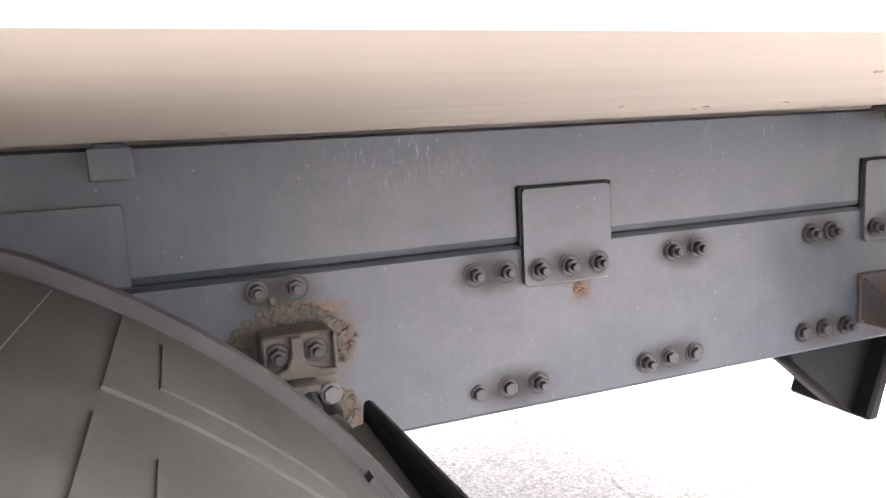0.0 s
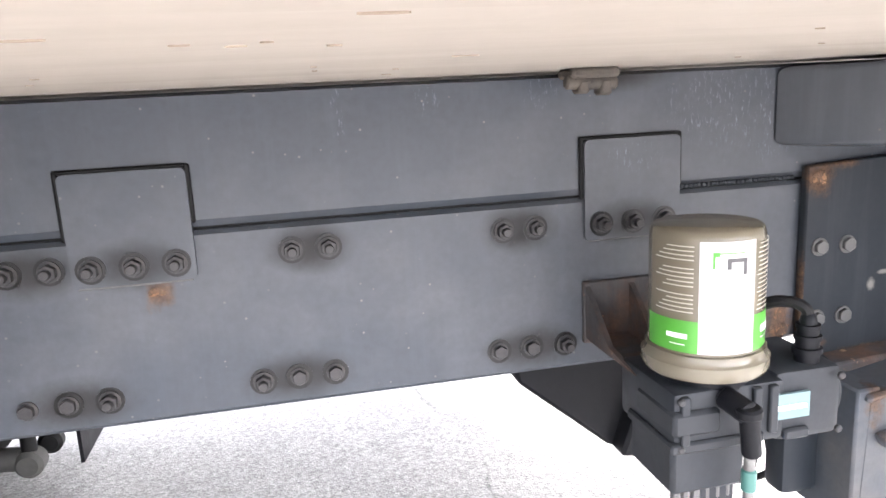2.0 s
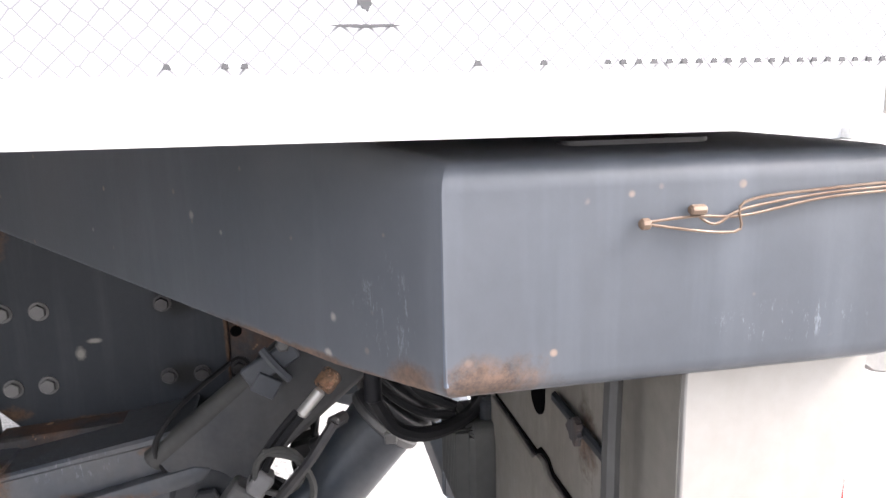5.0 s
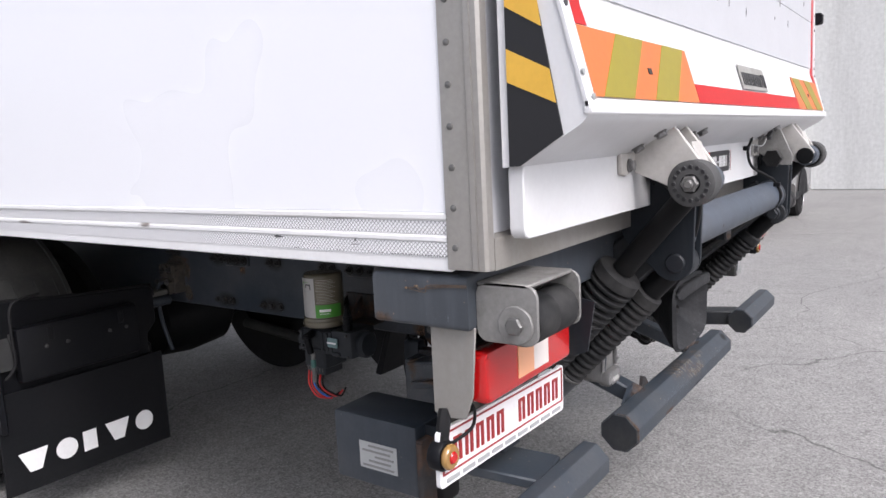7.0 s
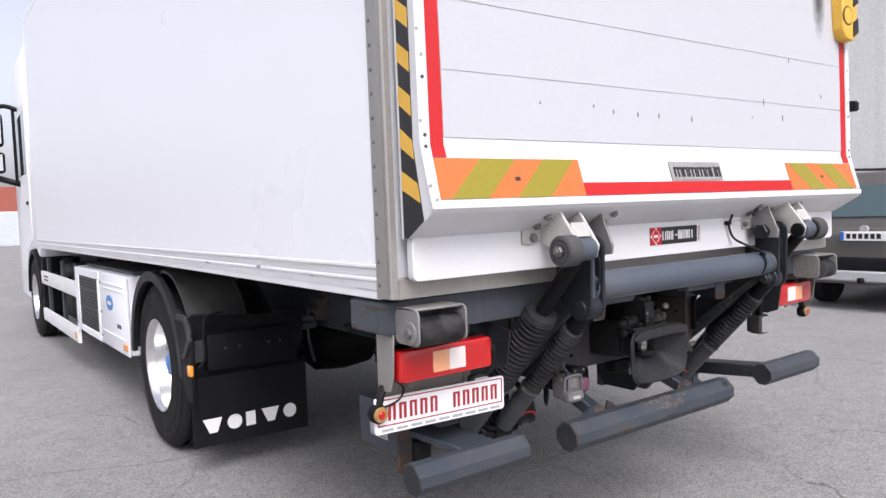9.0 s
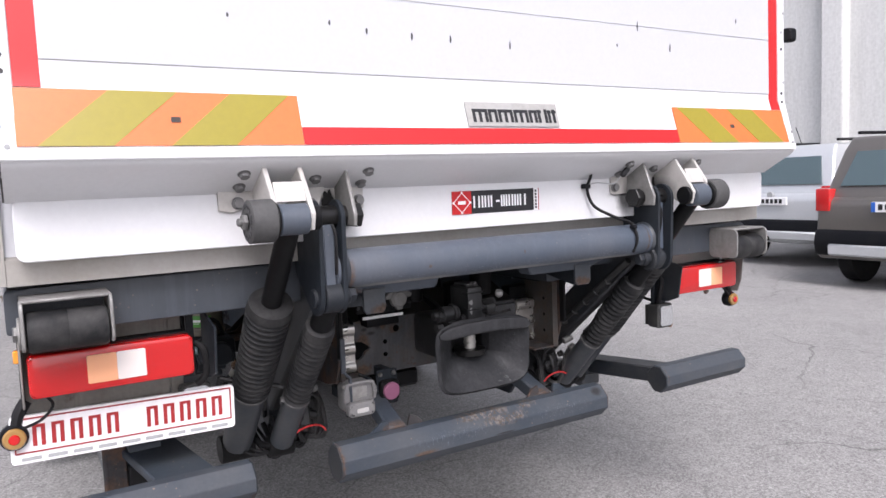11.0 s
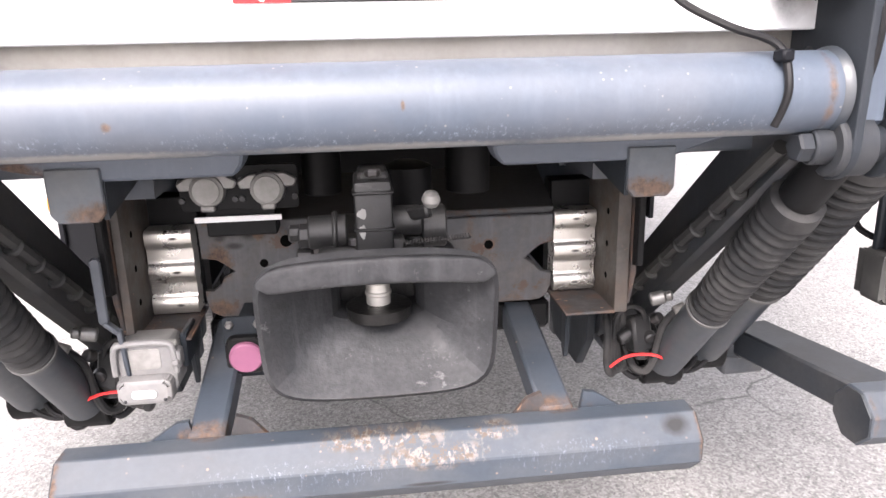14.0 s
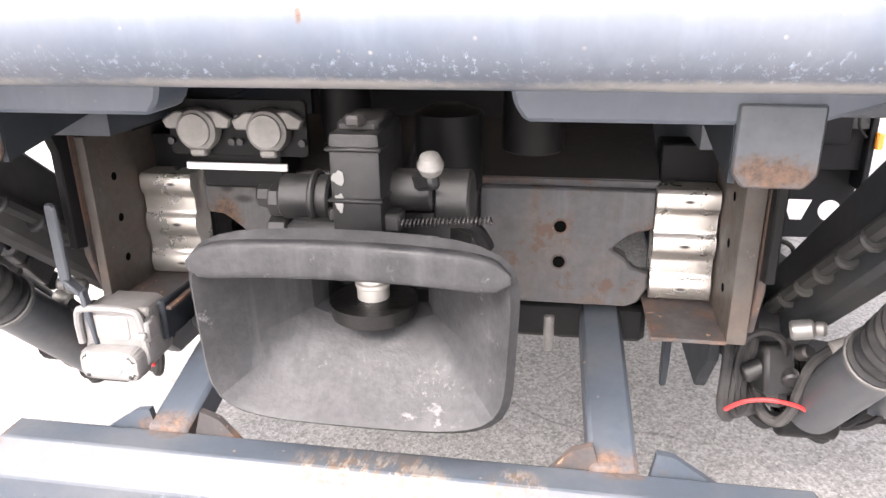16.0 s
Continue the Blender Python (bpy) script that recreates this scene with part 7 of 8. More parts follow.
part("plug_cable", hose([(-0.66, 0.905, 0.755), (-0.657, 0.908, 0.768), (-0.645, 0.918, 0.774), (-0.625, 0.935, 0.77), (-0.6, 0.952, 0.745), (-0.58, 0.96, 0.69)], 0.0075), M_RUBBER, gp)
part("valve_nipple", both(rod((-0.69, 1.04, 0.684), (-0.73, 1.032, 0.676), 0.014, 14), rod((-0.727, 1.032, 0.682), (-0.722, 1.022, 0.62), 0.0115, 12), rod((-0.729, 1.033, 0.686), (-0.728, 1.032, 0.672), 0.015, 14)), M_PLAST, gp)
part("teal_fitting", rod((-0.715, 1.02, 0.6), (-0.715, 1.02, 0.57), 0.009, 12), M_TEAL, gp)
part("pipe", rod((-0.715, 1.02, 0.625), (-0.715, 1.02, 0.52), 0.007, 10), M_ZINC, gp)
for k in range(6):
    y = 1.09 - 0.014 * k
    part("outlet", rod((-0.67, y, 0.56), (-0.67, y, 0.54), 0.006, 8), M_PALEB, gp)
    part("grease_line", hose([(-0.67, y, 0.545), (-0.672, y + 0.004, 0.49), (-0.65 + 0.008 * k, y - 0.01, 0.44), (-0.6, y - 0.03, 0.42 + 0.01 * k)], 0.0035, 6), (M_REDW, M_REDW, M_BLUEW, M_RUBBER, M_REDW, M_RUBBER)[k], gp)
part("bracket", both(box(-0.442, -0.432, 0.96, 1.11, 0.675, 0.77, 0.002), prism([(-0.6, 0.684), (-0.44, 0.684), (-0.44, 0.765), (-0.47, 0.74), (-0.52, 0.695)], 'y', 1.1, 1.108), prism([(-0.6, 0.684), (-0.44, 0.684), (-0.44, 0.765), (-0.47, 0.74), (-0.52, 0.695)], 'y', 1.03, 1.038), box(-0.6, -0.44, 0.93, 1.1, 0.675, 0.685, 0.002)), M_RUSTY, gp)
hz = thing("black_hoses", "bundle of black hoses hanging below the frame", "hoses", kind="stuff")
for k in range(7):
    x = -0.425 + 0.014 * (k % 3)
    y = 0.845 - 0.012 * k
    part("hose", hose([(x + 0.01, y, 0.645), (x - 0.01, y + 0.01 * math.sin(k), 0.58), (x, y + 0.012 * math.cos(k * 2), 0.5), (x + 0.01, y - 0.01, 0.4), (x + 0.05, y, 0.36)], 0.006), M_RUBBER, hz)
part("sleeve", box(-0.5, -0.45, 0.738, 0.805, 0.4, 0.64, 0.012, 2), M_PLATE, hz)

# ================= wheels =================
def wheel(x, y, s, label, dual):
    out, zc, grow = 1.265, GROUND + 0.515, 0.225 / 0.195
    R = lambda r: 0.29 + (r - 0.29) * grow  # noqa: E731
    tyre = [(0, 0.29), (0.0, 0.31), (0.008, 0.36), (0.004, 0.42), (0.012, 0.455), (0.03, 0.478), (0.05, 0.485), (0.25, zc), (0.27, 0.478), (0.288, 0.455), (0.296, 0.42), (0.29, 0.3), (0.29, 0.29)]
    tyre = [(h, R(r)) for h, r in tyre]
    w = part("wheel", flip(lathe(tyre, (-out, y, zc), (-out + 0.3, y, zc), 72, False), s), M_TYRE, chassis, label)
    for r in (0.405, 0.375, 0.445):
        part("sidewall_ring", flip(lathe([(0, R(r) - 0.003), (-0.003, R(r)), (0, R(r) + 0.003)], (-out + 0.006, y, zc), (-out + 0.3, y, zc), 60, False), s), M_TYRE, w)
    for g in (0.095, 0.15, 0.205):
        part("tread_rib", flip(lathe([(g, R(0.484)), (g + 0.004, R(0.488)), (g + 0.036, R(0.488)), (g + 0.04, R(0.484))], (-out, y, zc), (-out + 0.3, y, zc), 60, False), s), M_TYRE, w)
    rim = [(0.004, 0.292), (0.0, 0.296), (0.0, 0.282), (0.012, 0.272), (0.05, 0.262), (0.11, 0.258), (0.135, 0.245), (0.145, 0.22), (0.125, 0.15), (0.12, 0.115), (0.12, 0.0)]
    part("rim", flip(lathe(rim, (-out, y, zc), (-out + 0.3, y, zc), 64, False), s), M_RIM, w, "polished alloy rim")
    part("hub_cover", flip(lathe([(0.055, 0.0), (0.057, 0.045), (0.07, 0.065), (0.12, 0.07)], (-out, y, zc), (-out + 0.3, y, zc), 32, False), s), M_BLUE, w, "blue hub cover")
    for k in range(10):
        a = 2 * math.pi * k / 10
        part("wheel_nut", flip(rod((-out + 0.125, y + 0.135 * math.cos(a), zc + 0.135 * math.sin(a)), (-out + 0.085, y + 0.135 * math.cos(a), zc + 0.135 * math.sin(a)), 0.016, 6), s), M_ZINC, w)
        part("hand_hole", flip(rod((-out + 0.132, y + 0.19 * math.cos(a + 0.3), zc + 0.19 * math.sin(a + 0.3)), (-out + 0.129, y + 0.19 * math.cos(a + 0.3), zc + 0.19 * math.sin(a + 0.3)), 0.028, 14), s), M_BLK, w)
    if dual:
        part("inner_tyre", flip(lathe(tyre, (-out + 0.33, y, zc), (-out + 0.63, y, zc), 48, False), s), M_TYRE, w)
    return w


for s in (1, -1):
    wheel(0, 2.81, s, "rear truck wheel with polished rim and blue hub", True)
    wheel(0, 8.6, s, "front truck wheel with polished rim", False)


# ================= mudguards =================
def arch(a0, a1, x0, x1, r0, r1, cy, n=24, cz=0.485):
    bm = bmesh.new()
    rows = []
    for i in range(n + 1):
        deg = a0 + (a1 - a0) * i / n
        a = radians(deg)
        k = 1 - 0.055 * max(0.0, min(1.0, (deg - 112) / 35)) if cy < 2.7 else 1.0
        y, z = math.cos(a) * -1, math.sin(a)
        y, z = -y, z
        rows.append([bm.verts.new((x, cy + r * k * y, cz + r * k * z)) for x, r in ((x0, r0), (x1, r0), (x1, r1), (x0, r1))])
    for a, b in zip(rows, rows[1:]):
        for k in range(4):
            bm.faces.new((a[k], a[(k + 1) % 4], b[(k + 1) % 4], b[k]))
    bm.faces.new(rows[0])
    bm.faces.new(rows[-1][::-1])
    return bm


for s in (1, -1):
    mg = thing("mudguard", "dusty black plastic mudguard over the rear wheel", "mudguard", "mudguards")
    part("shell", flip(arch(84, 172, -1.262, -0.93, 0.536, 0.55, 2.57, 30), s), M_GUARD, mg)
    part("front_shell", flip(arch(4, 96, -1.262, -0.93, 0.565, 0.58, 2.81, 30, 0.43), s), M_FEND, mg)
    part("outer_lip", flip(arch(2, 178, -1.287, -1.255, 0.532, 0.592, 2.81, 50, 0.43), s), M_FEND, mg)
    part("inner_lip", flip(arch(12, 150, -0.945, -0.93, 0.536, 0.56, 2.57, 40), s), M_GUARD, mg)
    for a0, a1, x0, x1 in ((98, 114, -1.24, -1.12), (98, 114, -1.09, -0.96), (118, 134, -1.24, -1.12), (118, 134, -1.09, -0.96), (60, 92, -1.24, -0.96)):
        part("raised_panel", flip(arch(a0, a1, x0, x1, 0.546, 0.5518, 2.57, 8), s), M_GUARD, mg)
        part("raised_inset", flip(arch(a0 + 2.5, a1 - 2.5, x0 + 0.025, x1 - 0.025, 0.549, 0.5532, 2.57, 8), s), M_GUARD, mg)
    for x in (-1.2, -1.12, -1.04, -0.97):
        part("bead", flip(arch(137, 168, x - 0.006, x + 0.006, 0.548, 0.555, 2.57, 10), s), M_GUARD, mg)
    # flat rear face, flap and the bent handle shape on the side
    part("rear_panel", flip(prism([(-1.285, 0.79), (-1.26, 0.81), (-0.95, 0.775), (-0.625, 0.753), (-0.61, 0.74), (-0.61, 0.60), (-0.655, 0.55), (-0.655, 0.40), (-1.285, 0.40)], 'y', 2.085, 2.098, 0.003), s), M_PLAST, mg)
    part("top_shelf", flip(prism([(-1.26, 2.098), (-0.615, 2.098), (-0.64, 2.15), (-0.8, 2.215), (-0.95, 2.25), (-1.26, 2.25)], 'z', 0.732, 0.74, 0.002), s), M_DUST, mg)
    part("top_seal", flip(hose([(-1.26, 2.094, 0.812), (-0.95, 2.094, 0.779), (-0.65, 2.094, 0.76), (-0.615, 2.094, 0.752), (-0.607, 2.094, 0.71)], 0.007, 8), s), M_RUBBER, mg)
    part("side_wing", flip(prism([(2.32, 0.76), (2.26, 0.84), (2.1, 0.8), (2.04, 0.72), (2.04, 0.33), (2.16, 0.33), (2.24, 0.45)], 'x', -1.285, -1.262, 0.004), s), M_PLAST, mg)
    part("side_handle", flip(prism([(2.24, 0.78), (2.12, 0.775), (2.07, 0.69), (2.15, 0.6), (2.2, 0.585), (2.19, 0.565), (2.12, 0.575), (2.035, 0.68), (2.05, 0.74), (2.1, 0.81), (2.24, 0.815)], 'x', -1.297, -1.274, 0.004), s), M_GUARD, mg)
    part("cover_box", flip(box(-1.2, -0.72, 2.03, 2.085, 0.5, 0.705, 0.015, 2), s), M_PLAST, mg)
    for x in (-1.08, -0.8):
        part("slot", flip(box(x - 0.012, x + 0.012, 2.025, 2.031, 0.64, 0.69, 0.003), s), M_PLAST, mg)
    for x in (-1.1, -1.02, -0.85, -0.78):
        part("stud", flip(rod((x, 2.031, 0.62), (x, 2.023, 0.62), 0.008, 8), s), M_GUARD, mg)
    part("stay_tube", flip(rod((-0.5, 2.14, 0.668), (-1.2, 2.13, 0.668), 0.024, 18), s), M_FRAME, mg)
    part("stay_strap", flip(prism([(-0.96, 2.12), (-0.96, 2.29), (-0.8, 2.26), (-0.62, 2.225), (-0.53, 2.18), (-0.52, 2.11), (-0.62, 2.1)], 'z', 0.697, 0.7205, 0.004), s), M_DUST, mg)
    part("strap_rim", flip(hose([(-0.96, 2.295, 0.725), (-0.8, 2.265, 0.725), (-0.62, 2.228, 0.722), (-0.54, 2.185, 0.715), (-0.525, 2.14, 0.71)], 0.009, 8), s), M_DUST, mg)
    for y in (2.17, 2.19, 2.215):
        part("strap_tooth", flip(box(-0.64, -0.615, y - 0.006, y + 0.006, 0.72, 0.733, 0.003), s), M_DUST, mg)
    part("clamp_cable", flip(hose([(-0.5, 2.147, 0.74), (-0.525, 2.145, 0.745), (-0.545, 2.142, 0.73), (-0.555, 2.135, 0.68), (-0.556, 2.12, 0.58), (-0.54, 2.09, 0.45)], 0.0085), s), M_FRAME, mg)
    part("cable", flip(hose([(-1.1, 2.035, 0.82), (-1.2, 2.03, 0.8), (-1.215, 2.03, 0.7), (-1.215, 2.03, 0.58), (-1.25, 2.04, 0.53)], 0.006), s), M_RUBBER, mg)
    fy, fz = (0.0, 0.0) if s > 0 else (0.09, 0.03)
    fl = part("mudflap", flip(prism([(-1.29, 0.085 + fz), (-0.615, 0.075 + fz), (-0.615, 0.47 + fz), (-1.285, 0.47 + fz)], 'y', 2.06 + fy, 2.07 + fy, 0.001), s), M_FLAP, mg, "black rubber mudflap with white maker's bars")
    # plain white wedges and discs in place of the maker's word
    x, zl = -1.25 if s > 0 else 0.69, 0.155 + fz
    for w, form in ((0.135, 'v'), (0.105, 'o'), (0.085, 'l'), (0.13, 'v'), (0.1, 'o')):
        if form == 'v':
            pts = [(x + w * 0.1, zl + 0.08), (x + w * 0.9, zl + 0.08), (x + w * 0.68, zl), (x + w * 0.36, zl)]
        elif form == 'o':
            pts = [(x + w / 2 + w * 0.4 * math.cos(a * 0.3142), zl + 0.04 + 0.041 * math.sin(a * 0.3142)) for a in range(20)]
        else:
            pts = [(x + w * 0.1, zl), (x + w * 0.75, zl), (x + w * 0.75, zl + 0.08), (x + w * 0.1, zl + 0.08)]
        part("white_mark", prism(pts, 'y', 2.0585 + fy, 2.0602 + fy), M_WHT, fl)
        x += w + 0.004
    mk = thing("side_marker", "small amber side marker on the mudguard", "marker lamp", "side markers")
    part("lens_block", flip(box(-1.305, -1.28, 2.02, 2.06, 0.49, 0.55, 0.005), s), M_AMBER, mk)

# ================= side guards, cabinet, cab =================
cab_ = thing("side_cabinet", "white louvred refrigeration cabinet below the box", "cabinet")
part("body", box(-1.25, -0.7, 3.58, 5.58, 0.37, 0.945, 0.015, 2), M_WHITE, cab_)
part("front_panel", box(-1.266, -1.25, 3.57, 4.5, 0.365, 0.93, 0.012, 2), M_WHITE, cab_)
for y0, y1, z0, z1 in ((4.53, 5.6, 0.87, 0.94), (4.53, 5.6, 0.36, 0.42), (4.53, 4.6, 0.42, 0.87), (5.44, 5.6, 0.42, 0.87)):
    part("grille_frame", box(-1.268, -1.25, y0, y1, z0, z1, 0.006), M_WHITE, cab_)
part("grille", box(-1.258, -1.25, 4.6, 5.44, 0.42, 0.87, 0.0), M_BLK, cab_, "black mesh grille")
for k in range(16):
    part("grille_bar", box(-1.262, -1.257, 4.6, 5.44, 0.43 + 0.027 * k, 0.436 + 0.027 * k, 0.0), M_PLAST, cab_)
for z in (0.75, 0.59):
    part("grille_tie", box(-1.264, -1.257, 4.6, 5.44, z, z + 0.012, 0.002), M_GREYD, cab_)
part("oval_badge", prism([(4.13 + 0.115 * math.cos(a * 0.3142), 0.715 + 0.06 * math.sin(a * 0.3142)) for a in range(20)], 'x', -1.2695, -1.2655), M_BLUE, cab_)
part("oval_mark", prism([(4.13 + 0.07 * math.cos(a * 0.3142), 0.715 + 0.016 * math.sin(a * 0.3142)) for a in range(20)], 'x', -1.2705, -1.269), M_WHT, cab_)
part("maker_mark", box(-1.2685, -1.2655, 3.78, 3.9, 0.545, 0.575, 0.0), M_GREYD, cab_)
for k in range(2):
    part("pressed_rib", box(-1.273, -1.264, 3.66, 4.4, 0.855 - 0.04 * k, 0.87 - 0.04 * k, 0.004), M_WHITE, cab_)
part("pressed_rib", box(-1.273, -1.264, 3.66, 4.4, 0.47, 0.485, 0.004), M_WHITE, cab_)
for y, z in ((4.46, 0.86), (4.46, 0.62), (4.46, 0.43)):
    part("catch", rod((-1.264, y, z), (-1.272, y, z), 0.012, 10), M_GREYD, cab_)
part("lid", box(-1.2, -0.7, 3.6, 5.4, 0.945, 0.975, 0.01), M_FRAME, cab_)
part("amber_reflector", box(-1.274, -1.264, 3.6, 3.72, 0.4, 0.45, 0.003), M_AMBER, cab_)
part("hanger", box(-0.9, -0.45, 3.8, 3.88, 0.8, 0.95, 0.004), M_BLACK, cab_)
part("hanger", box(-0.9, -0.45, 5.2, 5.28, 0.8, 0.95, 0.004), M_BLACK, cab_)
sg = thing("side_guard", "pale aluminium side guard rails between the wheels", "side guard")
for z0, z1 in ((0.645, 0.79), (0.205, 0.345)):
    part("rail", prism([(-1.262, z0), (-1.265, z0 + 0.01), (-1.265, z1 - 0.01), (-1.262, z1), (-1.235, z1), (-1.235, z0)], 'y', 5.64, 7.95), M_RAILW, sg)
for y in (5.8, 6.6, 7.6):
    part("post", box(-1.235, -1.2, y, y + 0.06, 0.19, 0.95, 0.004), M_FRAME, sg)
    part("arm", box(-1.2, -0.44, y, y + 0.06, 0.72, 0.78, 0.004), M_BLACK, sg)
for k in range(2):
    part("mark", box(-1.267, -1.2645, 7.4, 7.7, 0.69 + 0.04 * k, 0.71 + 0.04 * k, 0.0), M_GREYD, sg)
part("amber_reflector", box(-1.272, -1.262, 5.7, 5.78, 0.24, 0.3, 0.003), M_AMBER, sg)
tk = thing("fuel_tank", "dark tanks and boxes hung on the frame behind the side guard", "tank")
part("tank", box(-1.15, -0.5, 5.9, 7.3, 0.3, 0.9, 0.08, 3), M_BLACK, tk)
part("filter", rod((-1.0, 7.5, 0.5), (-1.0, 7.5, 0.95), 0.09, 18), M_PLAST, tk)
cabt = thing("truck_cab", "white truck cab with black mirror arms", "truck cab")
part("shell", prism([(7.98, 1.12), (7.98, 3.3), (8.3, 3.6), (9.75, 3.5), (10.15, 1.9), (10.2, 0.35), (9.28, 0.35), (9.22, 0.6), (9.05, 0.88), (8.8, 1.02), (8.4, 1.04), (8.15, 0.93), (8.08, 1.05)], 'x', -1.25, 1.25, 0.04, 2), M_WHITE, cabt)
part("door", prism([(8.6, 1.15), (8.55, 2.9), (9.55, 2.85), (9.85, 1.9), (9.85, 0.7), (9.3, 0.7), (9.1, 1.0)], 'x', -1.262, -1.24, 0.01), M_WHITE, cabt)
part("door_window", prism([(8.75, 2.0), (8.72, 2.8), (9.5, 2.75), (9.7, 2.0)], 'x', -1.266, -1.25, 0.003), M_GLASS, cabt)
part("handle", box(-1.28, -1.26, 8.7, 8.85, 1.6, 1.65, 0.008), M_BLK, cabt)
part("wheel_arch", arch(3, 177, -1.275, -0.85, 0.545, 0.6, 8.6, 30, 0.43), M_PLAST, cabt)
part("skirt", prism([(7.92, 0.3), (7.92, 0.95), (8.0, 0.95), (8.05, 0.3)], 'x', -1.25, -0.9, 0.01), M_PLAST, cabt)
part("side_fin", box(-1.25, -1.2, 7.82, 7.99, 1.05, 3.4, 0.02), M_WHITE, cabt)
part("mirror_arm", both(hose([(-1.25, 9.4, 2.9), (-1.4, 9.45, 2.95), (-1.55, 9.5, 2.9)], 0.03), hose([(-1.25, 9.45, 1.9), (-1.4, 9.5, 1.95), (-1.55, 9.5, 2.0)], 0.04), rod((-1.3, 9.42, 1.95), (-1.3, 9.42, 2.9), 0.02, 10)), M_PLAST, cabt)
part("mirror_housing", both(box(-1.68, -1.42, 9.4, 9.55, 2.4, 2.85, 0.05, 2), box(-1.68, -1.42, 9.4, 9.55, 2.05, 2.33, 0.04, 2)), M_PLAST, cabt)
part("mirror_glass", both(box(-1.65, -1.45, 9.39, 9.4, 2.44, 2.81, 0.004), box(-1.65, -1.45, 9.39, 9.4, 2.08, 2.3, 0.004)), M_MIRROR, cabt)


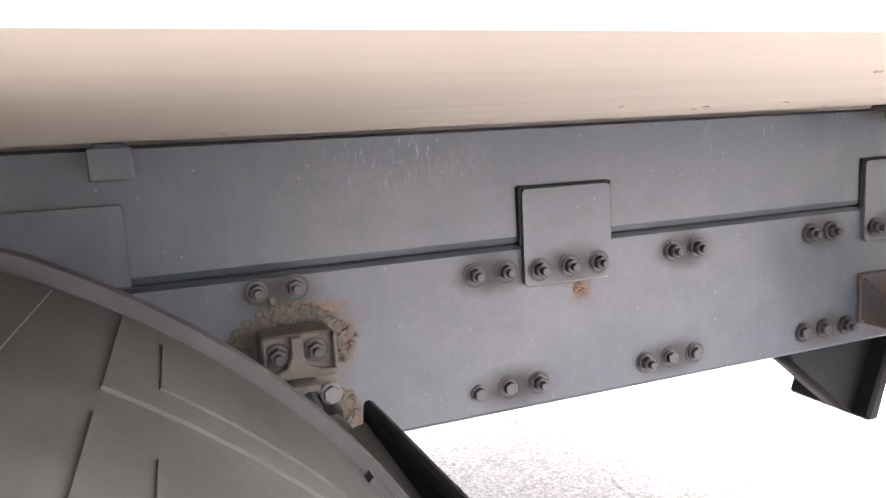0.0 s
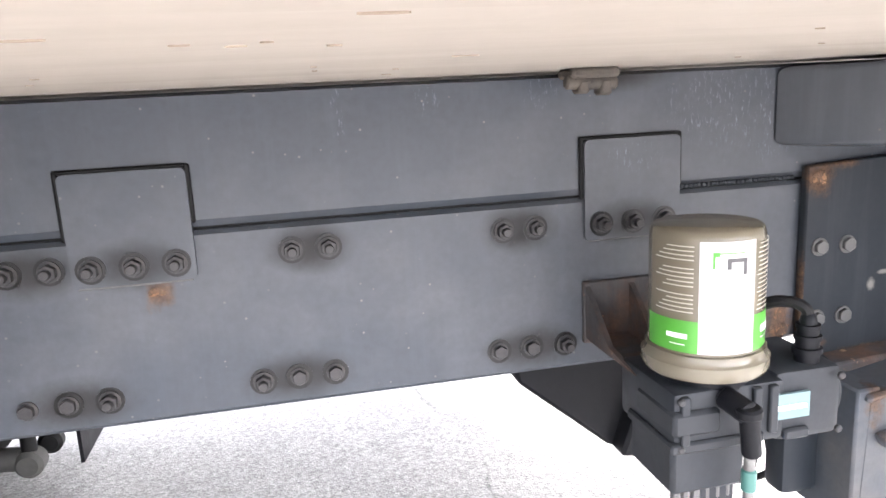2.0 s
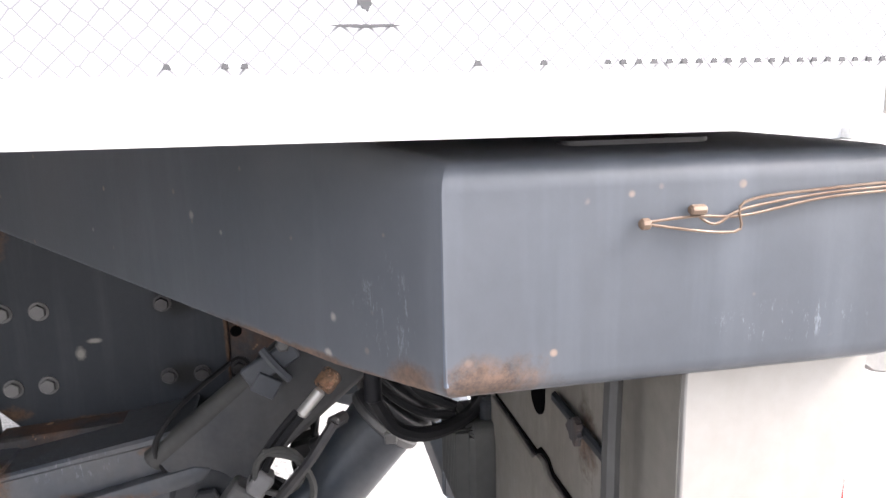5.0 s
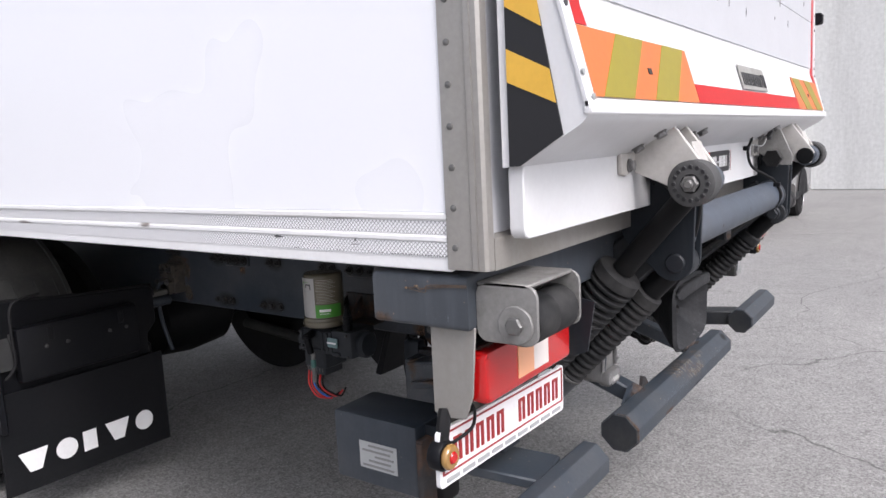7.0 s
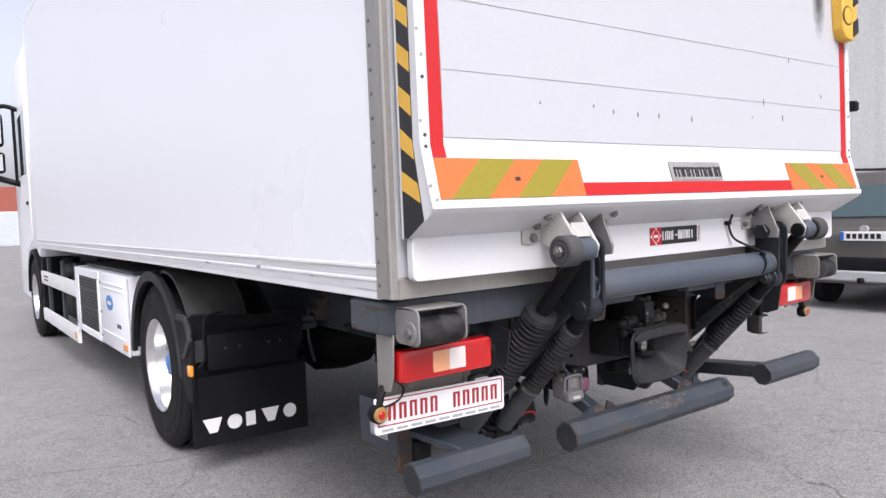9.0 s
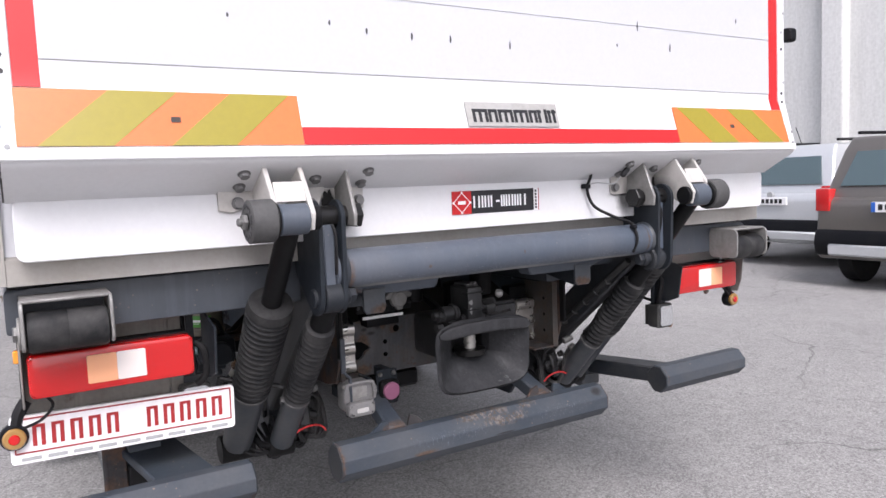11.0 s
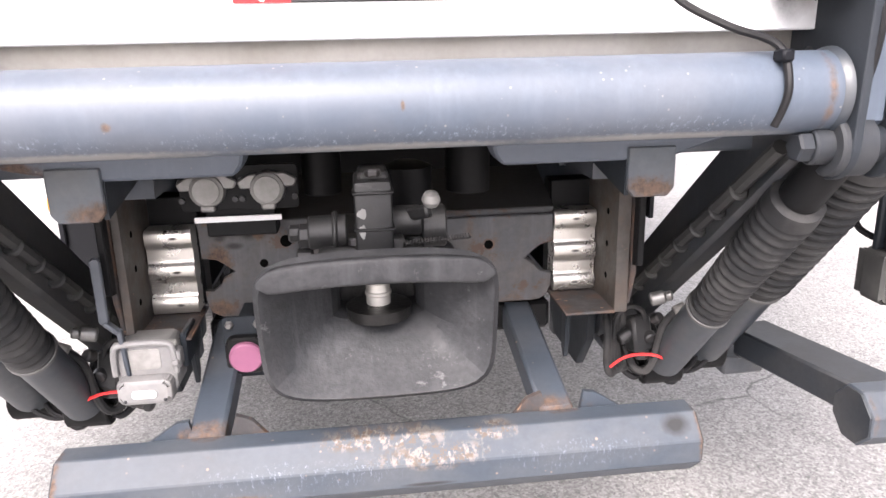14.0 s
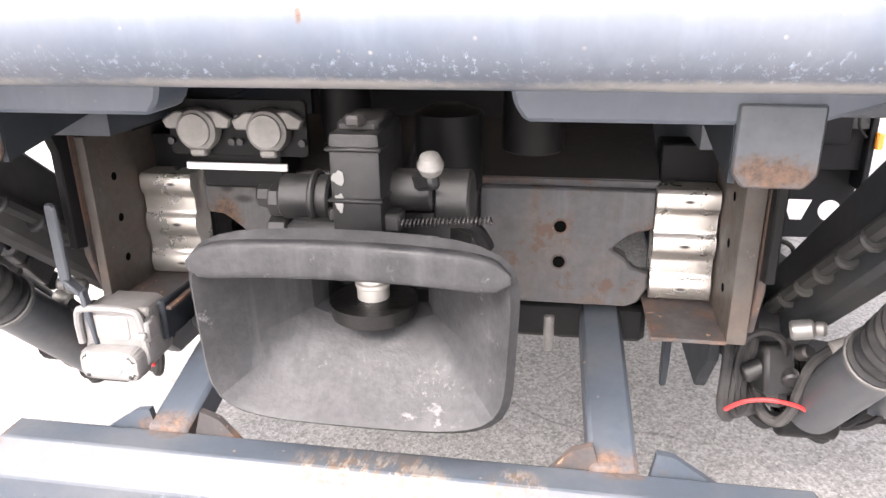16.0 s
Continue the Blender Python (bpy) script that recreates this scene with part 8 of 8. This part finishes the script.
# ================= parked cars =================
def car(name, label, x, yc, paint, glass_label=""):
    """A five-door estate that faces +x, tail at x."""
    c = thing(name, label, "car", "parked cars")
    c.location = (0, 0, GROUND)
    W = 0.9

    def loft(outline, half, shrink=None):
        bm = bmesh.new()
        L = [bm.verts.new((x + a, yc + half * (shrink(b) if shrink else 1), b)) for a, b in outline]
        R = [bm.verts.new((x + a, yc - half * (shrink(b) if shrink else 1), b)) for a, b in outline]
        bm.faces.new(L)
        bm.faces.new(R[::-1])
        n = len(outline)
        for i in range(n):
            bm.faces.new((L[i], L[(i + 1) % n], R[(i + 1) % n], R[i]))
        bmesh.ops.recalc_face_normals(bm, faces=bm.faces)
        bmesh.ops.bevel(bm, geom=bm.edges[:], offset=0.05, segments=3, affect='EDGES', profile=0.6)
        return bm
    part("lower_body", loft([(0.06, 0.32), (0.02, 0.55), (0.04, 0.95), (0.1, 1.02), (3.2, 1.02), (4.0, 0.92), (4.2, 0.75), (4.2, 0.32)], W), paint, c)
    part("cabin", loft([(0.1, 0.98), (0.31, 1.54), (0.42, 1.69), (2.2, 1.71), (2.5, 1.64), (3.2, 0.98)], W - 0.03, lambda z: 1 - 0.16 * max(0, z - 1.0) / 0.64), paint, c)
    part("bumper", loft([(0.0, 0.36), (-0.04, 0.5), (0.0, 0.66), (0.25, 0.66), (0.25, 0.36)], W + 0.005), M_PLAST, c)
    part("skid_plate", box(x - 0.06, x + 0.05, yc - 0.72, yc + 0.72, 0.37, 0.5, 0.02), M_SILV, c)
    bmw = prism([(yc - 0.68, 1.15), (yc + 0.68, 1.15), (yc + 0.58, 1.56), (yc - 0.58, 1.56)], 'x', -0.01, 0.012)
    bmesh.ops.rotate(bmw, cent=(0, yc, 1.04), matrix=Matrix.Rotation(radians(22.5), 3, 'Y'), verts=bmw.verts)
    bmesh.ops.translate(bmw, vec=(x + 0.1, 0, 0), verts=bmw.verts)
    part("rear_window", bmw, M_GLASS, c)
    for s in (1, -1):
        part("side_window", prism([(x + 0.55, 1.05), (x + 0.72, 1.48), (x + 2.3, 1.5), (x + 2.85, 1.05)], 'y', yc + s * (W - 0.07), yc + s * (W - 0.028)), M_GLASS, c)
        part("tail_light", box(x + 0.01, x + 0.2, yc + s * 0.74, yc + s * (W + 0.004), 0.86, 1.12, 0.02, 2), M_LRED, c)
        part("sill", box(x + 0.9, x + 3.1, yc + s * (W - 0.04), yc + s * (W + 0.02), 0.3, 0.42, 0.02), M_PLAST, c)
        part("door_handle", box(x + 1.2, x + 1.38, yc + s * W, yc + s * (W + 0.025), 0.9, 0.93, 0.01), paint, c)
        part("roof_rail", rod((x + 0.5, yc + s * 0.68, 1.74), (x + 2.3, yc + s * 0.68, 1.76), 0.02, 10), M_PLAST, c)
        part("wing_mirror", box(x + 2.75, x + 2.85, yc + s * (W + 0.02), yc + s * (W + 0.2), 1.02, 1.16, 0.03, 2), paint, c)
        for wx in (0.72, 3.35):
            wl_ = part("wheel", both(lathe([(0, 0.2), (0.01, 0.3), (0.04, 0.33), (0.2, 0.33), (0.22, 0.2)], (x + wx, yc + s * (W - 0.01), 0.33), (x + wx, yc + s * (W - 0.3), 0.33), 36)), M_TYRE, c)
            part("rim", lathe([(-0.004, 0.205), (0.01, 0.195), (0.02, 0.05), (0.0, 0.04), (0.0, 0.0)], (x + wx, yc + s * (W - 0.01), 0.33), (x + wx, yc + s * (W - 0.3), 0.33), 30, False), M_RIM, wl_)
            part("wheel_arch", prism([(x + wx + 0.42 * math.cos(a * math.pi / 12), 0.33 + 0.42 * math.sin(a * math.pi / 12)) for a in range(13)], 'y', yc + s * (W + 0.012), yc + s * (W - 0.2)), M_PLAST, c)
    part("number_plate", box(x - 0.02, x + 0.02, yc - 0.26, yc + 0.26, 0.86, 0.97, 0.004), M_WHT, c)
    for k in range(6):
        part("plate_bar", box(x - 0.0225, x - 0.02, yc - 0.2 + k * 0.068, yc - 0.155 + k * 0.068, 0.885, 0.945, 0.0), M_BLK, c)
    part("plate_band", box(x - 0.0225, x - 0.02, yc + 0.215, yc + 0.258, 0.862, 0.968, 0.0), M_BLUEW, c)
    part("round_badge", prism(disc(yc, 1.0, 0.045, 20), 'x', x - 0.0, x + 0.05), M_GREYT, c)
    part("tow_bar", box(x - 0.12, x + 0.1, yc - 0.03, yc + 0.03, 0.36, 0.42, 0.01), M_BLACK, c)
    part("aerial", rod((x + 0.6, yc - 0.1, 1.7), (x + 0.45, yc - 0.1, 1.95), 0.006, 6), M_BLK, c)
    return c


car("parked_car", "brown grey compact estate car with silver skid plate", 6.65, 2.1, M_CARP)
car("silver_car", "silver car parked behind the brown one", 8.0, 4.5, M_SILV)
